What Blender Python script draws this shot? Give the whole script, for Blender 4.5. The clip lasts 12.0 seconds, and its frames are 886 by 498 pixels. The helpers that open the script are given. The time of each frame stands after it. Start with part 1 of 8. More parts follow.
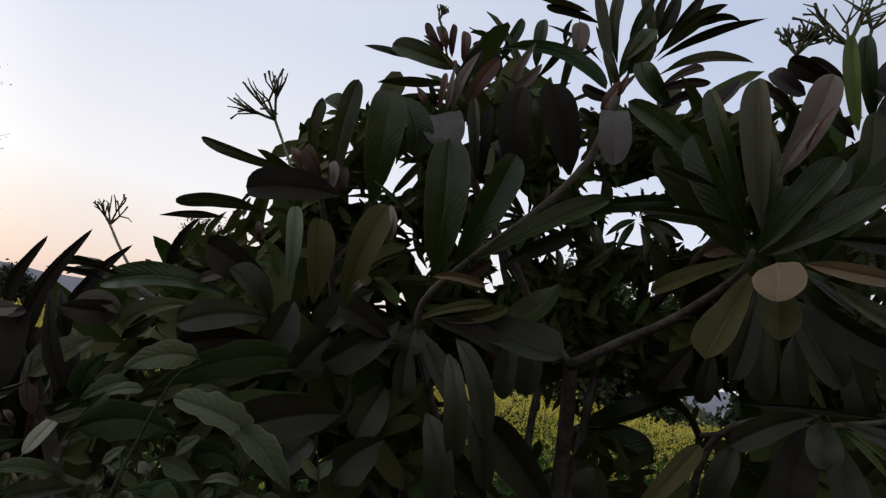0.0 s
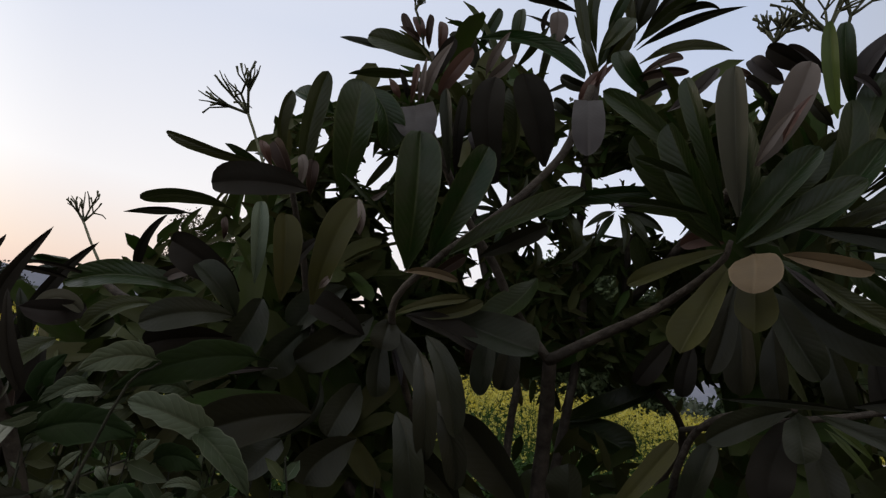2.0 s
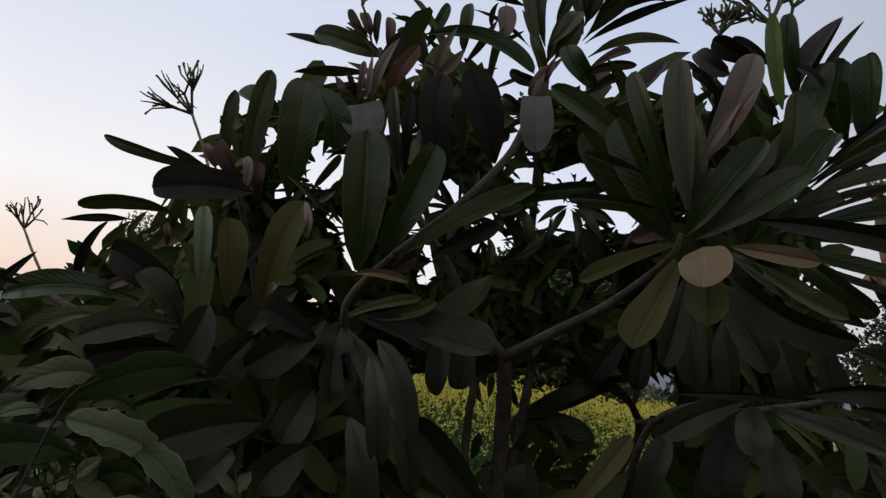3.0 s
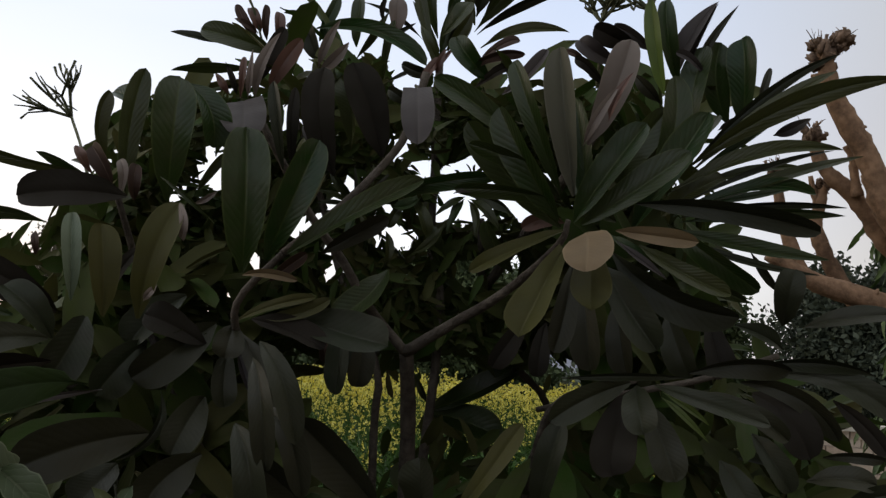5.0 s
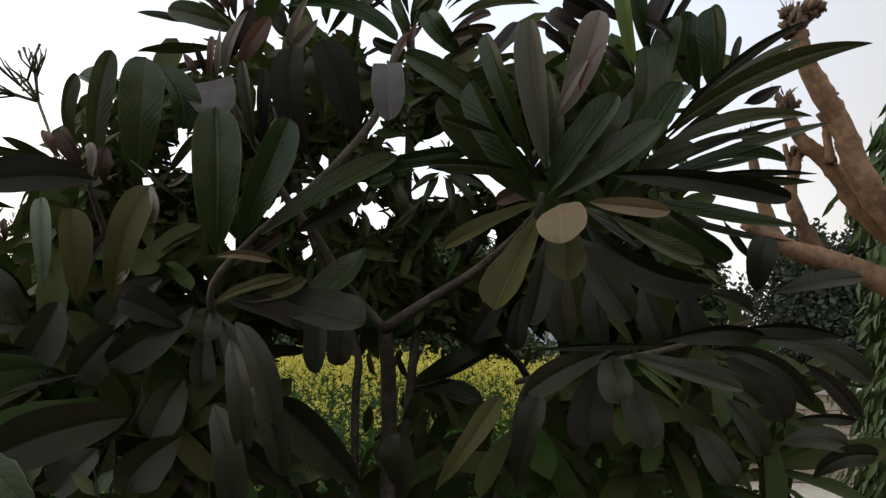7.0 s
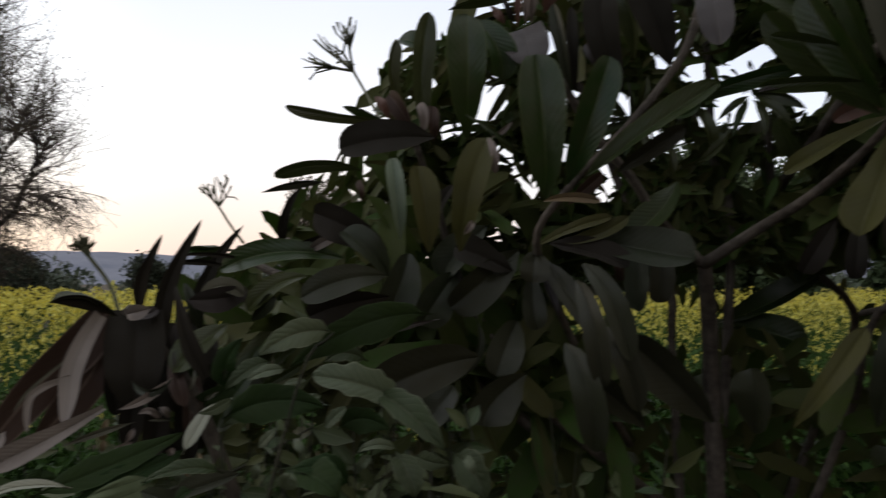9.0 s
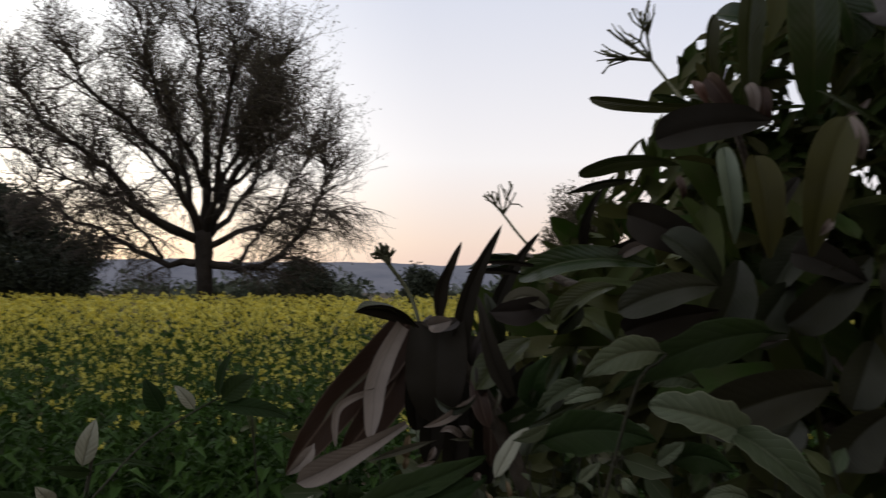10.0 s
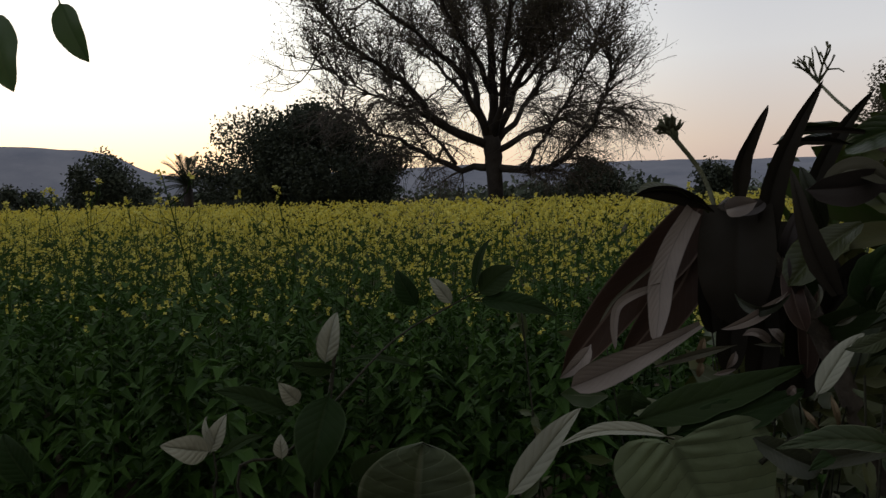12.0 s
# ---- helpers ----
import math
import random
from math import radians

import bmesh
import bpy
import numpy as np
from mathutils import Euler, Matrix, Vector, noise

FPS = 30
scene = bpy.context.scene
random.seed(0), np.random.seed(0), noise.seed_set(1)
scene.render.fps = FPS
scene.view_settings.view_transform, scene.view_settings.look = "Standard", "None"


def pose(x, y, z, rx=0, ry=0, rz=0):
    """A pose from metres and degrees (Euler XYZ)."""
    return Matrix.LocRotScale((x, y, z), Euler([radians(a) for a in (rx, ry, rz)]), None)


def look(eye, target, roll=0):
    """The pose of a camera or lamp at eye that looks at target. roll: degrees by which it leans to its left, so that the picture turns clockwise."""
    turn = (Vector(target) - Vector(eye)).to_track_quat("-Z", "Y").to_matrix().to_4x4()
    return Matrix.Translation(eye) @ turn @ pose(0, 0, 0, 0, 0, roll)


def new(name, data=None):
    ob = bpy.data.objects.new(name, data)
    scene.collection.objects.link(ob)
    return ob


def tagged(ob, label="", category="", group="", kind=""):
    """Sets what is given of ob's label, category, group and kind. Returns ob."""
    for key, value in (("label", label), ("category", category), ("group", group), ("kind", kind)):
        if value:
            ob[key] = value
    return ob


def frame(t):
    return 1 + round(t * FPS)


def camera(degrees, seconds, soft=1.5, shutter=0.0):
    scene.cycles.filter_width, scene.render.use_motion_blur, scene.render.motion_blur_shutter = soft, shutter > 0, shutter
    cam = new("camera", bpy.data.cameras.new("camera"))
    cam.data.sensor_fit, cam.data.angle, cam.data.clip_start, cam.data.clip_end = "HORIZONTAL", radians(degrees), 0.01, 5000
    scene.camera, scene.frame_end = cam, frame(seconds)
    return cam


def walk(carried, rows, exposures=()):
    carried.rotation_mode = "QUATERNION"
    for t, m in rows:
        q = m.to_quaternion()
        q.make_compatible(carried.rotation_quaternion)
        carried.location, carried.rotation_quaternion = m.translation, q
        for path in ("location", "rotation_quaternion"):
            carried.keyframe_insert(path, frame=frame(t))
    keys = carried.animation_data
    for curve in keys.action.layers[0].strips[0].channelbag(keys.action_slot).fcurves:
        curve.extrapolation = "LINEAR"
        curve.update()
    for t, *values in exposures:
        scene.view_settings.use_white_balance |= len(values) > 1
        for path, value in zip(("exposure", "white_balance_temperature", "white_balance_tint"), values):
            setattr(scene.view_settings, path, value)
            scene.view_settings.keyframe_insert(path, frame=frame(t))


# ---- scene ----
cam = camera(57.0, 12.0, soft=1.3, shutter=0.35)
PATH = [
    (0, (0.181, -0.027, 1.533), (-0.051, 1.937, 1.833), 10.3),
    (0.5, (0.192, -0.024, 1.537), (-0.043, 1.939, 1.836), 10.3),
    (1, (0.198, -0.017, 1.538), (-0.038, 1.947, 1.837), 10.3),
    (1.5, (0.201, -0.006, 1.54), (-0.023, 1.96, 1.832), 10.0),
    (2, (0.206, 0.001, 1.543), (-0.003, 1.969, 1.831), 9.6),
    (2.5, (0.211, 0.009, 1.551), (0.048, 1.982, 1.834), 8.7),
    (3, (0.214, 0.016, 1.556), (0.108, 1.993, 1.844), 7.7),
    (3.5, (0.216, 0.019, 1.557), (0.161, 1.995, 1.86), 7.2),
    (5.3, (0.275, 0.029, 1.564), (0.367, 2.006, 1.851), 3.8),
    (5.5, (0.277, 0.026, 1.565), (0.378, 2.004, 1.845), 3.5),
    (6, (0.281, 0.027, 1.56), (0.404, 2.005, 1.824), 2.9),
    (6.5, (0.279, 0.027, 1.559), (0.412, 2.007, 1.815), 2.7),
    (6.7, (0.279, 0.027, 1.56), (0.412, 2.006, 1.812), 2.7),
    (8.3, (0.226, 0.02, 1.56), (0.081, 2.008, 1.72), 1.1),
    (8.5, (0.213, 0.014, 1.559), (-0.012, 1.996, 1.7), 1.1),
    (9, (0.165, 0.012, 1.555), (-0.308, 1.954, 1.641), 0.1),
    (9.5, (0.105, 0.03, 1.551), (-0.663, 1.875, 1.622), -0.1),
    (10, (0.059, 0.104, 1.556), (-0.998, 1.798, 1.663), 0.5),
    (10.5, (0.034, 0.195, 1.55), (-1.244, 1.732, 1.627), 0.2),
    (11, (0.008, 0.222, 1.545), (-1.414, 1.628, 1.53), -0.8),
    (11.5, (-0.01, 0.217, 1.538), (-1.53, 1.514, 1.454), -1.2),
    (12, (-0.014, 0.215, 1.535), (-1.588, 1.442, 1.405), -1.4),
]
# brightness of the picture, in stops, and its white balance along the way
EXPOSURES = [(0, 0.06, 6500, 10), (3.5, 0.06, 6500, 10), (5.5, 0.58, 6650, 7), (6.7, 0.8, 6700, 6), (8.3, 0.42, 6550, 9), (9.5, 0.28, 6500, 10), (10.0, 0.04, 6600, 11), (10.5, -0.27, 6550, 10), (11.2, -0.42, 6500, 8), (12, -0.4, 6500, 8)]
walk(cam, [(t, look(eye, target, roll)) for t, eye, target, roll in PATH], EXPOSURES)

# ---- world: clear sky after sunset, brightest in the west (-x) ----
world = bpy.data.worlds.new("dusk_sky")
scene.world = world
world.use_nodes = True
nt = world.node_tree
nt.nodes.clear()


def node(tree, kind, **inputs):
    n = tree.nodes.new(kind)
    for key, value in inputs.items():
        key = key.replace("_", " ") if key.replace("_", " ") in n.inputs else key
        n.inputs[int(key[1:]) if key[0] == "i" and key[1:].isdigit() else key].default_value = value
    return n


def ramp(tree, fac, stops, mode="LINEAR"):
    n = tree.nodes.new("ShaderNodeValToRGB")
    n.color_ramp.interpolation = mode
    el = n.color_ramp.elements
    while len(el) < len(stops):
        el.new(0.5)
    for e, (p, c) in zip(el, stops):
        e.position = p
        e.color = (*c, 1) if len(c) == 3 else c
    tree.links.new(fac, n.inputs["Fac"])
    return n.outputs["Color"]


def mathn(tree, op, a, b=None, clamp=False):
    n = tree.nodes.new("ShaderNodeMath")
    n.operation, n.use_clamp = op, clamp
    for i, v in enumerate((a, b)):
        if v is None:
            continue
        if isinstance(v, (int, float)):
            n.inputs[i].default_value = v
        else:
            tree.links.new(v, n.inputs[i])
    return n.outputs[0]


def mixc(tree, fac, a, b, blend="MIX"):
    n = tree.nodes.new("ShaderNodeMix")
    n.data_type, n.blend_type = "RGBA", blend
    for i, v in ((0, fac), (6, a), (7, b)):
        if isinstance(v, (int, float)):
            n.inputs[i].default_value = v
        elif isinstance(v, tuple):
            n.inputs[i].default_value = (*v, 1)
        else:
            tree.links.new(v, n.inputs[i])
    return n.outputs[2]


SUN_WAY = Vector((-0.985, 0.17, 0.0)).normalized()      # where the sun went down
tc = nt.nodes.new("ShaderNodeTexCoord")
sep = nt.nodes.new("ShaderNodeSeparateXYZ")
nt.links.new(tc.outputs["Generated"], sep.inputs[0])
dot = nt.nodes.new("ShaderNodeVectorMath")
dot.operation = "DOT_PRODUCT"
dot.inputs[1].default_value = SUN_WAY
nt.links.new(tc.outputs["Generated"], dot.inputs[0])
side = mathn(nt, "MULTIPLY_ADD", dot.outputs["Value"], 0.5)
side.node.inputs[2].default_value = 0.5
up = mathn(nt, "MAXIMUM", sep.outputs["Z"], 0.0)
# towards the glow, and away from it, each by height over the horizon
west = ramp(nt, up, [(0.0, (1.35, 0.95, 0.52)), (0.05, (1.75, 1.45, 0.95)), (0.14, (1.9, 1.85, 1.65)), (0.45, (1.35, 1.40, 1.45)), (1.0, (0.78, 0.79, 0.82))])
north = ramp(nt, up, [(0.0, (0.60, 0.45, 0.42)), (0.06, (0.70, 0.578, 0.522)), (0.16, (0.735, 0.722, 0.748)), (0.36, (0.565, 0.597, 0.695)), (1.0, (0.70, 0.71, 0.74))])
east = ramp(nt, up, [(0.0, (0.15, 0.125, 0.105)), (0.15, (0.26, 0.215, 0.185)), (0.5, (0.34, 0.325, 0.30)), (1.0, (0.70, 0.71, 0.74))])
north_east = ramp(nt, up, [(0.0, (0.56, 0.55, 0.60)), (0.12, (0.68, 0.71, 0.78)), (0.30, (0.50, 0.55, 0.69)), (0.45, (0.42, 0.48, 0.62)), (1.0, (0.70, 0.71, 0.74))])
f0 = mathn(nt, "MULTIPLY_ADD", side, 4.0, True)
f0.node.inputs[2].default_value = -2.0
north = mixc(nt, f0, north_east, north)
f1 = mathn(nt, "MULTIPLY_ADD", side, 4.0, True)
f1.node.inputs[2].default_value = -0.9
f2 = mathn(nt, "MULTIPLY_ADD", side, 5.0, True)
f2.node.inputs[2].default_value = -4.1
f2 = mathn(nt, "SMOOTH_MIN", mathn(nt, "POWER", f2, 1.6), 1.0)
sky_col = mixc(nt, f2, mixc(nt, f1, east, north), west)
nish = nt.nodes.new("ShaderNodeTexSky")
nish.sky_type, nish.sun_disc = "NISHITA", False
nish.sun_elevation, nish.sun_rotation = radians(0.5), math.atan2(SUN_WAY.x, SUN_WAY.y)
bg = node(nt, "ShaderNodeBackground", Strength=1.15)
bg2 = node(nt, "ShaderNodeBackground", Strength=0.05)
nt.links.new(sky_col, bg.inputs["Color"])
nt.links.new(nish.outputs["Color"], bg2.inputs["Color"])
add = nt.nodes.new("ShaderNodeAddShader")
nt.links.new(bg.outputs[0], add.inputs[0])
nt.links.new(bg2.outputs[0], add.inputs[1])
wo = nt.nodes.new("ShaderNodeOutputWorld")
nt.links.new(add.outputs[0], wo.inputs["Surface"])

# the last warm light from under the western horizon
sun = bpy.data.lights.new("sunset_glow", "SUN")
sun.energy, sun.angle, sun.color = 0.25, radians(20), (1.0, 0.72, 0.5)
glow = new("sunset_glow", sun)
glow.matrix_basis = look(SUN_WAY * 20 + Vector((0, 0, 4.5)), (0, 0, 1.5))

# ---- materials ----
def material(name, rough=0.6, spec=0.4):
    m = bpy.data.materials.new(name)
    m.use_nodes = True
    t = m.node_tree
    p = t.nodes["Principled BSDF"]
    p.inputs["Roughness"].default_value = rough
    p.inputs["Specular IOR Level"].default_value = spec
    return m, t, p


def noise_tex(t, scale, detail=4, coord="Object", rough=0.55):
    c = t.nodes.new("ShaderNodeTexCoord")
    n = node(t, "ShaderNodeTexNoise", Scale=scale, Detail=detail, Roughness=rough)
    t.links.new(c.outputs[coord], n.inputs["Vector"])
    return n.outputs["Fac"]


def bump(t, p, height, strength=0.3, dist=0.002):
    b = node(t, "ShaderNodeBump", Strength=strength, Distance=dist)
    t.links.new(height, b.inputs["Height"])
    t.links.new(b.outputs["Normal"], p.inputs["Normal"])
    return b


def translucent(t, p, col, share):
    tr = t.nodes.new("ShaderNodeBsdfTranslucent")
    mx = node(t, "ShaderNodeMixShader", Fac=share)
    if isinstance(col, tuple):
        tr.inputs["Color"].default_value = (*col, 1)
    else:
        t.links.new(col, tr.inputs["Color"])
    out = t.nodes["Material Output"]
    t.links.new(p.outputs[0], mx.inputs[1])
    t.links.new(tr.outputs[0], mx.inputs[2])
    t.links.new(mx.outputs[0], out.inputs["Surface"])


def leaf_material(name, a, b, rib, rough=0.42, share=0.12, veins=14.0, relief=0.12, glow_col=None, per_island=False, spec=0.35, ink=0.08):
    """a..b: the blade's colours from leaf to leaf; rib: the midrib's; ink: how far the side veins stand out; uv: u across, v along."""
    m, t, p = material(name, rough, spec)
    uv = t.nodes.new("ShaderNodeUVMap")
    s = t.nodes.new("ShaderNodeSeparateXYZ")
    t.links.new(uv.outputs[0], s.inputs[0])
    if per_island:
        rnd = t.nodes.new("ShaderNodeNewGeometry").outputs["Random Per Island"]
    else:
        rnd = t.nodes.new("ShaderNodeObjectInfo").outputs["Random"]
    base = mixc(t, rnd, a, b)
    blotch = noise_tex(t, 28, 5)
    base = mixc(t, ramp(t, blotch, [(0.35, (0, 0, 0)), (0.75, (0.55, 0.55, 0.55))]), base, tuple(0.6 * x + 0.012 for x in b))
    off = mathn(t, "ABSOLUTE", mathn(t, "SUBTRACT", s.outputs["X"], 0.5))
    ribf = ramp(t, off, [(0.0, (1, 1, 1)), (0.018, (0.8, 0.8, 0.8)), (0.04, (0, 0, 0))])
    # side veins run out and forward from the midrib
    vv = mathn(t, "SUBTRACT", s.outputs["Y"], mathn(t, "MULTIPLY", off, 0.45))
    wave = mathn(t, "ABSOLUTE", mathn(t, "SINE", mathn(t, "MULTIPLY", vv, veins * math.pi)))
    veinf = ramp(t, wave, [(0.0, (1, 1, 1)), (0.16, (0, 0, 0))])
    tint = mixc(t, mathn(t, "MULTIPLY", veinf, ink), base, rib)
    tint = mixc(t, mathn(t, "MULTIPLY", ribf, 0.42), tint, rib)
    rim = ramp(t, off, [(0.455, (0, 0, 0)), (0.485, (1, 1, 1))])           # the pale margin, with the light on leaf edges painted in
    tint = mixc(t, mathn(t, "MULTIPLY", rim, 0.45), tint, rib)
    t.links.new(tint, p.inputs["Base Color"])
    rr = mathn(t, "MULTIPLY_ADD", noise_tex(t, 60, 3), 0.25)
    rr.node.inputs[2].default_value = rough - 0.12
    t.links.new(rr, p.inputs["Roughness"])
    h = mathn(t, "ADD", mathn(t, "MULTIPLY", wave, 0.35), mathn(t, "ADD", mathn(t, "MULTIPLY", noise_tex(t, 160, 4), 0.4), mathn(t, "MULTIPLY", noise_tex(t, 22, 2), 3.0)))
    bump(t, p, h, relief, 0.0015)
    translucent(t, p, tint if glow_col is None else glow_col, share)
    return m


M_LEAF = leaf_material("frangipani_leaf", (0.007, 0.026, 0.003), (0.036, 0.038, 0.010), (0.065, 0.08, 0.024), 0.36, 0.14, spec=0.27, relief=0.45)
# brown leaves turned from the glow: their shade is put into the colour
M_LEAF_SHADED = leaf_material("frangipani_leaf_shaded", (0.016, 0.0145, 0.011), (0.022, 0.018, 0.0135), (0.019, 0.015, 0.011), 0.6, 0.03, spec=0.05)
# its light rib colour paints a highlight along the brown leaf's rim
M_LEAF_BROWN = leaf_material("frangipani_leaf_brown", (0.034, 0.019, 0.013), (0.045, 0.025, 0.018), (0.2, 0.15, 0.12), 0.55, 0.08, spec=0.15)
# brighter copy for curled leaves; the rim light on them is in the colour
M_LEAF_LILAC_LIT = leaf_material("frangipani_leaf_lilac_lit", (0.165, 0.14, 0.125), (0.20, 0.168, 0.148), (0.06, 0.05, 0.045), 0.5, 0.10, spec=0.2, relief=0.5, ink=0.2)
M_LEAF_YOUNG = leaf_material("frangipani_leaf_young", (0.085, 0.038, 0.030), (0.11, 0.058, 0.042), (0.14, 0.085, 0.07), 0.5, 0.12)
# lit copy: the sky's reflection on these leaves is painted as pale grey
M_LEAF_SKYLIT = leaf_material("frangipani_leaf_skylit", (0.14, 0.116, 0.10), (0.16, 0.125, 0.108), (0.2, 0.17, 0.145), 0.5, 0.10, spec=0.22)
# lit copy: buff colour stands for light thrown back by upturned leaves
M_LEAF_BUFF_LIT = leaf_material("frangipani_leaf_buff_lit", (0.13, 0.095, 0.053), (0.145, 0.104, 0.06), (0.2, 0.15, 0.09), 0.55, 0.08, spec=0.12)
M_LEAF_OLIVE = leaf_material("frangipani_leaf_olive", (0.044, 0.043, 0.012), (0.052, 0.049, 0.015), (0.08, 0.075, 0.032), 0.5, 0.12, spec=0.1)
# lit copy of the green leaf: backlight put into its colour and glow
M_LEAF_LIT = leaf_material("frangipani_leaf_backlit", (0.06, 0.085, 0.02), (0.075, 0.10, 0.025), (0.13, 0.16, 0.06), 0.5, 0.35, glow_col=(0.17, 0.24, 0.05))
# lit copy for leaves turned to the sky, the grey light in their colour
M_LEAF_GREY_LIT = leaf_material("frangipani_leaf_olive_grey_lit", (0.075, 0.074, 0.05), (0.09, 0.085, 0.06), (0.12, 0.115, 0.085), 0.5, 0.08, spec=0.2)
# copy mostly for lower leaves, with their shade and dull sheen toned in
M_LEAF_SHADE_TONE = leaf_material("frangipani_leaf_shade_tone", (0.014, 0.019, 0.008), (0.023, 0.022, 0.012), (0.032, 0.034, 0.021), 0.45, 0.04, spec=0.16, relief=0.25)
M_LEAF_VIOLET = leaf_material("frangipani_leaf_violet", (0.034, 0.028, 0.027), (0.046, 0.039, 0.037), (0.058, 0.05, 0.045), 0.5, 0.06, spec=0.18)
# the rolled leaf's highlight, painted as a paler green all over
M_LEAF_SHEEN = leaf_material("frangipani_leaf_sheen", (0.09, 0.12, 0.075), (0.12, 0.15, 0.10), (0.16, 0.2, 0.14), 0.42, 0.08, spec=0.35, relief=0.4)
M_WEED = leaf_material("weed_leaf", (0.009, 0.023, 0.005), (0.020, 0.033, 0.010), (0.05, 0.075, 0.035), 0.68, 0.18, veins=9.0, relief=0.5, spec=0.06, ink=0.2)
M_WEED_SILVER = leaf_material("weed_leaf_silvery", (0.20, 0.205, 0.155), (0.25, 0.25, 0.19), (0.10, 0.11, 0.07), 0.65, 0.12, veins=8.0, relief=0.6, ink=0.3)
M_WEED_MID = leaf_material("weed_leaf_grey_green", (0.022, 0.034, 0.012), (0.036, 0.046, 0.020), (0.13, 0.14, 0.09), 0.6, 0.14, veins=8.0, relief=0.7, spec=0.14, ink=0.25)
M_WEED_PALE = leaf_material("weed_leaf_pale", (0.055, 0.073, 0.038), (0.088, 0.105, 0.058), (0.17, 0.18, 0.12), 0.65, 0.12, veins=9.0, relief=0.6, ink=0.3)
M_WEED_HEART = leaf_material("weed_leaf_heart", (0.13, 0.165, 0.09), (0.15, 0.185, 0.105), (0.035, 0.045, 0.025), 0.6, 0.14, veins=9.0, relief=0.9, spec=0.25, ink=0.6)
M_WEED_SMALL = leaf_material("weed_leaf_small", (0.012, 0.034, 0.005), (0.085, 0.095, 0.035), (0.14, 0.15, 0.1), 0.55, 0.2, per_island=True)
M_HANGING = leaf_material("hanging_leaf", (0.022, 0.045, 0.008), (0.07, 0.11, 0.024), (0.07, 0.09, 0.04), 0.5, 0.12, per_island=True)
M_OVERHEAD = leaf_material("overhead_leaf", (0.045, 0.085, 0.022), (0.055, 0.10, 0.026), (0.08, 0.12, 0.05), 0.5, 0.22)
# lighter than the outer leaves: fill for the deep shade is in the colour
M_FOLIAGE = leaf_material("frangipani_inner_leaf_lifted", (0.022, 0.050, 0.006), (0.052, 0.050, 0.015), (0.04, 0.05, 0.018), 0.6, 0.2, spec=0.1, per_island=True)


def bark_material(name, a, b, scale=30, rough=0.85, relief=0.8):
    m, t, p = material(name, rough, 0.25)
    big, fine = noise_tex(t, scale * 0.25, 5), noise_tex(t, scale, 6, rough=0.7)
    f = mathn(t, "ADD", mathn(t, "MULTIPLY", big, 0.6), mathn(t, "MULTIPLY", fine, 0.5), True)
    t.links.new(ramp(t, f, [(0.42, a), (0.68, b)]), p.inputs["Base Color"])
    bump(t, p, fine, relief, 0.008)
    return m


M_STEM = bark_material("frangipani_bark", (0.035, 0.028, 0.022), (0.09, 0.075, 0.06), 60)
M_STALK = bark_material("flower_stalk", (0.05, 0.055, 0.03), (0.11, 0.11, 0.06), 90)
M_TREE_BARK = bark_material("field_tree_bark", (0.022, 0.018, 0.016), (0.05, 0.042, 0.038), 6)
M_PRUNED = bark_material("pruned_tree_bark", (0.10, 0.060, 0.036), (0.27, 0.165, 0.10), 22)
M_CUT = bark_material("cut_wood", (0.07, 0.045, 0.03), (0.22, 0.15, 0.105), 40)
M_TWIG = bark_material("weed_twig", (0.016, 0.018, 0.010), (0.038, 0.036, 0.022), 90)
M_TREE_TWIG = bark_material("field_tree_twig", (0.065, 0.054, 0.046), (0.12, 0.10, 0.085), 6)


def clump_material(name, a, b, share=0.1):
    m, t, p = material(name, 0.65, 0.2)
    rnd = t.nodes.new("ShaderNodeNewGeometry").outputs["Random Per Island"]
    c = mixc(t, rnd, a, b)
    c = mixc(t, mathn(t, "MULTIPLY", noise_tex(t, 0.8, 3), 0.5), c, tuple(0.5 * x for x in a))
    t.links.new(c, p.inputs["Base Color"])
    translucent(t, p, c, share)
    return m


M_TREE_LEAF = clump_material("field_tree_leaf", (0.08, 0.074, 0.05), (0.15, 0.13, 0.09), 0.35)
# lifted a little, so that the colour takes in haze over far trees
M_BUSH_LEAF = clump_material("dark_bush_leaf", (0.034, 0.045, 0.03), (0.066, 0.078, 0.05))
M_FAR_LEAF = clump_material("far_tree_leaf", (0.055, 0.072, 0.05), (0.10, 0.12, 0.08))
M_BACK_LEAF = clump_material("back_tree_leaf", (0.035, 0.055, 0.02), (0.08, 0.105, 0.045))
M_MUSTARD_GREEN = clump_material("mustard_green", (0.024, 0.062, 0.007), (0.056, 0.118, 0.017), 0.28)
M_MUSTARD_FLOWER = clump_material("mustard_flower", (0.76, 0.63, 0.05), (0.84, 0.82, 0.28), 0.35)

# copy for the near rows; the change of light with distance is tinted in
M_MUSTARD_NEAR = clump_material("mustard_flower_near", (0.66, 0.58, 0.07), (0.82, 0.80, 0.28), 0.35)

M_SOIL, t, p = material("soil", 0.95, 0.1)
f = noise_tex(t, 0.6, 8)
g = noise_tex(t, 14, 8, rough=0.7)
t.links.new(mixc(t, mathn(t, "MULTIPLY", g, 0.5), ramp(t, f, [(0.35, (0.05, 0.038, 0.025)), (0.6, (0.10, 0.078, 0.055)), (0.75, (0.06, 0.075, 0.03))]), (0.05, 0.045, 0.03)), p.inputs["Base Color"])
bump(t, p, g, 0.8, 0.03)

# the haze of distance is painted into the hills' blue-grey
M_HILL, t, p = material("hazed_hill", 1.0, 0.0)
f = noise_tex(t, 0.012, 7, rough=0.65)
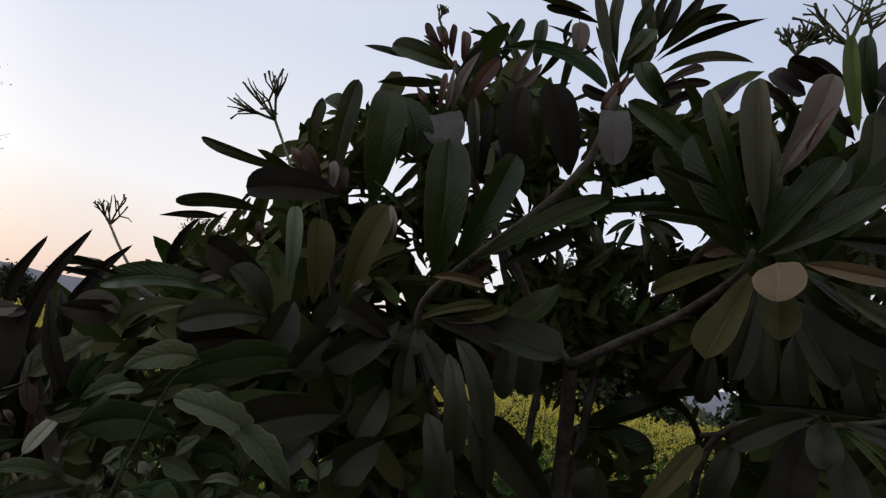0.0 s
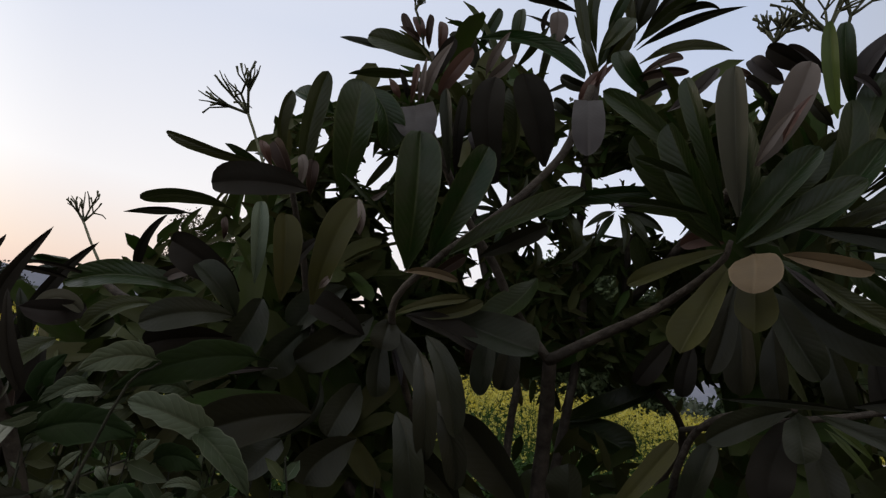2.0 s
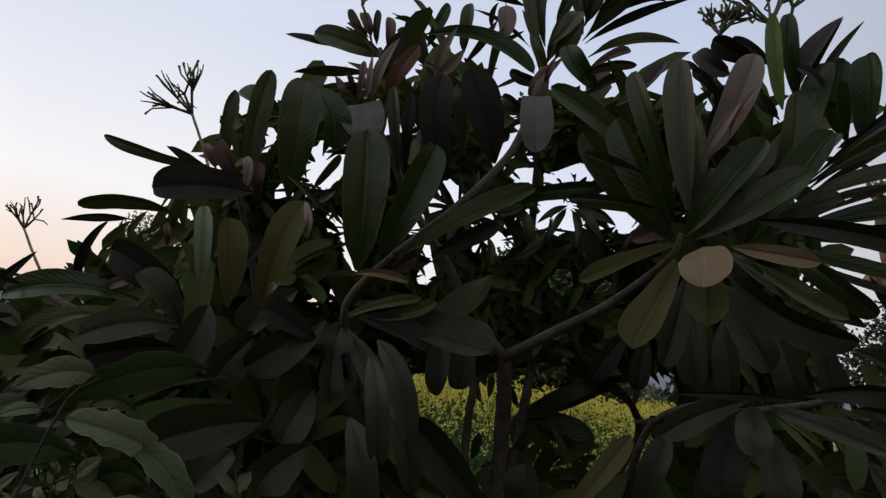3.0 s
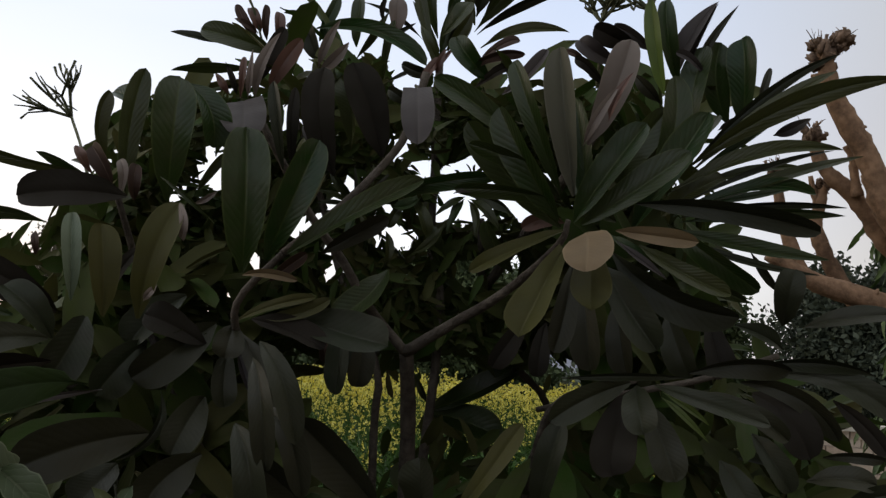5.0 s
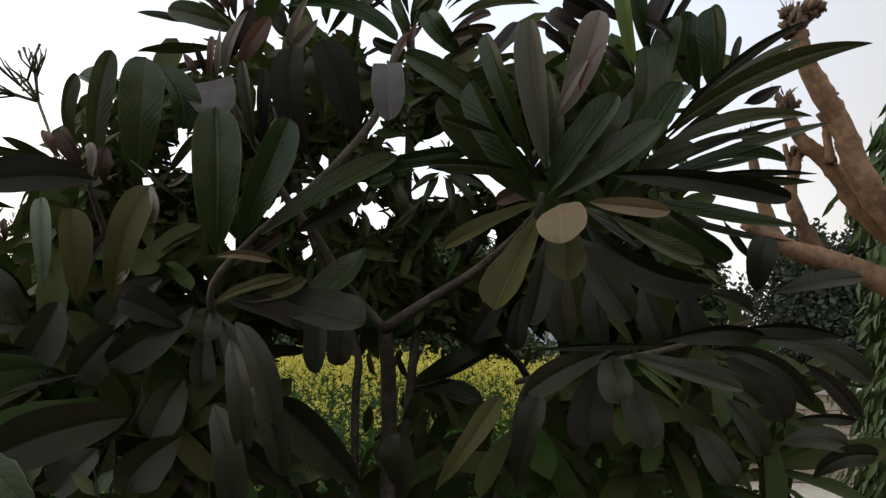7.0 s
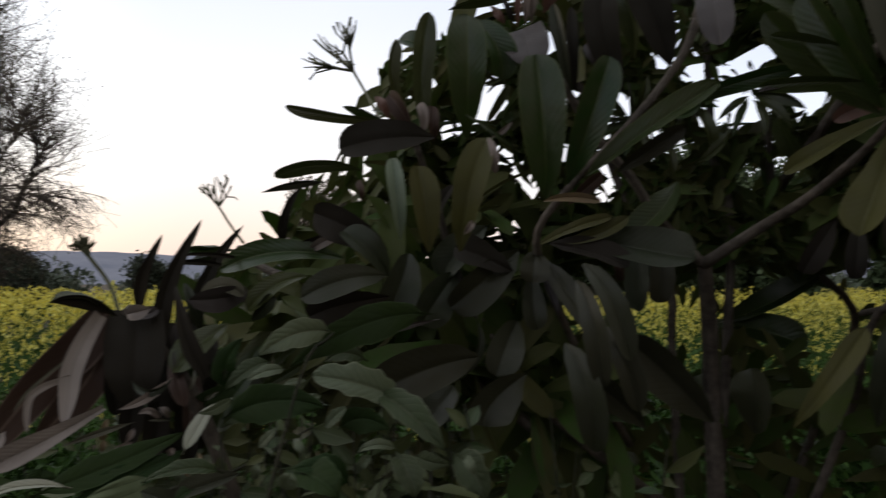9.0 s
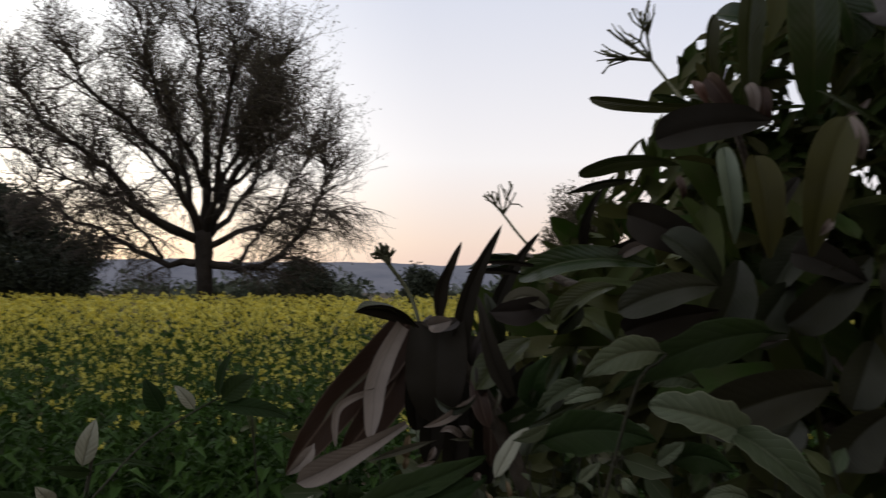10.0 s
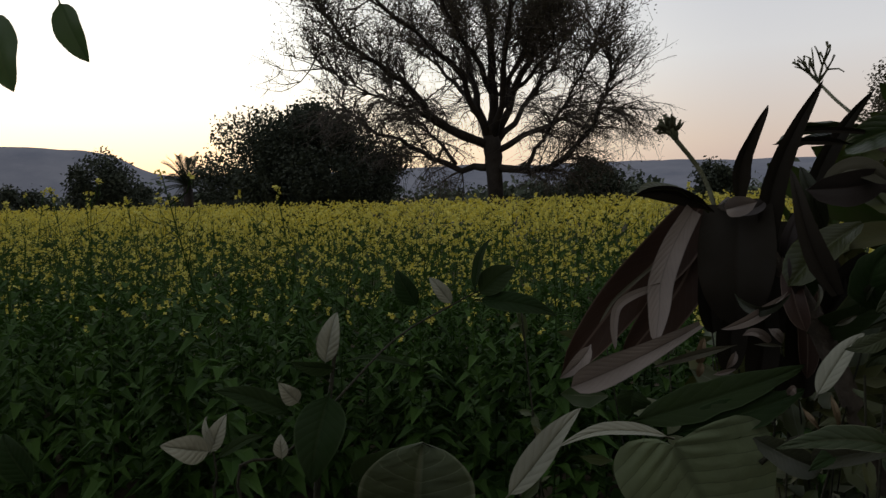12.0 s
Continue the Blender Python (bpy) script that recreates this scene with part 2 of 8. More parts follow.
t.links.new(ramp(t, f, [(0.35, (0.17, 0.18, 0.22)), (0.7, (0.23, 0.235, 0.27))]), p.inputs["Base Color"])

M_BRICK, t, p = material("old_brick", 0.9, 0.2)
rnd = t.nodes.new("ShaderNodeObjectInfo").outputs["Random"]
c = mixc(t, rnd, (0.36, 0.27, 0.21), (0.5, 0.42, 0.34))
t.links.new(mixc(t, mathn(t, "MULTIPLY", noise_tex(t, 25, 6), 0.6), c, (0.25, 0.2, 0.16)), p.inputs["Base Color"])
bump(t, p, noise_tex(t, 60, 5), 0.6, 0.004)
M_MORTAR, t, p = material("mortar", 0.95, 0.15)
f = noise_tex(t, 18, 7)
t.links.new(ramp(t, f, [(0.3, (0.36, 0.33, 0.28)), (0.7, (0.5, 0.47, 0.41))]), p.inputs["Base Color"])
bump(t, p, f, 0.6, 0.004)


# ---- mesh helpers ----
def mesh_of(name, verts, quads=(), tris=(), uv=None, mats=(), mat_ids=None, smooth=True):
    """A mesh from arrays; mat_ids: one for each face, the quads first."""
    verts = np.asarray(verts, dtype=np.float32).reshape(-1, 3)
    quads = np.asarray(quads, dtype=np.int32).reshape(-1, 4)
    tris = np.asarray(tris, dtype=np.int32).reshape(-1, 3)
    me = bpy.data.meshes.new(name)
    me.vertices.add(len(verts))
    me.vertices.foreach_set("co", verts.ravel())
    loops = np.concatenate([quads.ravel(), tris.ravel()])
    me.loops.add(len(loops))
    me.loops.foreach_set("vertex_index", loops)
    n = len(quads) + len(tris)
    me.polygons.add(n)
    starts = np.concatenate([np.arange(len(quads)) * 4, len(quads) * 4 + np.arange(len(tris)) * 3]).astype(np.int32)
    me.polygons.foreach_set("loop_start", starts)
    if mat_ids is not None:
        me.polygons.foreach_set("material_index", np.asarray(mat_ids, dtype=np.int32))
    me.polygons.foreach_set("use_smooth", np.full(n, smooth))
    for m in mats:
        me.materials.append(m)
    if uv is not None:
        layer = me.uv_layers.new(name="UVMap")
        layer.data.foreach_set("uv", np.asarray(uv, dtype=np.float32)[loops].ravel())
    me.update(calc_edges=True)
    return me


class Heap:
    """Gathers pieces of one mesh."""

    def __init__(self):
        self.v, self.q, self.t, self.uv, self.qm, self.tm, self.n = [], [], [], [], [], [], 0

    def add(self, v, q=(), t=(), uv=None, mat=0):
        v = np.asarray(v, dtype=np.float32).reshape(-1, 3)
        q = np.asarray(q, dtype=np.int32).reshape(-1, 4)
        t = np.asarray(t, dtype=np.int32).reshape(-1, 3)
        self.v.append(v)
        self.q.append(q + self.n)
        self.t.append(t + self.n)
        self.uv.append(np.zeros((len(v), 2), np.float32) if uv is None else np.asarray(uv, np.float32))
        self.qm.append(np.full(len(q), mat) if np.isscalar(mat) else mat[0])
        self.tm.append(np.full(len(t), mat) if np.isscalar(mat) else mat[1])
        self.n += len(v)

    def arrays(self):
        return np.concatenate(self.v), np.concatenate(self.q), np.concatenate(self.t), np.concatenate(self.uv), np.concatenate(self.qm), np.concatenate(self.tm)

    def mesh(self, name, *mats, smooth=True):
        v, q, t, uv, qm, tm = self.arrays()
        return mesh_of(name, v, q, t, uv, mats, np.concatenate([qm, tm]), smooth)


def thing(name, place, label, category, group="", kind=""):
    e = new(name)
    e.empty_display_size = 0.1
    e.location = place
    return tagged(e, label, category, group, kind)


def part(name, me, parent, label="", m=None):
    """One mesh object under a thing or part; its mesh is in the world's metres, or placed by m."""
    ob = new(name, me)
    ob.parent = parent
    if parent.parent is None:
        ob.matrix_parent_inverse = Matrix.Translation(-parent.location)
    if m is not None:
        ob.matrix_basis = m
    return tagged(ob, label)


def tube(points, radii, sides=8, wobble=0.0, rng=None):
    """A tapered, closed limb along points."""
    pts = [Vector(p) for p in points]
    n = len(pts)
    radii = [radii] * n if isinstance(radii, (int, float)) else list(radii)
    if len(radii) == 2 and n > 2:
        radii = [radii[0] + (radii[1] - radii[0]) * i / (n - 1) for i in range(n)]
    v, q, uv = [], [], []
    side_way = None
    for i, pt in enumerate(pts):
        way = (pts[min(i + 1, n - 1)] - pts[max(i - 1, 0)]).normalized()
        if side_way is None:
            side_way = way.orthogonal().normalized()
        side_way = (side_way - way * side_way.dot(way)).normalized()
        other = way.cross(side_way)
        for k in range(sides):
            a = 2 * math.pi * k / sides
            r = radii[i] * (1 + (wobble * (rng.random() - 0.5) * 2 if rng else 0))
            v.append(pt + (side_way * math.cos(a) + other * math.sin(a)) * r)
            uv.append((k / sides, i / max(1, n - 1)))
    for i in range(n - 1):
        for k in range(sides):
            q.append((i * sides + k, i * sides + (k + 1) % sides, (i + 1) * sides + (k + 1) % sides, (i + 1) * sides + k))
    t = []
    for end, c in ((0, pts[0]), (n - 1, pts[-1])):
        v.append(c)
        uv.append((0.5, 0.5))
        for k in range(sides):
            a, b = end * sides + k, end * sides + (k + 1) % sides
            t.append((len(v) - 1, b, a) if end == 0 else (len(v) - 1, a, b))
    return v, q, t, uv


def smooth_line(points, steps=4):
    """Points along a soft curve through the given ones."""
    p = [Vector(a) for a in points]
    p = [p[0] * 2 - p[1]] + p + [p[-1] * 2 - p[-2]]
    out = []
    for i in range(1, len(p) - 2):
        for s in range(steps):
            u = s / steps
            a, b, c, d = p[i - 1], p[i], p[i + 1], p[i + 2]
            out.append(0.5 * ((2 * b) + (c - a) * u + (2 * a - 5 * b + 4 * c - d) * u * u + (3 * b - a - 3 * c + d) * u ** 3))
    out.append(p[-2])
    return out


def half_width(shape, u):
    """The half-width of a blade, 0 to 1, at u along it. shape: r blunt, p pointed, s broad from the fold on, o egg-shaped, k sabre-shaped, e broad and
    round-ended, j crumpled with ragged lobes, c seen end on, w a wedge."""
    if shape == "s":
        return max(0.04, (0.86 + 0.14 * math.sin(math.pi * u)) * (1 - u ** 5) ** 0.5)
    if shape == "k":
        return max(0.35, min(1.0, 0.45 + 2.2 * u)) * (1 - u) ** 0.6
    if shape == "e":
        w = min(1, max(0, (u - 0.05) / 0.95))
        return max(0.05 * (1 - u), (1 - abs(2 * w - 1) ** 2.5) ** 0.6)
    if shape == "j":
        return max(0.04, math.sqrt(max(0, 1 - (1.7 * u - 0.7) ** 2))) * (0.87 + 0.13 * abs(math.cos(3.5 * math.pi * u))) if u < 1 else 0.02
    if shape == "w":
        return (0.2 + 0.85 * u) * (1 - u ** 7) ** 0.5 + 0.01
    if shape == "c":
        return max(0.12, math.sqrt(max(0, 1 - (2 * u - 1) ** 2)))
    if shape == "p":
        w = min(1, max(0, (u - 0.06) / 0.94))
        return max(0.05 * (1 - u), math.sin(math.pi * w ** 0.85) ** 0.85 if 0 < w < 1 else 0.0)
    if shape == "o":
        w = min(1, max(0, (u - 0.10) / 0.90))
        return max(0.05 * (1 - u), math.sin(math.pi * w ** 0.72) ** 0.75 if 0 < w < 1 else 0.0)
    w = min(1, max(0, (u - 0.07) / 0.93))
    return max(0.07 * (1 - u), 1.04 * w ** 0.36 * (1 - w ** 5) ** 0.55)


def blade(length, width, bend=0.05, fold=0.25, shape="r", rng=None, rows=9, across=(-1, -0.55, -0.07, 0, 0.07, 0.55, 1), wave=0.03, twist=0.0, curl=0.0):
    """A leaf blade: y along, x across, z its face. shape: as for half_width, or v deeply folded."""
    rng = rng or random
    ph, ph2 = rng.random() * 6.3, rng.random() * 6.3
    v, uv = [], []
    if shape == "v":
        fold, shape = 0.75, "r"
    for i in range(rows):
        u = i / (rows - 1)
        u = u if shape in "oe" else 1 - (1 - u) ** 1.25
        hw = half_width(shape, u) * width / 2
        zc = bend * length * 4 * u * (1 - u) - curl * length * max(0, u - 0.6) ** 2 * 4
        a = twist * (u - 0.3)
        for x in across:
            xx = x * hw - (0.09 * length * 4 * u * (1 - u) if shape == "k" else 0)
            zz = fold * abs(x) * hw - (0.0016 if abs(x) < 0.01 else 0.0)
            zz += wave * width * abs(x) * (math.sin(ph + u * 9 + 2 * x) + 0.6 * math.sin(ph2 + u * 17))
            v.append((xx * math.cos(a) - zz * math.sin(a), u * length, zc + xx * math.sin(a) + zz * math.cos(a)))
            uv.append((0.5 + 0.5 * x, u))
    n = len(across)
    q = [(i * n + k, i * n + k + 1, (i + 1) * n + k + 1, (i + 1) * n + k) for i in range(rows - 1) for k in range(n - 1)]
    return v, q, uv


OPEN_SIDE = Vector((0.12, 0.08, 1.68))       # the clearing before the shrub


def leaf_pose(base, tip, roll, face=None):
    """The pose of a blade from base to tip; roll 0: its face to the open side of the shrub."""
    base, tip = Vector(base), Vector(tip)
    face = OPEN_SIDE - (base + tip) / 2 if face is None else face
    y = (tip - base).normalized()
    z = Vector(face).normalized()
    z = z - y * z.dot(y)
    z = (z if z.length > 0.05 else y.orthogonal()).normalized()
    m = Matrix((y.cross(z), y, z)).transposed().to_4x4()
    return Matrix.Translation(base) @ m @ Matrix.Rotation(radians(roll), 4, "Y")


def arched_blade(base, mid, tip, width, roll, shape, fold, rng, rows=15, across=(-1, -0.8, -0.45, -0.06, 0, 0.06, 0.45, 0.8, 1), pucker=0.0, veins=9):
    """A blade along the curve from base over mid to tip, in the world's metres; pucker: how far it swells between its side veins."""
    base, mid, tip = Vector(base), Vector(mid), Vector(tip)
    knee = mid * 2 - (base + tip) * 0.5
    knee += (OPEN_SIDE - mid).normalized() * (tip - base).length * (0 if shape in "scw" else rng.uniform(-0.06, 0.2))
    ph, ph2, twist, lean = rng.random() * 6.3, rng.random() * 6.3, rng.gauss(0, 14), rng.gauss(0, 0.05)
    v, uv = [], []
    for i in range(rows):
        u = 1 - (1 - i / (rows - 1)) ** 1.3
        p = base * (1 - u) ** 2 + knee * 2 * u * (1 - u) + tip * u * u
        y = ((knee - base) * (1 - u) + (tip - knee) * u).normalized()
        z = OPEN_SIDE - p
        z = (z - y * z.dot(y)).normalized()
        x = y.cross(z)
        a = radians(roll + twist * (u - 0.5))
        hw = half_width(shape, u) * width / 2
        if pucker:                               # a ragged, nibbled margin
            hw *= 1 + 0.05 * math.sin(ph + 21 * u) + 0.04 * math.sin(ph2 + 37 * u)
        for s in across:
            c = s * hw * (1 + lean * s)
            h = fold * hw * abs(s) ** 1.25 - (0.0013 if s == 0 else 0) + 0.022 * width * abs(s) * (math.sin(ph + u * 9 + 2 * s) + 0.6 * math.sin(ph2 + u * 19))
            h += pucker * width * abs(math.sin((u - 0.22 * abs(s)) * veins * math.pi)) * math.sin(math.pi * min(1, abs(s))) ** 0.7 if pucker else 0
            v.append(p + x * (c * math.cos(a) - h * math.sin(a)) + z * (c * math.sin(a) + h * math.cos(a)))
            uv.append((0.5 + 0.5 * s, u))
    m = len(across)
    q = [(i * m + k, i * m + k + 1, (i + 1) * m + k + 1, (i + 1) * m + k) for i in range(rows - 1) for k in range(m - 1)]
    return v, q, uv


def moved(v, m):
    a = np.asarray(v, dtype=np.float64).reshape(-1, 3)
    k = np.array(m)
    return a @ k[:3, :3].T + k[:3, 3]

# ---- the land ----
def ground_sheet():
    ring = [0, 1.5, 3, 5, 8, 13, 22, 40, 80, 160, 400, 1000, 2600]
    v, q, t = [(0, 0, 0)], [], []
    n = 48
    for r in ring[1:]:
        for k in range(n):
            a = 2 * math.pi * k / n
            x, y = r * math.cos(a), r * math.sin(a)
            z = 0.05 * noise.noise((x * 0.5, y * 0.5, 0)) if r < 60 else 0
            v.append((x, y, z))
    for k in range(n):
        t.append((0, 1 + k, 1 + (k + 1) % n))
    for i in range(len(ring) - 2):
        for k in range(n):
            a, b = 1 + i * n + k, 1 + i * n + (k + 1) % n
            q.append((a, a + n, b + n, b))
    ob = new("ground", mesh_of("ground", v, q, t, mats=(M_SOIL,)))
    return tagged(ob, "brown field soil with thin grass", "ground", kind="structure")


ground_sheet()


def hills():
    """A long, low ridge far to the west and north, higher at its western end."""
    def crest(yaw):
        h = 2.0 + 0.35 * noise.noise((yaw * 0.09, 3.1, 0)) + 0.14 * noise.noise((yaw * 0.5, 7.7, 0))
        west = 1 / (1 + math.exp(-(yaw - 73.2) * 1.3))
        h += west * (1.55 + 0.25 * noise.noise((yaw * 0.2, 1.7, 0)))
        h -= 0.35 * max(0, 1 - abs(yaw - 69) / 4)
        return h + 0.05 * noise.noise((yaw * 2.3, 5.5, 0))
    v, q = [], []
    steps = [(-60 + i * 0.5) for i in range(400)]
    for yaw in steps:
        d = Vector((-math.sin(radians(yaw)), math.cos(radians(yaw)), 0))
        h = math.tan(radians(max(0.6, crest(yaw))))
        for r, k in ((1500, 0.0), (1600, 0.45), (1720, 0.8), (1800, 1.0), (2100, 0.7)):
            z = r * h * k * (1 + 0.05 * noise.noise((yaw * 0.8, k * 5, 2)) * (k < 1))
            v.append(d * r + Vector((0, 0, z)))
    for i in range(len(steps) - 1):
        for k in range(4):
            a = i * 5 + k
            q.append((a, a + 5, a + 6, a + 1))
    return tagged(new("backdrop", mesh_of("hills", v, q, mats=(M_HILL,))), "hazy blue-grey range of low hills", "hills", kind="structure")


hills()


# ---- trees ----
def leaf_specks(h, centres, size, rng, spread, per, mat=0, droop=0.3):
    """Small two-sided leaflets, one folded pair of triangles each, round the centres."""
    n = len(centres) * per
    if n == 0:
        return
    r = np.random.RandomState(rng.randrange(10 ** 6))
    c = np.repeat(np.asarray(centres, dtype=np.float64), per, axis=0) + r.normal(size=(n, 3)) * spread
    a = r.normal(size=(n, 3))
    a[:, 2] -= droop
    a /= np.linalg.norm(a, axis=1)[:, None]
    b = np.cross(a, r.normal(size=(n, 3)))
    b /= np.linalg.norm(b, axis=1)[:, None] + 1e-9
    s = size * (0.6 + 0.8 * r.rand(n))[:, None]
    v = np.stack([c, c + a * s * 0.5 + b * s * 0.28, c + a * s, c + a * s * 0.5 - b * s * 0.28], axis=1).reshape(-1, 3)
    h.add(v, np.arange(n * 4).reshape(-1, 4), mat=mat)


def field_tree():
    """The spreading tree out in the field: bare, twiggy lower limbs, a thinly leaved crown above."""
    rng = random.Random(11)
    base = Vector((-18.4, 16.6, 0))
    right = Vector((0.77, 0.638, 0))         # across, as it shows from the shrub
    deep = Vector((-0.638, 0.77, 0))

    def at(x, z, d=0.0):
        z = z if z < 4 else 4 + (z - 4) * 0.92
        return base + right * x * (1.03 if x < 0 else 0.88) + deep * d + Vector((0, 0, z))

    tree = thing("tree", base, "large spreading tree with a thin twiggy crown in the mustard field", "tree")
    trunk = tube(smooth_line([at(0.05, -0.1), at(0.02, 1.2), at(-0.03, 2.4), at(-0.09, 3.3)]), [0.42, 0.30, 0.27, 0.27, 0.26, 0.26, 0.25, 0.25, 0.25, 0.26, 0.27, 0.27, 0.24], 12, 0.10, rng)
    h = Heap()
    h.add(*trunk)
    part("trunk", h.mesh("trunk", M_TREE_BARK), tree)
    limbs = []
    limbs.append(([(-0.1, 2.35, 0), (-1.36, 2.45, 0.3), (-2.64, 3.15, 0.6), (-4.04, 3.78, 0.6), (-4.8, 4.73, 0.5)], 0.15))
    limbs.append(([(-0.15, 3.0, 0), (-1.62, 3.73, -0.4), (-2.38, 4.87, -0.8), (-3.27, 5.63, -1.2), (-4.2, 6.5, -1.4), (-4.6, 7.4, -1.6)], 0.19))
    limbs.append(([(-0.12, 3.1, 0), (-0.6, 4.6, 0.5), (-1.0, 6.3, 1.2), (-1.5, 7.6, 1.5), (-2.0, 8.9, 1.6)], 0.17))
    limbs.append(([(-0.09, 3.1, 0), (0.01, 5.0, -0.3), (-0.03, 6.8, -0.6), (-0.19, 8.6, -0.6), (-0.34, 10.0, -0.5)], 0.21))
    limbs.append(([(0.0, 3.1, 0), (0.93, 5.26, 0.4), (1.6, 6.79, 0.8), (1.9, 8.4, 0.9)], 0.17))
    limbs.append(([(0.05, 2.35, 0), (1.19, 2.21, -0.3), (2.46, 2.59, -0.5), (3.48, 3.74, -0.6), (3.9, 4.9, -0.5), (3.7, 6.0, -0.5)], 0.16))
    limbs.append(([(0.05, 2.8, 0), (1.7, 3.61, 0.6), (2.84, 4.0, 1.0), (4.4, 4.1, 1.3)], 0.12))
    limbs.append(([(-0.1, 3.0, 0), (-1.0, 4.6, 1.6), (-2.2, 6.0, 2.6), (-3.6, 7.4, 3.4)], 0.15))
    limbs.append(([(0.0, 3.2, 0), (0.6, 5.2, -1.4), (1.0, 7.2, -2.4), (1.4, 8.9, -2.9)], 0.15))
    limbs.append(([(0.0, 3.0, 0), (1.0, 4.6, 1.6), (1.8, 5.8, 2.6), (2.3, 7.0, 3.2)], 0.13))
    limbs.append(([(-0.1, 3.2, 0), (-1.0, 5.4, -1.2), (-2.6, 7.0, -2.0), (-3.4, 8.4, -2.2)], 0.14))
    limbs.append(([(-1.5, 3.7, -0.3), (-2.4, 4.2, -1.2), (-3.5, 4.7, -2.0), (-4.6, 5.6, -2.2)], 0.09))
    limbs.append(([(-1.2, 2.5, 0.2), (-2.2, 3.6, 1.4), (-3.2, 4.6, 2.2), (-4.2, 5.8, 2.6)], 0.08))
    limbs.append(([(0.6, 4.6, 0.2), (1.5, 5.2, -0.8), (2.1, 5.9, -1.4), (2.5, 6.8, -1.6)], 0.09))
    limbs.append(([(1.1, 2.3, -0.2), (2.0, 3.4, -1.4), (2.9, 4.4, -2.2), (3.6, 5.6, -2.6)], 0.08))
    limbs.append(([(0.0, 4.5, -0.2), (-0.5, 6.0, -1.8), (-1.1, 7.6, -2.6), (-1.4, 9.2, -2.8)], 0.11))
    limbs.append(([(0.2, 4.5, 0.0), (1.2, 6.0, -0.3), (1.9, 7.4, -0.5), (2.4, 8.6, -0.6)], 0.10))
    limbs.append(([(0.3, 4.2, 0.2), (0.7, 6.0, 1.8), (1.0, 7.8, 2.6), (1.3, 9.3, 2.8)], 0.11))
    twigs, crown = Heap(), []
    bare_tips = []

    def sprout(start, way, length, radius, level):
        """A twig that forks twice or thrice."""
        n = 3 if level < 3 else 1
        pts, p, w = [start], start.copy(), way.normalized()
        lean = 0.10 if p.z > 4.5 else -0.16
        for i in range(n):
            w = (w + Vector((rng.gauss(0, 0.17), rng.gauss(0, 0.17), rng.gauss(0, 0.14) + lean))).normalized()
            p = p + w * length / n
            pts.append(p.copy())
        v, q, t, uv = tube(pts, [max(0.004, radius * (1 - 0.72 * i / n)) for i in range(n + 1)], 3)
        twigs.add(v, q, t, uv)
        if level >= 2:
            (crown if p.z > 4.6 + 1.6 * rng.random() else bare_tips).extend(pts[1:] if level < 3 else [pts[0].lerp(p, 0.5), p])
        if level < 3:
            for _ in range({0: 5, 1: 5, 2: 3}[level]):
                i = rng.randrange(1, n + 1)
                side = Vector((rng.gauss(0, 1), rng.gauss(0, 1), rng.gauss(0.15, 0.7)))
                sprout(pts[i], w * 1.1 + side * 0.75, length * rng.uniform(0.5, 0.75), radius * 0.5, level + 1)

    for line, r in limbs:
        pts = smooth_line([at(x, z, d) for x, z, d in line], 4)
        pts = [p + Vector((rng.gauss(0, 0.05), rng.gauss(0, 0.05), rng.gauss(0, 0.05))) * (i > 1) for i, p in enumerate(pts)]
        v, q, t, uv = tube(pts, [0.85 * r * (1 - 0.82 * (i / (len(pts) - 1)) ** 0.8) for i in range(len(pts))], 7, 0.12, rng)
        h = Heap()
        h.add(v, q, t, uv)
        part("limb", h.mesh("limb", M_TREE_BARK), tree)
        for i in range(3, len(pts)):
            way = pts[i] - pts[i - 1]
            for _ in range(4 if i < len(pts) - 1 else 5):
                side = Vector((rng.gauss(0, 1), rng.gauss(0, 1), rng.gauss(0.35, 0.7)))
                sprout(pts[i], way.normalized() * 0.8 + side * 0.7, rng.uniform(0.7, 1.35), 0.03, 1)
    # fine hanging spray on the lower limbs
    for p in bare_tips[::3]:
        q0 = p.copy()
        w = Vector((rng.gauss(0, 0.5), rng.gauss(0, 0.5), rng.uniform(-1, 0.6)))
        v, q, t, uv = tube([q0, q0 + w * 0.25, q0 + w * 0.42 + Vector((0, 0, -0.1))], [0.005, 0.004, 0.003], 3)
        twigs.add(v, q, t, uv)
    tagged(part("twig_spray", twigs.mesh("twig_spray", M_TREE_TWIG), tree), kind="stuff")
    lv = Heap()
    leaf_specks(lv, [tuple(p) for p in crown], 0.065, rng, 0.10, 1)
    leaf_specks(lv, [tuple(p) for p in crown if p.z > 6.2], 0.06, rng, 0.14, 2)
    leaf_specks(lv, [tuple(p) for p in bare_tips[::2]], 0.06, rng, 0.06, 1)
    tagged(part("leaves", lv.mesh("leaves", M_TREE_LEAF, smooth=False), tree), kind="stuff")


field_tree()


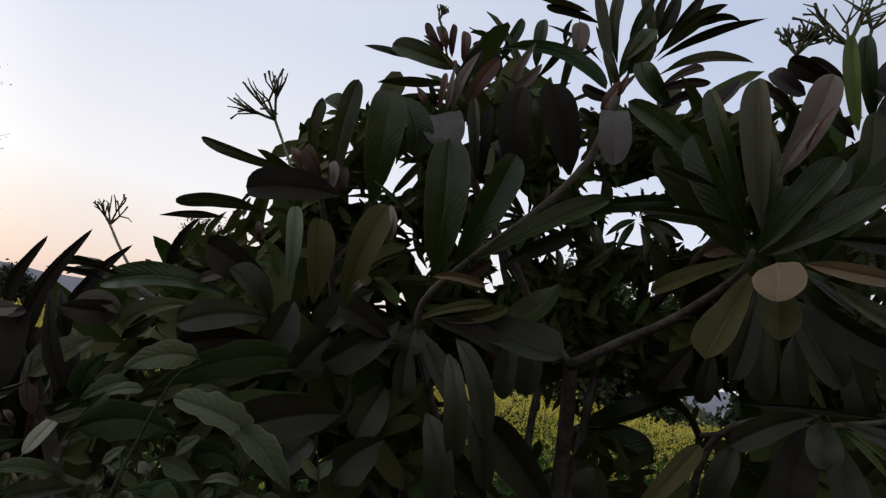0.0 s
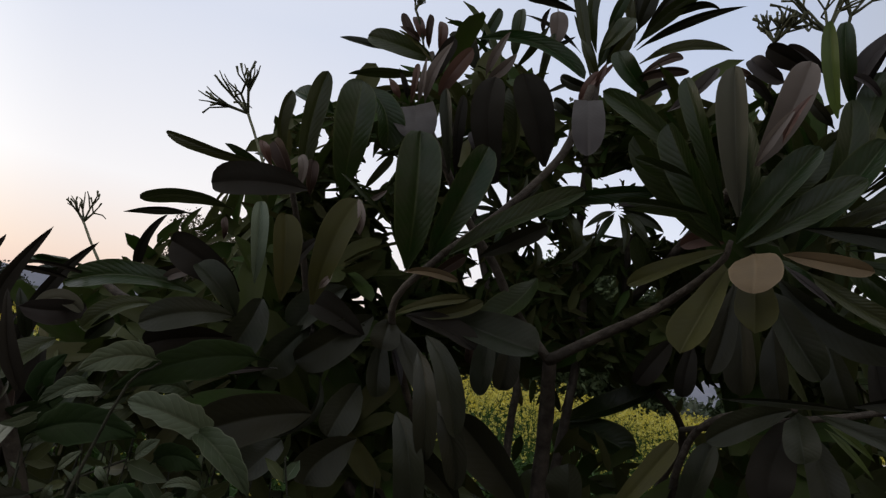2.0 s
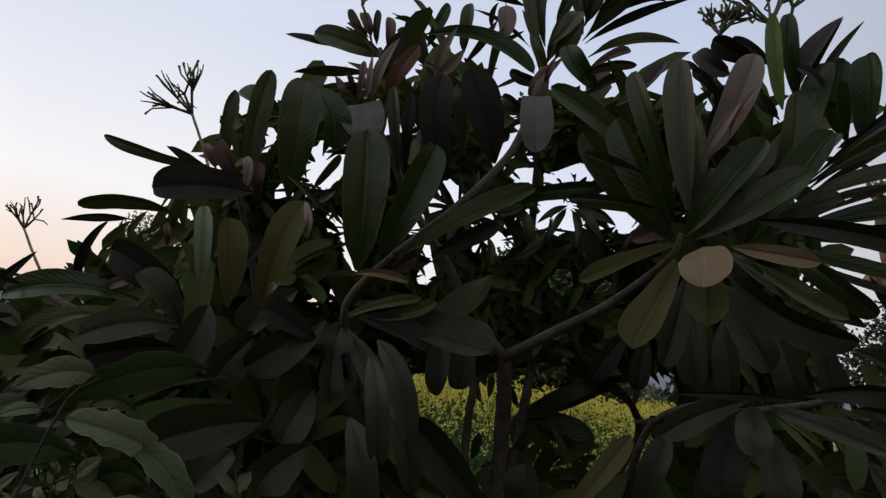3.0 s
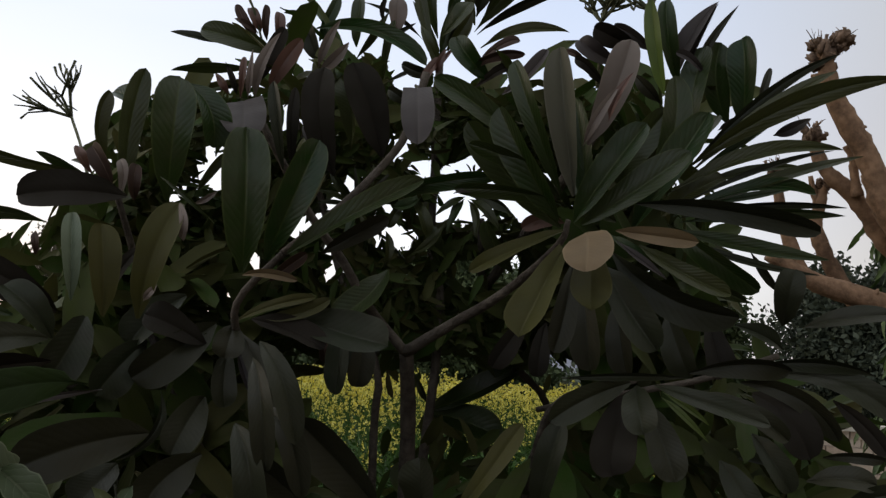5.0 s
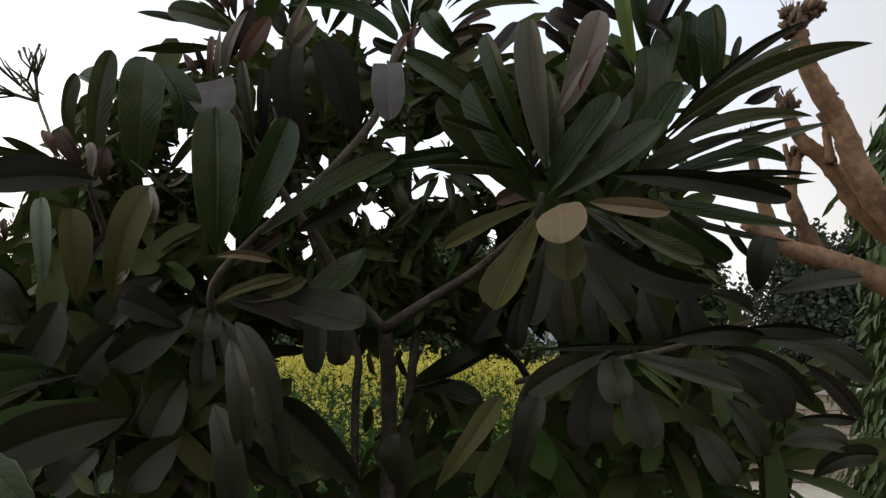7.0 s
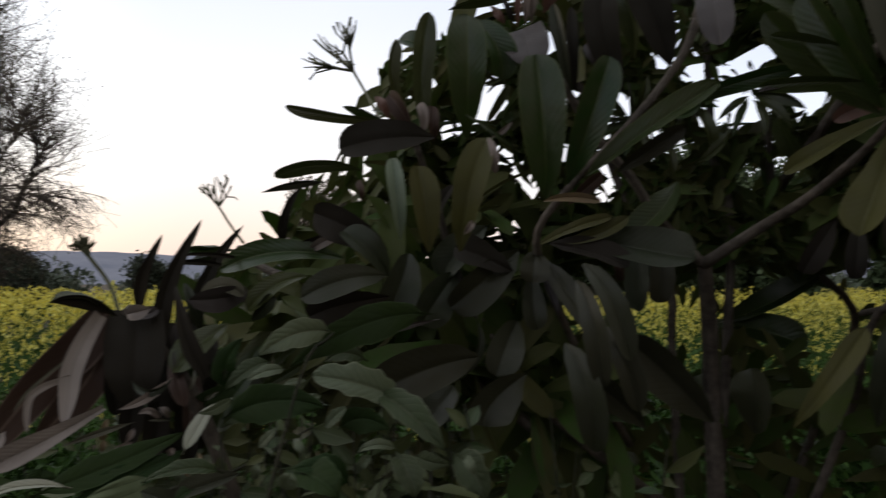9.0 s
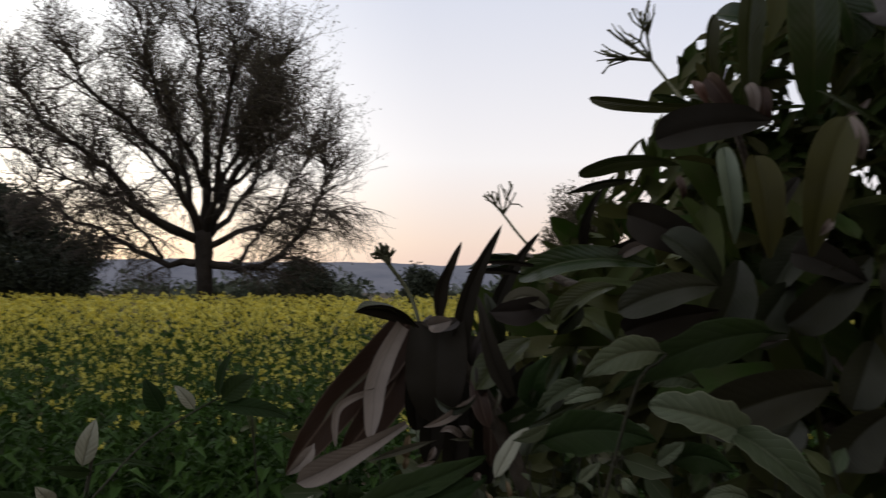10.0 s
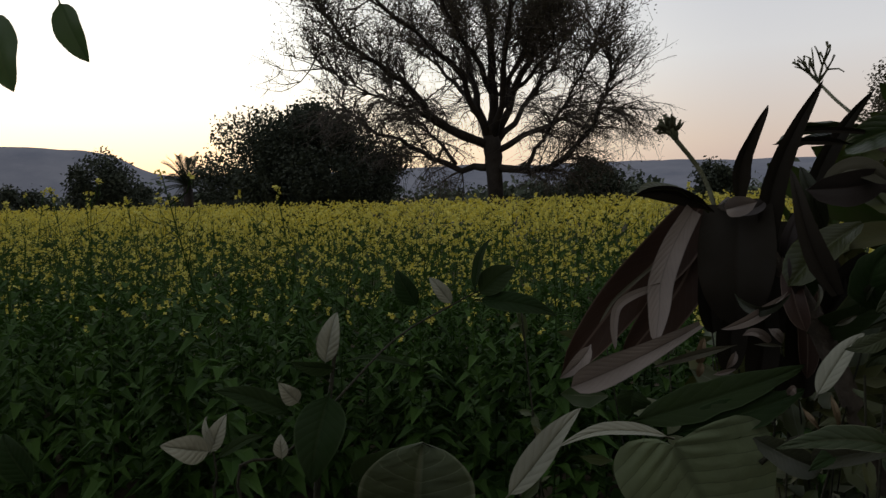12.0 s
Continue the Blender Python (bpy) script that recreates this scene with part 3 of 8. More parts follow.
def leafy_tree(name, base, height, width, label, leaf, size, count, seed, trunk_h=0.3, low=0.12, group="", category="tree", lumps=18):
    """A dense round tree or bush: trunk, limbs and a crown of many small leaves in lumps."""
    rng = random.Random(seed)
    base = Vector(base)
    tree = thing(name, base, label, category, group)
    h = Heap()
    top = base + Vector((0, 0, height * max(0.35, trunk_h)))
    h.add(*tube(smooth_line([base + Vector((0, 0, -0.1)), base + Vector((0.03 * height, 0, height * 0.2)), top], 3), [0.05 * height, 0.025 * height], 8, 0.1, rng))
    part("trunk", h.mesh("trunk", M_TREE_BARK), tree)
    limbs, lv = Heap(), Heap()
    pts, more = [], random.Random(seed + 500)
    for i in range(lumps):
        a, k = 2 * math.pi * (i * 0.618), (i + 0.5) / lumps
        z = height * (low + (0.93 - low) * k) * (1.0 if lumps < 40 else rng.uniform(0.8, 1.06))
        r = width * 0.5 * math.sqrt(max(0.02, 1 - ((k - 0.33) / 0.72) ** 2)) * (rng.uniform(0.35, 0.95) if lumps < 40 else rng.uniform(0.1, 0.82))
        c = base + Vector((r * math.cos(a), r * math.sin(a), z))
        limbs.add(*tube(smooth_line([base + Vector((0, 0, min(z * 0.5, top.z))), (base + Vector((0, 0, z * 0.75))).lerp(c, 0.5), c], 3), [0.02 * height, 0.004 * height], 5, 0.1, rng))
        m = int(count / lumps / 6)
        lr = min(width, height) * (rng.uniform(0.09, 0.25) if lumps < 40 else rng.uniform(0.14, 0.24))
        for _ in range(m):
            d = Vector((more.gauss(0, 1), more.gauss(0, 1), more.gauss(0, 0.85))).normalized()
            pts.append(tuple(c + d * lr * (more.uniform(0.02, 1.0) ** 0.45 + (0.35 * more.random() if more.random() < 0.03 else 0))))
    leaf_specks(lv, pts, size, more, size * 0.9, 6)
    tagged(part("limb_spray", limbs.mesh("limb_spray", M_TREE_BARK), tree), kind="stuff")
    tagged(part("crown", lv.mesh("crown", leaf, smooth=False), tree), kind="stuff")
    return tree


leafy_tree("bush", (-26.9, 14.9, 0), 5.1, 9.2, "dense dark green bushy tree behind the mustard field", M_BUSH_LEAF, 0.125, 90000, 3, low=0.05, lumps=56)
leafy_tree("tree", (-28.4, 32.2, 0), 3.1, 3.0, "small round dark tree on the far field edge", M_BUSH_LEAF, 0.16, 22000, 5, low=0.05, lumps=26, group="trees beyond the field")
leafy_tree("tree", (-30.6, 31.0, 0), 1.9, 2.6, "low dark tree on the far field edge", M_FAR_LEAF, 0.13, 12000, 6, group="trees beyond the field")
leafy_tree("tree", (-39.4, 11.2, 0), 3.6, 3.6, "round dark tree below the hill", M_BUSH_LEAF, 0.16, 10000, 7, group="trees beyond the field")
leafy_tree("tree", (-42.0, 12.6, 0), 2.6, 4.4, "low dark tree below the hill", M_BUSH_LEAF, 0.16, 9000, 17, group="trees beyond the field")
leafy_tree("tree", (-42.5, 8.0, 0), 2.3, 5.0, "low dark scrub below the hill", M_BUSH_LEAF, 0.16, 9000, 18, group="trees beyond the field")
leafy_tree("tree", (-37.0, 15.2, 0), 2.0, 3.6, "low dark scrub beside the palm", M_BUSH_LEAF, 0.13, 10000, 19, group="trees beyond the field")
leafy_tree("tree", (-16.0, 39.8, 0), 6.9, 5.4, "tall leafy tree beyond the field", M_TREE_LEAF, 0.15, 22000, 8, trunk_h=0.4, low=0.25, lumps=16, group="trees beyond the field")
leafy_tree("tree", (-34.9, 53.1, 0), 3.3, 3.4, "far round tree beyond the field", M_BUSH_LEAF, 0.24, 10000, 9, low=0.05, group="trees beyond the field")
leafy_tree("tree", (-2.6, 26.0, 0), 2.6, 4.6, "low leafy tree standing behind the field", M_BACK_LEAF, 0.17, 16000, 27, low=0.15, lumps=14, group="trees behind the field")
leafy_tree("tree", (0.9, 25.4, 0), 5.0, 4.4, "leafy tree standing behind the field", M_BACK_LEAF, 0.16, 36000, 21, low=0.12, lumps=16, group="trees behind the field")
leafy_tree("tree", (2.0, 22.0, 0), 4.9, 5.6, "leafy tree standing behind the field", M_BACK_LEAF, 0.16, 50000, 22, low=0.12, lumps=16, group="trees behind the field")
leafy_tree("tree", (7.4, 20.5, 0), 4.4, 4.6, "leafy tree standing behind the field", M_BACK_LEAF, 0.16, 44000, 23, low=0.12, lumps=14, group="trees behind the field")


def date_palm(base, height):
    rng = random.Random(4)
    base = Vector(base)
    palm = thing("palm_tree", base, "small date palm with a spiky crown, far behind the field", "palm tree")
    h = Heap()
    h.add(*tube([base, base + Vector((0.05, 0, height * 0.3)), base + Vector((0, 0, height * 0.55))], [0.3, 0.24, 0.2], 8, 0.15, rng))
    part("trunk", h.mesh("trunk", M_TREE_BARK), palm)
    top = base + Vector((0, 0, height * 0.55))
    for k in range(44):
        a, el = rng.random() * 6.283, rng.uniform(-0.3, 1.35)
        d = Vector((math.cos(a) * math.cos(el), math.sin(a) * math.cos(el), math.sin(el)))
        L = height * rng.uniform(0.42, 0.55)
        line = [top + d * L * s - Vector((0, 0, 0.35 * L * s * s)) for s in (0, 0.25, 0.5, 0.75, 1)]
        h = Heap()
        h.add(*tube(line, [0.03, 0.008], 3))
        side = d.cross(Vector((0, 0, 1))).normalized()
        for s in range(3, 22):
            u = s / 22
            p = top + d * L * u - Vector((0, 0, 0.35 * L * u * u))
            for sg in (-1, 1):
                e = p + (side * sg * 0.8 + d * 0.6 + Vector((0, 0, 0.15))) * L * 0.22 * (1 - 0.5 * u)
                w = d * 0.012 * L
                h.add([p - w, p + w, e], t=[(0, 1, 2)])
        part("frond", h.mesh("frond", M_BUSH_LEAF, smooth=False), palm)


date_palm((-35.4, 13.6, 0), 4.1)


def far_woods():
    """The low belt of trees between the fields and the hills."""
    rng = random.Random(31)
    h = Heap()
    for k in range(230):
        yaw = radians(rng.uniform(-30, 112))
        r = rng.uniform(60, 170)
        c = Vector((-math.sin(yaw) * r, math.cos(yaw) * r, 0))
        hh = rng.uniform(1.8, 3.4) * (1.0 + 0.35 * rng.random() * (r > 110))
        w = rng.uniform(2.5, 7)
        pts = []
        for _ in range(34):
            d = Vector((rng.gauss(0, 0.4) * w, rng.gauss(0, 0.4) * w, 0))
            z = hh * rng.random() ** 0.7 * math.exp(-(d.length / w) ** 2)
            pts.append(tuple(c + d + Vector((0, 0, z))))
        leaf_specks(h, pts, 0.7, rng, 0.35, 5)
    ob = new("far_woods", h.mesh("far_woods", M_FAR_LEAF, smooth=False))
    tagged(ob, "low hazy belt of trees and scrub before the hills", "woods", kind="stuff")


far_woods()


# ---- the mustard field ----
def mustard_plant(rng, full, far=False):
    """One plant, its foot at 0, about 1.4 m: stem, side shoots with flower heads, leaves below; simpler when it stands far off."""
    h = Heap()
    H = 1.33
    tip = Vector((rng.gauss(0, 0.05), rng.gauss(0, 0.05), H))
    mid = Vector((rng.gauss(0, 0.04), rng.gauss(0, 0.04), H * 0.5))
    h.add(*tube([(0, 0, 0), mid, tip], [0.005, 0.0035, 0.0016], 3), mat=0)
    heads = [tip]
    shoots = 6
    for k in range(shoots):
        z = H * (0.70 + 0.27 * (k + rng.random()) / shoots)
        s = (mid if z < H * 0.5 else mid.lerp(tip, (z - H * 0.5) / (H * 0.5))).copy()
        s.z = z
        a = rng.random() * 6.283
        out = rng.uniform(0.05, 0.17)
        e = s + Vector((math.cos(a) * out, math.sin(a) * out, rng.uniform(0.03, 0.13)))
        if full:
            h.add(*tube([s, s.lerp(e, 0.5) + Vector((math.cos(a), math.sin(a), -0.3)) * 0.02, e], [0.0022, 0.0017, 0.0012], 3), mat=0)
        heads.append(e)
    for e in heads:
        n = rng.randint(4, 8) if full else 4 if far else 7
        for _ in range(n):
            c = e + Vector((rng.gauss(0, 0.0065), rng.gauss(0, 0.0065), rng.gauss(0, 0.008)))
            a = Vector((rng.gauss(0, 1), rng.gauss(0, 1), rng.gauss(0.8, 0.6))).normalized()
            b = a.orthogonal().normalized()
            d = a.cross(b)
            s = rng.uniform(0.006, 0.0098) * (1.0 if full else 3.2 if far else 2.35)
            # a four-petalled flower: two crossed, slightly cupped slips
            h.add([c - b * s + a * s * 0.4, c + d * s * 0.6, c + b * s + a * s * 0.4, c - d * s * 0.6], [(0, 1, 2, 3)], mat=1)
            if full:
                h.add([c - d * s + a * s * 0.3, c + b * s * 0.6, c + d * s + a * s * 0.3, c - b * s * 0.6], [(0, 1, 2, 3)], mat=1)
        if full:
            for _ in range(3):                       # slim green pods under the head
                c = e + Vector((0, 0, -rng.uniform(0.02, 0.09)))
                o = Vector((rng.gauss(0, 1), rng.gauss(0, 1), 0.8)).normalized() * 0.035
                h.add([c, c + o * 0.5 + Vector((0.002, 0, 0)), c + o, c + o * 0.5 - Vector((0.002, 0, 0))], [(0, 1, 2, 3)], mat=0)
    for k in range(46 if full else 6 if far else 14):
        z = H * (0.06 + 0.70 * rng.random() ** 0.8)
        a = rng.random() * 6.283
        L = rng.uniform(0.046, 0.1) * (2.1 - 1.6 * z / H) * (1.0 if full else 1.5 if far else 1.15)
        w = L * 0.52
        d = Vector((math.cos(a), math.sin(a), 0))
        sd = Vector((-math.sin(a), math.cos(a), 0))
        p = Vector((mid.x * z / H, mid.y * z / H, z))
        m1 = p + d * L * 0.5 + Vector((0, 0, 0.05 * L))
        e = p + d * L + Vector((0, 0, -0.35 * L))
        dz = Vector((0, 0, 0.12 * L))
        h.add([p, m1 + sd * w * 0.5 + dz, m1, m1 - sd * w * 0.5 + dz, e + d * L * 0.1], (), [(0, 2, 1), (0, 3, 2), (1, 2, 4), (2, 3, 4)], mat=0)
    return h.arrays()


def mustard_field():
    """Thousands of plants, joined; the rows nearest the shrub are the fullest."""
    rng = random.Random(77)
    r = np.random.RandomState(5)
    kinds = {True: [mustard_plant(rng, True) for _ in range(9)], False: [mustard_plant(rng, False) for _ in range(7)], "far": [mustard_plant(rng, False, True) for _ in range(7)]}
    edge_n, foot = np.array([-0.57, 0.82]), np.array([0.2, 0.0])

    def spots(near, far, density):
        n = int(density * (far + 6) * 2 * (far + 6) * 1.0)
        p = r.uniform(-(far + 6), far + 6, size=(n * 2, 2))
        q = p - foot
        dist = np.hypot(q[:, 0], q[:, 1])
        depth = q @ edge_n
        yaw = np.degrees(np.arctan2(-q[:, 0], q[:, 1]))
        wav = 0.25 * np.sin(q[:, 0] * 2.1) + 0.2 * np.sin(q[:, 1] * 3.3 + 1)
        keep = (depth > near + wav * (near < 4)) & (depth <= far) & (yaw > -24) & (yaw < 92) & (dist < far * 1.75)
        return p[keep]

    for band, (near, far, density, full) in enumerate(((3.0, 6.4, 21.0, True), (6.4, 13.0, 10.0, False), (13.0, 24.0, 6.0, "far"))):
        h = Heap()
        pts = spots(near, far, density)
        for x, y in pts:
            v, q, t, uv, qm, tm = kinds[full][rng.randrange(len(kinds[full]))]
            a = rng.random() * 6.283
            patch = noise.noise((x * 0.35, y * 0.35, 0))
            s = 1.0 + 0.06 * patch + rng.gauss(0, 0.045)
            if full is True and x < -1.55 * y and math.hypot(x, y) < 5.2 and rng.random() < 0.28:      # a few have shot up
                s += rng.uniform(0.05, 0.2)
            wide = s * rng.uniform(0.85, 1.2)
            c, sn = math.cos(a) * wide, math.sin(a) * wide
            vv = np.empty_like(v)
            vv[:, 0] = v[:, 0] * c - v[:, 1] * sn + x + v[:, 2] * rng.gauss(0, 0.04)
            vv[:, 1] = v[:, 0] * sn + v[:, 1] * c + y + v[:, 2] * rng.gauss(0, 0.04)
            vv[:, 2] = v[:, 2] * s
            h.add(vv, q, t, uv, mat=(qm, tm))
        ob = new("mustard_plants", h.mesh("mustard_plants", M_MUSTARD_GREEN, M_MUSTARD_NEAR if full is True else M_MUSTARD_FLOWER, smooth=False))
        tagged(ob, "yellow-flowering mustard crop on dark green stems", "mustard crop", kind="stuff")


mustard_field()


# ---- the frangipani shrub ----
shrub = thing("frangipani_shrub", (0.30, 1.66, 0), "bushy frangipani shrub with long blunt dark green leaves beside the field", "shrub")
LEAF_KINDS = {"f": (M_LEAF, ""), "d": (M_LEAF_SHADED, "very dark brown leaf, its shade painted in"), "b": (M_LEAF_BROWN, "curled brown leaf"), "q": (M_LEAF_LILAC_LIT, "curled leaf painted lilac-grey where lit"), "y": (M_LEAF_YOUNG, "young reddish-brown leaf"), "l": (M_LEAF_SKYLIT, "leaf painted pale where it catches the sky"), "w": (M_LEAF_BUFF_LIT, "leaf painted buff where it reflects light"),
              "o": (M_LEAF_OLIVE, "olive-green leaf"), "g": (M_LEAF_LIT, "thin green leaf, backlight painted in"), "p": (M_LEAF_GREY_LIT, "leaf painted pale olive-grey where lit"), "n": (M_LEAF_SHADE_TONE, "dark green leaf toned down as in shade"), "v": (M_LEAF_VIOLET, "greyish violet leaf"), "s": (M_LEAF_SHEEN, "rolled green leaf with a pale sheen painted in")}
leaf_rng = random.Random(2024)


def leaf(kind, base, tip, width, roll, bend):
    """One frangipani leaf. kind: colour letter, then the blade's shape."""
    mat, label = LEAF_KINDS[kind[0]]
    length = (Vector(tip) - Vector(base)).length
    v, q, uv = blade(length, width, bend, 0.06 if kind[1] in "sc" else leaf_rng.uniform(0.2, 0.5), kind[1], leaf_rng, rows=11, twist=leaf_rng.gauss(0, 0.15), curl=leaf_rng.uniform(0, 0.25))
    me = mesh_of("leaf", v, q, uv=uv, mats=(mat,))
    m = leaf_pose(base, tip, roll)
    if roll > 35 and (m.col[2].z < 0) == (bend > 0):      # blades on edge arch upwards
        m = leaf_pose(base, tip, -roll)
    elif roll <= 35 and leaf_rng.random() < 0.4:
        m = leaf_pose(base, tip, -roll)
    part("leaf", me, shrub, label, m)


def arched_leaf(kind, base, mid, tip, width, roll):
    """A frangipani leaf that arches from base over mid to tip; roll 0: its face to the open side of the shrub."""
    mat, label = LEAF_KINDS[kind[0]]
    fold = 0.7 if kind[1] in "vw" else 0.05 if kind[1] in "sc" else leaf_rng.uniform(0.2, 0.62)
    v, q, uv = arched_blade(base, mid, tip, width * 0.92, roll, "r" if kind[1] == "v" else kind[1], fold, leaf_rng)
    part("leaf", mesh_of("leaf", v, q, uv=uv, mats=(mat,)), shrub, label)


def curled_leaf(kind, line, width, roll0, roll1, shape="r"):
    """A dry leaf that bends along a line and turns over from roll0 to roll1."""
    mat, label = LEAF_KINDS[kind]
    pts = smooth_line(line, 5)
    n, across = len(pts), (-1, -0.5, 0, 0.5, 1)
    v, uv = [], []
    for i, p in enumerate(pts):
        u = i / (n - 1)
        y = (pts[min(i + 1, n - 1)] - pts[max(i - 1, 0)]).normalized()
        z = OPEN_SIDE - p
        z = (z - y * z.dot(y)).normalized()
        x = y.cross(z)
        a = radians(roll0 + (roll1 - roll0) * u)
        hw = width / 2 * max(0.06, (0.75 + 0.25 * math.sin(math.pi * u)) * (1 - u ** 6) ** 0.5)
        for s in across:
            c = s * hw
            h = 0.3 * abs(s) * hw + 0.05 * width * abs(s) * math.sin(11 * u + 2 * s)
            v.append(p + x * (c * math.cos(a) - h * math.sin(a)) + z * (c * math.sin(a) + h * math.cos(a)))
            uv.append((0.5 + 0.5 * s, u))
    m = len(across)
    q = [(i * m + k, i * m + k + 1, (i + 1) * m + k + 1, (i + 1) * m + k) for i in range(n - 1) for k in range(m - 1)]
    part("leaf", mesh_of("leaf", v, q, uv=uv, mats=(mat,)), shrub, label)


def branch(name, line, r0, r1, sides=9, steps=4, mat=None):
    pts = smooth_line(line, steps)
    h = Heap()
    h.add(*tube(pts, [r0 + (r1 - r0) * i / (len(pts) - 1) for i in range(len(pts))], sides, 0.08, leaf_rng))
    part(name, h.mesh(name, mat or M_STEM), shrub)


branch("trunk", [(0.30, 1.68, -0.03), (0.31, 1.68, 0.6), (0.30, 1.66, 1.1), (0.292, 1.645, 1.339), (0.283, 1.57, 1.495), (0.27, 1.501, 1.598)], 0.022, 0.0125)
branch("branch", [(0.27, 1.503, 1.59), (0.347, 1.422, 1.644), (0.422, 1.341, 1.695), (0.488, 1.247, 1.764), (0.498, 1.225, 1.80)], 0.0108, 0.004)
branch("branch", [(0.272, 1.503, 1.588), (0.196, 1.482, 1.668), (0.147, 1.445, 1.74), (0.091, 1.397, 1.806), (0.038, 1.348, 1.889), (0.0, 1.33, 1.95)], 0.009, 0.006)
branch("branch", [(0.24, 1.70, 1.0), (0.221, 1.673, 1.434), (0.221, 1.658, 1.537), (0.182, 1.689, 1.636), (0.133, 1.67, 1.722), (0.05, 1.69, 1.95), (-0.08, 1.75, 2.24)], 0.009, 0.006)
branch("branch", [(0.31, 1.68, 1.2), (0.335, 1.703, 1.664), (0.308, 1.728, 1.808), (0.303, 1.759, 1.939), (0.294, 1.72, 2.22)], 0.0095, 0.008)
branch("branch", [(0.36, 1.70, 0.95), (0.577, 1.983, 1.35), (0.608, 1.933, 1.499), (0.475, 1.828, 1.62), (0.424, 1.754, 1.731), (0.404, 1.678, 1.877)], 0.010, 0.007)
branch("branch", [(0.074, 1.256, 1.719), (0.151, 1.273, 1.8), (0.206, 1.299, 1.872), (0.244, 1.323, 1.944), (0.268, 1.333, 2.05)], 0.006, 0.007)
branch("branch", [(0.14, 1.62, 1.25), (0.05, 1.46, 1.45), (0.01, 1.36, 1.57), (0.01, 1.275, 1.64), (0.074, 1.256, 1.719)], 0.007, 0.0055)
branch("branch", [(0.36, 1.62, 0.9), (0.495, 1.500, 1.332), (0.502, 1.420, 1.451), (0.515, 1.360, 1.518), (0.540, 1.220, 1.553), (0.572, 1.100, 1.568)], 0.0085, 0.0045)
branch("branch", [(0.50, 1.42, 1.51), (0.605, 1.219, 1.552), (0.711, 1.208, 1.581), (0.809, 1.197, 1.62)], 0.005, 0.0045)
branch("branch", [(0.24, 1.66, 0.9), (-0.05, 1.4, 1.0), (-0.36, 1.2, 1.1), (-0.455, 1.071, 1.383), (-0.514, 1.043, 1.48), (-0.54, 1.021, 1.52)], 0.014, 0.010)
branch("branch", [(0.25, 1.66, 1.1), (0.0, 1.4, 1.35), (-0.15, 1.46, 1.55), (-0.18, 1.40, 1.68), (-0.2, 1.3, 1.8)], 0.010, 0.005)
branch("branch", [(0.42, 1.75, 1.73), (0.52, 1.5, 1.9), (0.58, 1.36, 2.02), (0.6, 1.36, 2.12)], 0.010, 0.009)
branch("branch", [(0.0, 1.4, 1.3), (-0.3, 1.45, 1.5), (-0.55, 1.5, 1.58), (-0.66, 1.58, 1.63)], 0.010, 0.007)


def flower_stalk(line, way, size, forks, seed, closed=False):
    """A spent flower head: a bare stalk that ends in a spray of forked, knobbly stubs."""
    rng = random.Random(seed)
    h = Heap()
    pts = smooth_line(line, 4)
    h.add(*tube(pts, [0.0029 for _ in pts], 6, 0.1, rng))
    top, way = pts[-1], Vector(way).normalized()
    for k in range(forks):
        side = Vector((rng.gauss(0, 1), rng.gauss(0, 1), rng.gauss(0, 1)))
        d = (way + (side - way * side.dot(way)).normalized() * rng.uniform(0.35, 1.0) * (0.5 if closed else 1)).normalized()
        p1 = top + d * size * rng.uniform(0.3, 0.5)
        h.add(*tube(smooth_line([top, top + d * size * 0.22, p1], 2), [0.0028, 0.0024], 5, 0.2, rng))
        for _ in range(rng.randint(3, 6)):
            d2 = (d + Vector((rng.gauss(0, 0.5), rng.gauss(0, 0.5), rng.gauss(0.1, 0.5)))).normalized()
            p2 = p1 + d2 * size * rng.uniform(0.2, 0.45)
            p3 = p2 + (d2 + Vector((rng.gauss(0, 0.4), rng.gauss(0, 0.4), rng.gauss(0.1, 0.4)))).normalized() * size * 0.16
            h.add(*tube([p1, p2, p3], [0.0020, 0.0017, rng.choice((0.0010, 0.0027))], 5, 0.2, rng))
    part("flower_stalk", h.mesh("flower_stalk", M_STALK), shrub, "bare spent flower stalk")


flower_stalk([(-0.268, 1.351, 1.832), (-0.339, 1.484, 1.908), (-0.409, 1.585, 1.993)], (-0.6, 0.1, 0.8), 0.115, 7, 1)
flower_stalk([(-0.639, 1.559, 1.640), (-0.76, 1.73, 1.69), (-0.88, 1.889, 1.751)], (-0.25, 0, 1), 0.085, 5, 2)
flower_stalk([(-0.545, 1.018, 1.509), (-0.582, 1.045, 1.553), (-0.608, 1.032, 1.594)], (-0.5, 0, 0.7), 0.036, 6, 3, True)
flower_stalk([(0.561, 1.36, 2.06), (0.561, 1.348, 2.12), (0.56, 1.346, 2.174)], (0, 0, 1), 0.07, 10, 4)
flower_stalk([(0.668, 1.36, 2.10), (0.662, 1.352, 2.19), (0.646, 1.351, 2.205)], (-0.35, 0, 0.8), 0.12, 6, 5)
flower_stalk([(0.668, 1.36, 2.13), (0.675, 1.352, 2.20), (0.68, 1.351, 2.24)], (0.1, 0, 1), 0.10, 4, 6)
flower_stalk([(-0.10, 1.77, 2.25), (-0.12, 1.75, 2.31), (-0.133, 1.748, 2.336)], (0, 0, 1), 0.04, 6, 7, True)

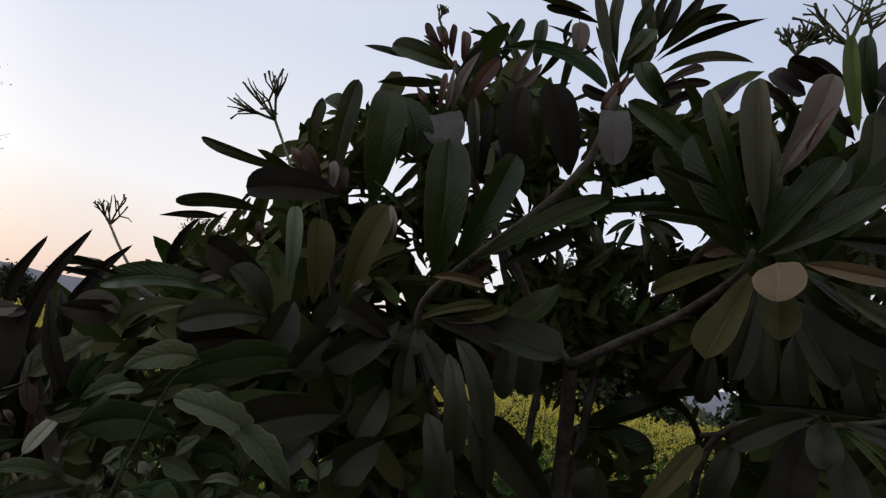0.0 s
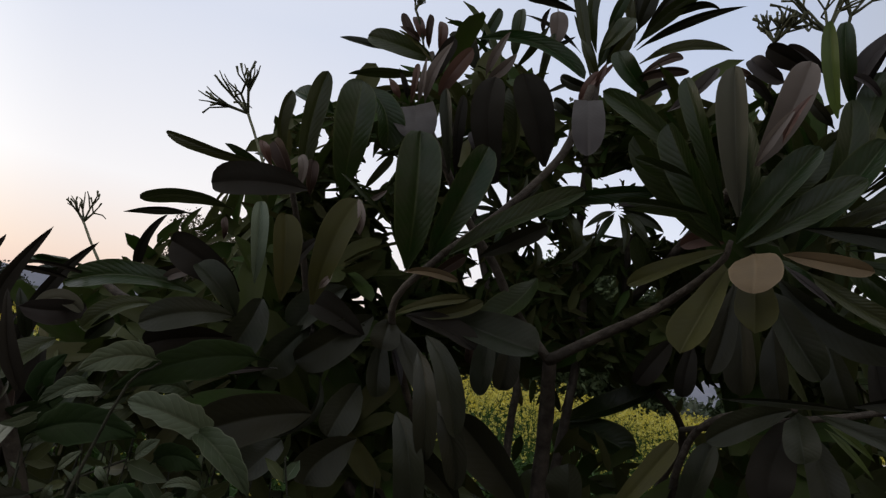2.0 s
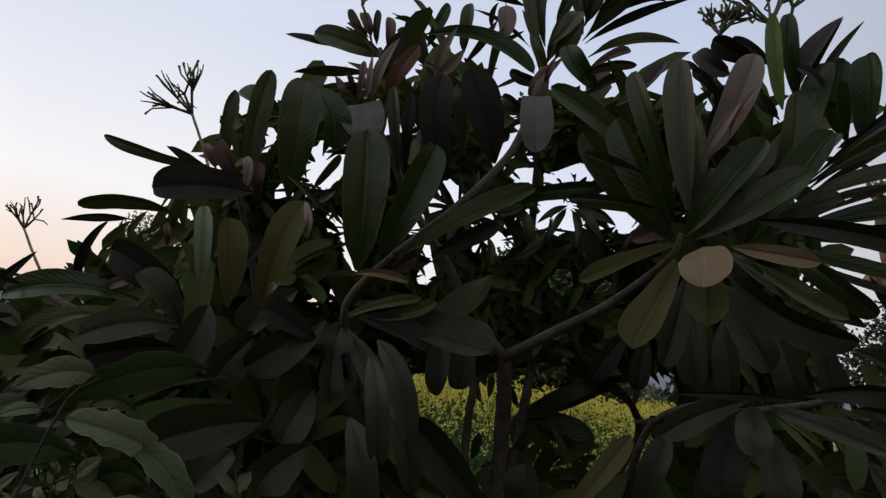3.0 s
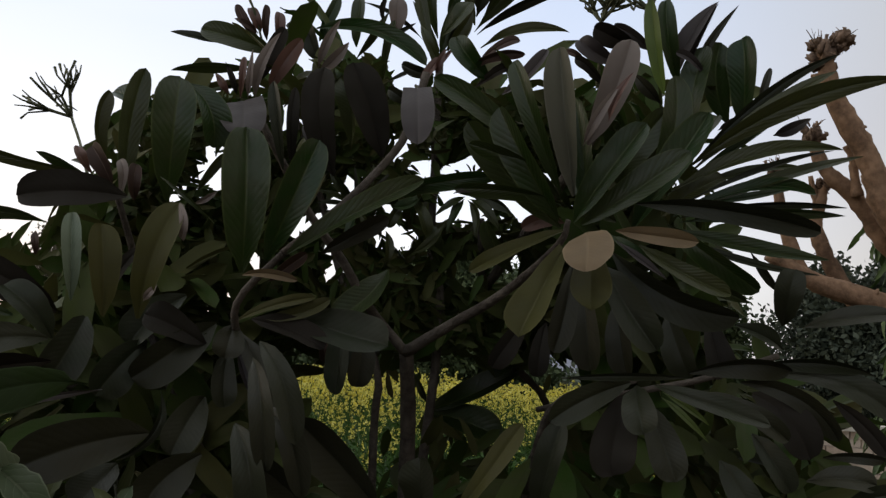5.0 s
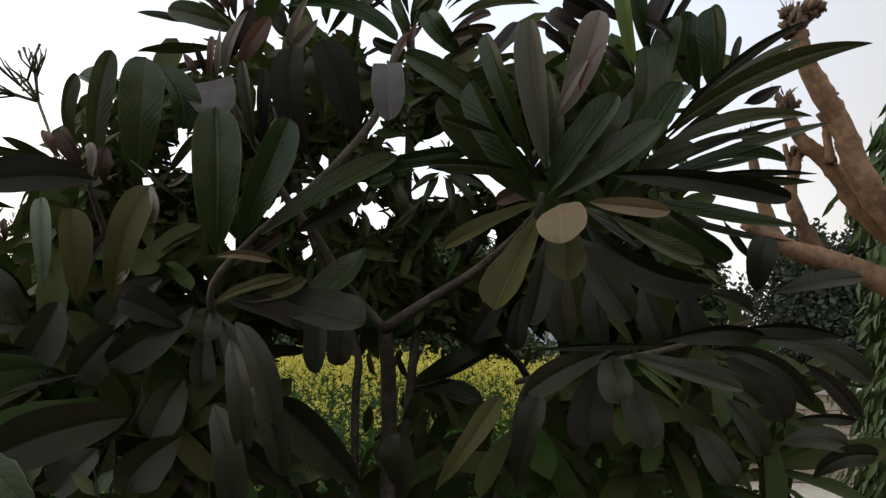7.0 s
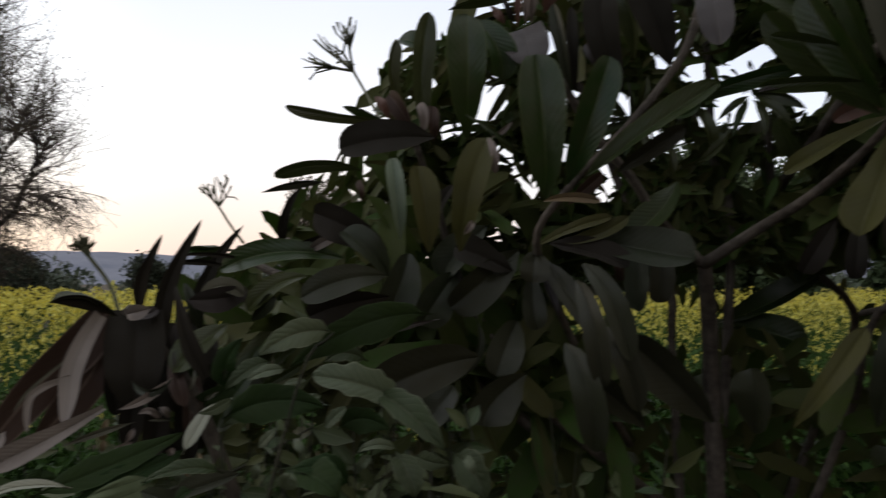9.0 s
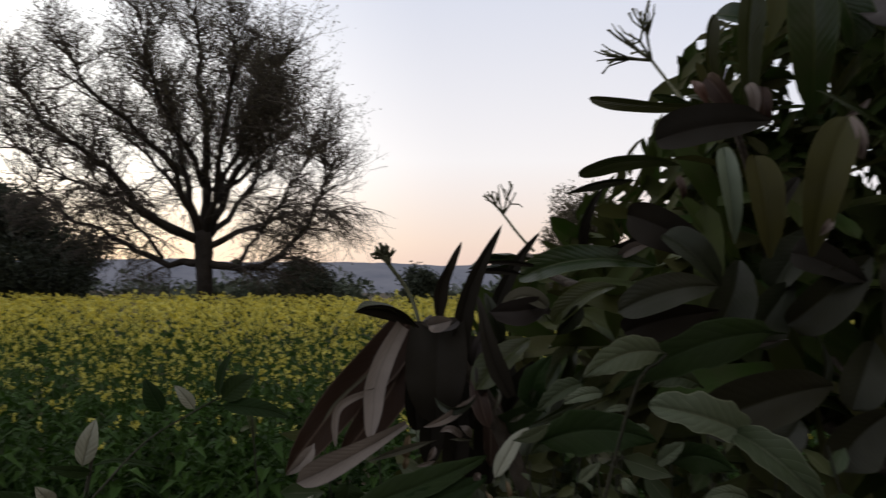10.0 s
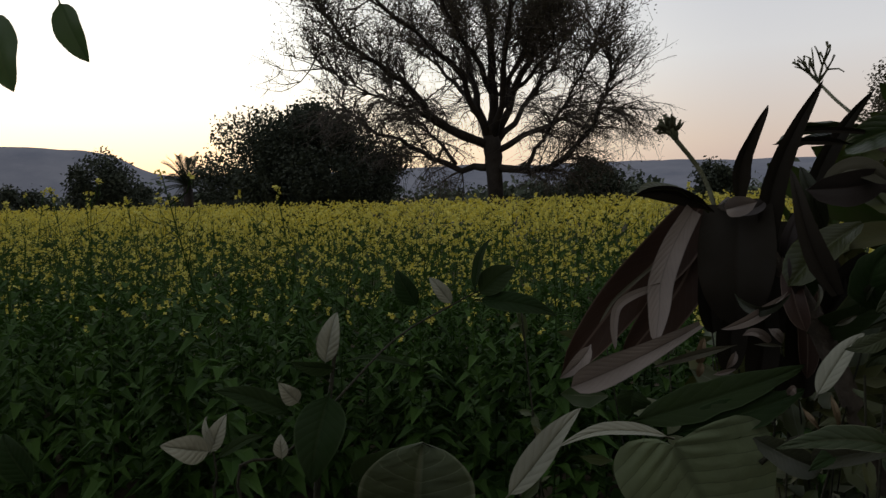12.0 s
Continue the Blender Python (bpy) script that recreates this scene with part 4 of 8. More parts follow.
leaf("fr", (-0.541, 0.998, 1.510), (-0.588, 0.934, 1.535), 0.047, 70, 0.1)
leaf("dk", (-0.523, 1.027, 1.523), (-0.487, 1.038, 1.621), 0.027, 30, -0.08)
leaf("dk", (-0.497, 1.040, 1.465), (-0.435, 1.059, 1.644), 0.035, 20, -0.06)
leaf("dk", (-0.519, 1.161, 1.456), (-0.470, 1.250, 1.654), 0.036, 25, -0.07)
leaf("dk", (-0.398, 0.996, 1.430), (-0.429, 0.978, 1.555), 0.031, 15, 0.05)
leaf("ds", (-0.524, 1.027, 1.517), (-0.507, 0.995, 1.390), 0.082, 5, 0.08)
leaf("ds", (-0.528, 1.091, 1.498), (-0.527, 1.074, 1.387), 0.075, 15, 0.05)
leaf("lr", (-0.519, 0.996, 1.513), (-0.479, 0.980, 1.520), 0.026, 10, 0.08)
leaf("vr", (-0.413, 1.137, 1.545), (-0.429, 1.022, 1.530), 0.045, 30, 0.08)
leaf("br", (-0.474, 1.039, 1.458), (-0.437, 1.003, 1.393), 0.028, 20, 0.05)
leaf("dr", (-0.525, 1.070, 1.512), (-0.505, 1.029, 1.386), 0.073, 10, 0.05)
leaf("fr", (-0.407, 1.065, 1.497), (-0.449, 0.996, 1.439), 0.055, 30, 0.06)
leaf("fr", (-0.508, 1.290, 1.602), (-0.596, 1.232, 1.603), 0.048, 80, 0.03)
leaf("fr", (-0.512, 1.310, 1.610), (-0.588, 1.256, 1.615), 0.039, 82, 0.02)
leaf("fr", (-0.503, 1.309, 1.592), (-0.585, 1.258, 1.595), 0.038, 75, 0.04)
leaf("fr", (-0.554, 1.353, 1.599), (-0.616, 1.313, 1.611), 0.030, 75, 0.04)
# dark-painted leaves fill in the shrub's shaded inside
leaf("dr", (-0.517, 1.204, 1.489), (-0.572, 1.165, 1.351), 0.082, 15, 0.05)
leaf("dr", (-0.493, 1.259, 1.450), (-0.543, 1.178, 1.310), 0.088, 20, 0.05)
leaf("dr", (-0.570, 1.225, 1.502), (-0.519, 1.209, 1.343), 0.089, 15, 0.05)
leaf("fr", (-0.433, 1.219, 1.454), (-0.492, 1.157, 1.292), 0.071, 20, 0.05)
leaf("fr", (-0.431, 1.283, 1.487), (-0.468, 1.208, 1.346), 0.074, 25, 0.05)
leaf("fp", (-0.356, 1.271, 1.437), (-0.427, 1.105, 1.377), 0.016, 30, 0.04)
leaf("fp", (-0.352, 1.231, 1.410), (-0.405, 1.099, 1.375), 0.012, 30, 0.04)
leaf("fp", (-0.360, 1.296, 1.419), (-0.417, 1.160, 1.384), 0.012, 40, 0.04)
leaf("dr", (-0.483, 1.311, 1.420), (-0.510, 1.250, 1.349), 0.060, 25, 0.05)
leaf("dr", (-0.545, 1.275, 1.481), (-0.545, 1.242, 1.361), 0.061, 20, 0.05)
arched_leaf("fp", (-0.008, 1.330, 2.029), (-0.083, 1.303, 2.018), (-0.140, 1.300, 2.005), 0.029, 55)
arched_leaf("fr", (-0.081, 1.170, 1.769), (-0.074, 1.143, 1.862), (-0.075, 1.140, 1.941), 0.076, -8)
arched_leaf("fr", (-0.085, 1.220, 1.957), (-0.046, 1.208, 1.917), (-0.038, 1.220, 1.863), 0.058, 25)
arched_leaf("fr", (-0.163, 1.240, 1.784), (-0.163, 1.218, 1.881), (-0.152, 1.220, 1.977), 0.048, -20)
arched_leaf("fr", (-0.153, 1.300, 1.934), (-0.185, 1.288, 1.948), (-0.225, 1.300, 1.962), 0.047, -30)
arched_leaf("fr", (-0.215, 1.280, 1.837), (-0.226, 1.263, 1.898), (-0.218, 1.270, 1.952), 0.036, -40)
arched_leaf("yr", (-0.218, 1.240, 1.814), (-0.226, 1.218, 1.831), (-0.235, 1.220, 1.849), 0.022, -30)
arched_leaf("br", (-0.189, 1.250, 1.801), (-0.202, 1.233, 1.830), (-0.223, 1.240, 1.856), 0.040, 25)
arched_leaf("lr", (-0.154, 1.190, 1.774), (-0.147, 1.173, 1.803), (-0.157, 1.180, 1.825), 0.020, 10)
arched_leaf("br", (-0.143, 1.220, 1.775), (-0.143, 1.208, 1.799), (-0.147, 1.220, 1.829), 0.026, -20)
arched_leaf("fp", (-0.226, 1.250, 1.810), (-0.259, 1.223, 1.825), (-0.294, 1.220, 1.836), 0.026, 55)
arched_leaf("fp", (-0.226, 1.260, 1.821), (-0.235, 1.243, 1.830), (-0.255, 1.250, 1.834), 0.015, -50)
arched_leaf("dr", (-0.116, 1.110, 1.760), (-0.180, 1.088, 1.758), (-0.249, 1.090, 1.746), 0.069, -15)
arched_leaf("sv", (-0.149, 1.060, 1.614), (-0.149, 1.043, 1.670), (-0.158, 1.050, 1.723), 0.030, -10)
arched_leaf("or", (-0.115, 1.080, 1.598), (-0.116, 1.063, 1.660), (-0.129, 1.070, 1.715), 0.052, -15)
arched_leaf("or", (-0.071, 1.080, 1.599), (-0.054, 1.058, 1.678), (-0.031, 1.060, 1.748), 0.061, 18)
arched_leaf("ls", (-0.021, 1.050, 1.701), (-0.017, 1.038, 1.720), (-0.028, 1.050, 1.745), 0.012, 10)
arched_leaf("lp", (-0.061, 1.060, 1.620), (-0.051, 1.048, 1.630), (-0.046, 1.060, 1.642), 0.010, -10)
arched_leaf("fp", (0.010, 1.080, 1.728), (-0.021, 1.063, 1.754), (-0.063, 1.070, 1.782), 0.008, 30)
arched_leaf("lp", (-0.052, 1.200, 1.773), (-0.032, 1.188, 1.780), (-0.020, 1.200, 1.795), 0.009, -20)
arched_leaf("fr", (-0.081, 1.320, 1.818), (-0.059, 1.298, 1.844), (-0.040, 1.300, 1.875), 0.021, -30)
arched_leaf("fr", (0.034, 1.170, 1.677), (0.034, 1.148, 1.775), (0.022, 1.150, 1.880), 0.086, -8)
arched_leaf("br", (-0.218, 1.100, 1.671), (-0.215, 1.088, 1.686), (-0.224, 1.100, 1.701), 0.013, 10)
arched_leaf("nr", (-0.165, 1.060, 1.566), (-0.186, 1.038, 1.601), (-0.224, 1.040, 1.626), 0.050, -20)
arched_leaf("fr", (-0.073, 1.780, 2.235), (-0.150, 1.748, 2.245), (-0.229, 1.740, 2.258), 0.070, -20)
arched_leaf("np", (-0.180, 1.760, 2.237), (-0.236, 1.738, 2.237), (-0.294, 1.740, 2.246), 0.025, -40)
arched_leaf("br", (-0.109, 1.760, 2.259), (-0.136, 1.743, 2.283), (-0.160, 1.750, 2.326), 0.030, -20)
arched_leaf("bp", (-0.110, 1.760, 2.267), (-0.132, 1.743, 2.278), (-0.163, 1.750, 2.293), 0.018, -20)
arched_leaf("yr", (-0.106, 1.770, 2.276), (-0.117, 1.753, 2.296), (-0.132, 1.760, 2.325), 0.033, -20)
arched_leaf("br", (-0.091, 1.770, 2.257), (-0.096, 1.753, 2.291), (-0.097, 1.760, 2.335), 0.025, -25)
arched_leaf("yr", (-0.063, 1.770, 2.249), (-0.063, 1.753, 2.281), (-0.069, 1.760, 2.321), 0.033, -20)
arched_leaf("fp", (-0.013, 1.770, 2.319), (-0.033, 1.753, 2.321), (-0.059, 1.760, 2.320), 0.016, 30)
arched_leaf("nr", (0.036, 1.700, 2.191), (0.014, 1.688, 2.237), (-0.014, 1.700, 2.300), 0.056, 15)
arched_leaf("nr", (0.030, 1.720, 2.228), (-0.001, 1.698, 2.246), (-0.038, 1.700, 2.270), 0.032, -20)
arched_leaf("lp", (0.086, 1.350, 2.050), (0.098, 1.328, 2.084), (0.118, 1.330, 2.129), 0.017, -10)
arched_leaf("lp", (0.086, 1.360, 2.046), (0.113, 1.338, 2.063), (0.134, 1.340, 2.095), 0.022, -15)
arched_leaf("fr", (0.023, 1.780, 2.270), (0.040, 1.768, 2.319), (0.057, 1.780, 2.378), 0.037, -20)
arched_leaf("fr", (0.022, 1.720, 2.274), (0.155, 1.678, 2.262), (0.266, 1.660, 2.189), 0.053, 30)
arched_leaf("fr", (0.106, 1.780, 2.264), (0.106, 1.768, 2.318), (0.105, 1.780, 2.385), 0.043, 20)
arched_leaf("fp", (0.110, 1.740, 2.217), (0.146, 1.718, 2.273), (0.175, 1.720, 2.326), 0.022, -35)
arched_leaf("lo", (0.186, 1.760, 2.388), (0.194, 1.738, 2.332), (0.193, 1.740, 2.287), 0.046, 10)
arched_leaf("fr", (0.174, 1.740, 2.176), (0.179, 1.718, 2.235), (0.189, 1.720, 2.309), 0.027, 20)
arched_leaf("fp", (0.300, 1.700, 2.200), (0.270, 1.678, 2.242), (0.247, 1.680, 2.286), 0.028, -30)
arched_leaf("fp", (0.295, 1.740, 2.251), (0.260, 1.728, 2.307), (0.225, 1.740, 2.366), 0.024, 30)
arched_leaf("fp", (0.293, 1.730, 2.242), (0.306, 1.718, 2.300), (0.321, 1.730, 2.377), 0.034, -25)
arched_leaf("nr", (0.309, 1.720, 2.249), (0.331, 1.698, 2.294), (0.352, 1.700, 2.358), 0.037, 20)
arched_leaf("nr", (0.283, 1.660, 2.171), (0.250, 1.643, 2.167), (0.215, 1.650, 2.184), 0.037, 20)
arched_leaf("np", (0.238, 1.660, 2.177), (0.216, 1.648, 2.158), (0.187, 1.660, 2.146), 0.014, -40)
arched_leaf("yr", (0.261, 1.580, 2.105), (0.269, 1.563, 2.131), (0.292, 1.570, 2.174), 0.027, 20)
arched_leaf("yp", (0.286, 1.570, 2.138), (0.292, 1.558, 2.160), (0.302, 1.570, 2.193), 0.016, -15)
arched_leaf("yp", (0.279, 1.580, 2.146), (0.297, 1.563, 2.164), (0.320, 1.570, 2.199), 0.013, 15)
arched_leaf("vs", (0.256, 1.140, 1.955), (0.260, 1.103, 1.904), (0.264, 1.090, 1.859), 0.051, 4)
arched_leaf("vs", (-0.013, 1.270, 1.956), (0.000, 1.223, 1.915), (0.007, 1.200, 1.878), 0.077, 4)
arched_leaf("yr", (-0.026, 1.300, 1.969), (-0.021, 1.278, 1.997), (-0.022, 1.280, 2.031), 0.016, 15)
arched_leaf("lp", (-0.012, 1.290, 1.967), (-0.007, 1.268, 1.995), (-0.008, 1.270, 2.041), 0.012, 15)
arched_leaf("dp", (-0.034, 1.310, 1.976), (-0.040, 1.293, 1.996), (-0.056, 1.300, 2.027), 0.012, -20)
arched_leaf("yp", (-0.048, 1.310, 1.976), (-0.056, 1.298, 1.990), (-0.073, 1.310, 2.010), 0.015, 20)
arched_leaf("lp", (-0.004, 1.310, 1.974), (0.005, 1.288, 2.022), (0.029, 1.290, 2.081), 0.021, 12)
arched_leaf("yr", (0.014, 1.330, 1.998), (0.033, 1.308, 2.032), (0.061, 1.310, 2.081), 0.037, -15)
arched_leaf("dr", (-0.021, 1.420, 2.044), (-0.006, 1.398, 2.081), (0.015, 1.400, 2.135), 0.038, -20)
arched_leaf("nr", (0.064, 1.240, 1.844), (0.052, 1.218, 1.909), (0.039, 1.220, 1.974), 0.027, 20)
arched_leaf("dr", (0.065, 1.320, 1.863), (0.061, 1.298, 1.925), (0.060, 1.300, 1.995), 0.027, -25)
arched_leaf("dr", (0.139, 1.260, 1.845), (0.113, 1.228, 1.923), (0.113, 1.220, 2.003), 0.070, 12)
arched_leaf("fr", (0.157, 1.300, 1.907), (0.153, 1.273, 1.963), (0.133, 1.270, 2.007), 0.047, 30)
arched_leaf("dr", (0.209, 1.270, 1.884), (0.185, 1.243, 1.951), (0.154, 1.240, 2.022), 0.077, -12)
arched_leaf("nr", (0.244, 1.300, 1.981), (0.228, 1.283, 1.989), (0.208, 1.290, 2.002), 0.028, 20)
arched_leaf("vr", (0.104, 1.300, 1.890), (0.097, 1.283, 1.907), (0.083, 1.290, 1.931), 0.023, 15)
arched_leaf("op", (0.103, 1.180, 1.762), (0.120, 1.168, 1.793), (0.136, 1.180, 1.829), 0.017, 15)
arched_leaf("fr", (0.063, 1.180, 1.698), (0.098, 1.153, 1.781), (0.125, 1.150, 1.870), 0.065, -15)
arched_leaf("fr", (0.089, 1.200, 1.711), (0.173, 1.213, 1.776), (0.277, 1.250, 1.850), 0.052, 30)
arched_leaf("fr", (0.199, 1.300, 1.818), (0.286, 1.263, 1.845), (0.390, 1.250, 1.864), 0.037, -35)
arched_leaf("vp", (0.400, 1.210, 1.835), (0.353, 1.183, 1.825), (0.320, 1.180, 1.816), 0.013, -25)
arched_leaf("nr", (0.130, 1.270, 1.726), (0.181, 1.248, 1.756), (0.228, 1.250, 1.786), 0.039, -25)
arched_leaf("wr", (0.025, 1.220, 1.678), (0.067, 1.188, 1.680), (0.111, 1.180, 1.672), 0.018, -15)
arched_leaf("br", (0.056, 1.270, 1.677), (0.084, 1.253, 1.699), (0.110, 1.260, 1.722), 0.027, -20)
arched_leaf("or", (-0.001, 1.350, 1.618), (0.056, 1.323, 1.644), (0.121, 1.320, 1.662), 0.028, 30)
arched_leaf("or", (0.038, 1.350, 1.624), (0.097, 1.323, 1.635), (0.145, 1.320, 1.661), 0.034, 25)
arched_leaf("pv", (0.501, 1.210, 1.834), (0.477, 1.178, 1.941), (0.461, 1.170, 2.048), 0.059, 8)
arched_leaf("fr", (0.486, 1.230, 1.838), (0.434, 1.208, 1.951), (0.399, 1.210, 2.036), 0.045, 20)
arched_leaf("fr", (0.479, 1.200, 1.792), (0.423, 1.173, 1.867), (0.377, 1.170, 1.947), 0.068, 25)
arched_leaf("fr", (0.436, 1.250, 1.904), (0.364, 1.213, 1.952), (0.279, 1.200, 1.995), 0.052, -25)
arched_leaf("fr", (0.484, 1.220, 1.829), (0.420, 1.188, 1.866), (0.337, 1.180, 1.892), 0.042, 35)
arched_leaf("fr", (0.483, 1.210, 1.818), (0.409, 1.183, 1.825), (0.320, 1.180, 1.823), 0.034, 40)
arched_leaf("lr", (0.516, 1.200, 1.911), (0.545, 1.163, 1.984), (0.562, 1.150, 2.061), 0.062, -12)
arched_leaf("yp", (0.532, 1.140, 1.930), (0.538, 1.123, 1.962), (0.562, 1.130, 2.003), 0.015, 20)
arched_leaf("lp", (0.497, 1.140, 1.891), (0.513, 1.123, 1.931), (0.544, 1.130, 1.983), 0.016, -15)
arched_leaf("vr", (0.584, 1.350, 2.108), (0.547, 1.328, 2.112), (0.521, 1.330, 2.133), 0.045, -15)
arched_leaf("dr", (0.622, 1.350, 2.135), (0.579, 1.323, 2.138), (0.542, 1.320, 2.152), 0.050, 15)
arched_leaf("vr", (0.654, 1.370, 2.140), (0.621, 1.353, 2.157), (0.585, 1.360, 2.177), 0.031, 20)
arched_leaf("br", (0.531, 1.330, 2.094), (0.511, 1.313, 2.099), (0.495, 1.320, 2.104), 0.017, -20)
arched_leaf("dr", (0.559, 1.300, 2.041), (0.530, 1.283, 2.066), (0.507, 1.290, 2.080), 0.025, 20)
arched_leaf("gr", (0.672, 1.340, 2.053), (0.648, 1.313, 2.114), (0.634, 1.310, 2.206), 0.037, 15)
arched_leaf("fr", (0.706, 1.370, 2.078), (0.679, 1.343, 2.149), (0.669, 1.340, 2.223), 0.041, -15)
arched_leaf("np", (0.665, 1.330, 2.031), (0.632, 1.313, 2.052), (0.612, 1.320, 2.076), 0.025, 20)
arched_leaf("vp", (0.708, 1.380, 2.103), (0.717, 1.358, 2.159), (0.770, 1.360, 2.240), 0.040, 25)
arched_leaf("dp", (0.718, 1.360, 2.106), (0.727, 1.343, 2.154), (0.765, 1.350, 2.230), 0.018, 25)
arched_leaf("vr", (0.739, 1.340, 2.095), (0.711, 1.323, 2.112), (0.687, 1.330, 2.125), 0.020, -20)
arched_leaf("np", (0.739, 1.380, 2.113), (0.759, 1.363, 2.165), (0.810, 1.370, 2.241), 0.016, -20)
arched_leaf("fr", (0.814, 1.420, 2.039), (0.778, 1.388, 2.103), (0.783, 1.380, 2.172), 0.069, -15)
arched_leaf("fr", (0.832, 1.400, 2.024), (0.825, 1.373, 2.112), (0.816, 1.370, 2.179), 0.070, 12)
arched_leaf("fr", (0.736, 1.380, 1.961), (0.725, 1.353, 2.053), (0.746, 1.350, 2.150), 0.065, 20)
arched_leaf("vp", (0.781, 1.380, 2.011), (0.800, 1.368, 2.022), (0.824, 1.380, 2.037), 0.017, -20)
arched_leaf("nr", (0.852, 1.380, 2.042), (0.853, 1.363, 2.079), (0.869, 1.370, 2.129), 0.019, -30)
arched_leaf("np", (0.734, 1.380, 1.943), (0.861, 1.348, 2.075), (0.978, 1.340, 2.153), 0.024, -35)
arched_leaf("fp", (0.728, 1.360, 1.926), (0.853, 1.328, 2.040), (0.962, 1.320, 2.114), 0.034, 30)
arched_leaf("fp", (0.698, 1.300, 1.913), (0.862, 1.258, 2.025), (1.032, 1.240, 2.078), 0.041, -25)
arched_leaf("vp", (0.879, 1.380, 2.010), (0.905, 1.363, 2.020), (0.942, 1.370, 2.044), 0.024, -20)
arched_leaf("fp", (0.674, 1.310, 1.873), (0.812, 1.278, 1.942), (0.944, 1.270, 1.960), 0.036, 35)
arched_leaf("np", (0.699, 1.300, 1.859), (0.822, 1.278, 1.920), (0.934, 1.280, 1.961), 0.015, 35)
arched_leaf("fp", (0.706, 1.320, 1.849), (0.853, 1.293, 1.911), (0.988, 1.290, 1.958), 0.028, 35)
arched_leaf("fr", (0.684, 1.310, 1.836), (0.806, 1.283, 1.888), (0.906, 1.280, 1.886), 0.033, 35)
arched_leaf("np", (0.694, 1.310, 1.835), (0.830, 1.288, 1.864), (0.962, 1.290, 1.870), 0.019, -40)
arched_leaf("fp", (0.691, 1.300, 1.826), (0.832, 1.278, 1.848), (0.954, 1.280, 1.854), 0.026, -40)
arched_leaf("nr", (0.593, 1.200, 1.828), (0.725, 1.163, 1.818), (0.848, 1.150, 1.797), 0.047, -25)
arched_leaf("fp", (0.669, 1.290, 1.813), (0.800, 1.268, 1.788), (0.922, 1.270, 1.779), 0.035, 35)
arched_leaf("np", (0.669, 1.290, 1.804), (0.792, 1.268, 1.764), (0.907, 1.270, 1.754), 0.017, 35)
arched_leaf("nr", (0.827, 1.220, 1.666), (0.820, 1.188, 1.705), (0.825, 1.180, 1.746), 0.054, -12)
arched_leaf("np", (0.808, 1.300, 1.789), (0.831, 1.283, 1.746), (0.857, 1.290, 1.723), 0.018, -30)
arched_leaf("fr", (0.663, 1.270, 1.816), (0.726, 1.243, 1.763), (0.798, 1.240, 1.717), 0.055, -30)
arched_leaf("fr", (0.605, 1.220, 1.769), (0.668, 1.198, 1.729), (0.739, 1.200, 1.704), 0.044, 30)
arched_leaf("fp", (0.685, 1.250, 1.726), (0.741, 1.233, 1.711), (0.781, 1.240, 1.697), 0.023, -30)
arched_leaf("nr", (0.555, 1.170, 1.745), (0.623, 1.133, 1.685), (0.719, 1.120, 1.664), 0.065, -25)
arched_leaf("vp", (0.549, 1.140, 1.760), (0.582, 1.118, 1.730), (0.617, 1.120, 1.708), 0.013, 30)
arched_leaf("nr", (0.543, 1.170, 1.727), (0.565, 1.123, 1.667), (0.601, 1.100, 1.609), 0.064, 15)
arched_leaf("wc", (0.504, 1.117, 1.764), (0.496, 1.073, 1.733), (0.490, 1.053, 1.701), 0.073, 0)
arched_leaf("ow", (0.475, 1.130, 1.741), (0.437, 1.068, 1.673), (0.406, 1.030, 1.610), 0.071, -8)
arched_leaf("or", (0.521, 1.165, 1.748), (0.510, 1.107, 1.693), (0.504, 1.074, 1.653), 0.071, 5)
arched_leaf("nr", (0.504, 1.200, 1.735), (0.489, 1.168, 1.657), (0.474, 1.160, 1.598), 0.047, 15)
arched_leaf("or", (0.503, 1.240, 1.789), (0.424, 1.203, 1.747), (0.351, 1.190, 1.706), 0.039, -35)
arched_leaf("yr", (0.503, 1.290, 1.807), (0.466, 1.273, 1.807), (0.436, 1.280, 1.791), 0.033, 15)
arched_leaf("wr", (0.554, 1.160, 1.777), (0.596, 1.103, 1.764), (0.642, 1.070, 1.754), 0.033, -15)
arched_leaf("fr", (0.547, 1.160, 1.770), (0.567, 1.138, 1.751), (0.593, 1.140, 1.736), 0.022, 25)
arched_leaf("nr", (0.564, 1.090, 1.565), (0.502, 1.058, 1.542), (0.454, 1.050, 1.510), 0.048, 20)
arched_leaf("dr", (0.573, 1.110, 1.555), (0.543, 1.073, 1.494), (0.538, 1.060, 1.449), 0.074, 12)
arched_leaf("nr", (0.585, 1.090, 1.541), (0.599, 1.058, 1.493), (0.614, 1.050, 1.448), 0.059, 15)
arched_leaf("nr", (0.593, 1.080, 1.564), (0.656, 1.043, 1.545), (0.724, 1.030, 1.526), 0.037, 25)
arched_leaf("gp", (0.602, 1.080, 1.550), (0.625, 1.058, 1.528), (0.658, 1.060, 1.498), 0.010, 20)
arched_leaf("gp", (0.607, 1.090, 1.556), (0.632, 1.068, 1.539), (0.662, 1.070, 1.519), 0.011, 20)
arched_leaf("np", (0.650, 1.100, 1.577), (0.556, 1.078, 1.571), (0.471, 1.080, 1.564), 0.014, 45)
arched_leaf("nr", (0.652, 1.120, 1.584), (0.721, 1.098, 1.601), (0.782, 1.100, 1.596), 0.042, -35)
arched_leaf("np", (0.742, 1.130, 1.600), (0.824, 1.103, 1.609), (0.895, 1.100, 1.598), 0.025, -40)
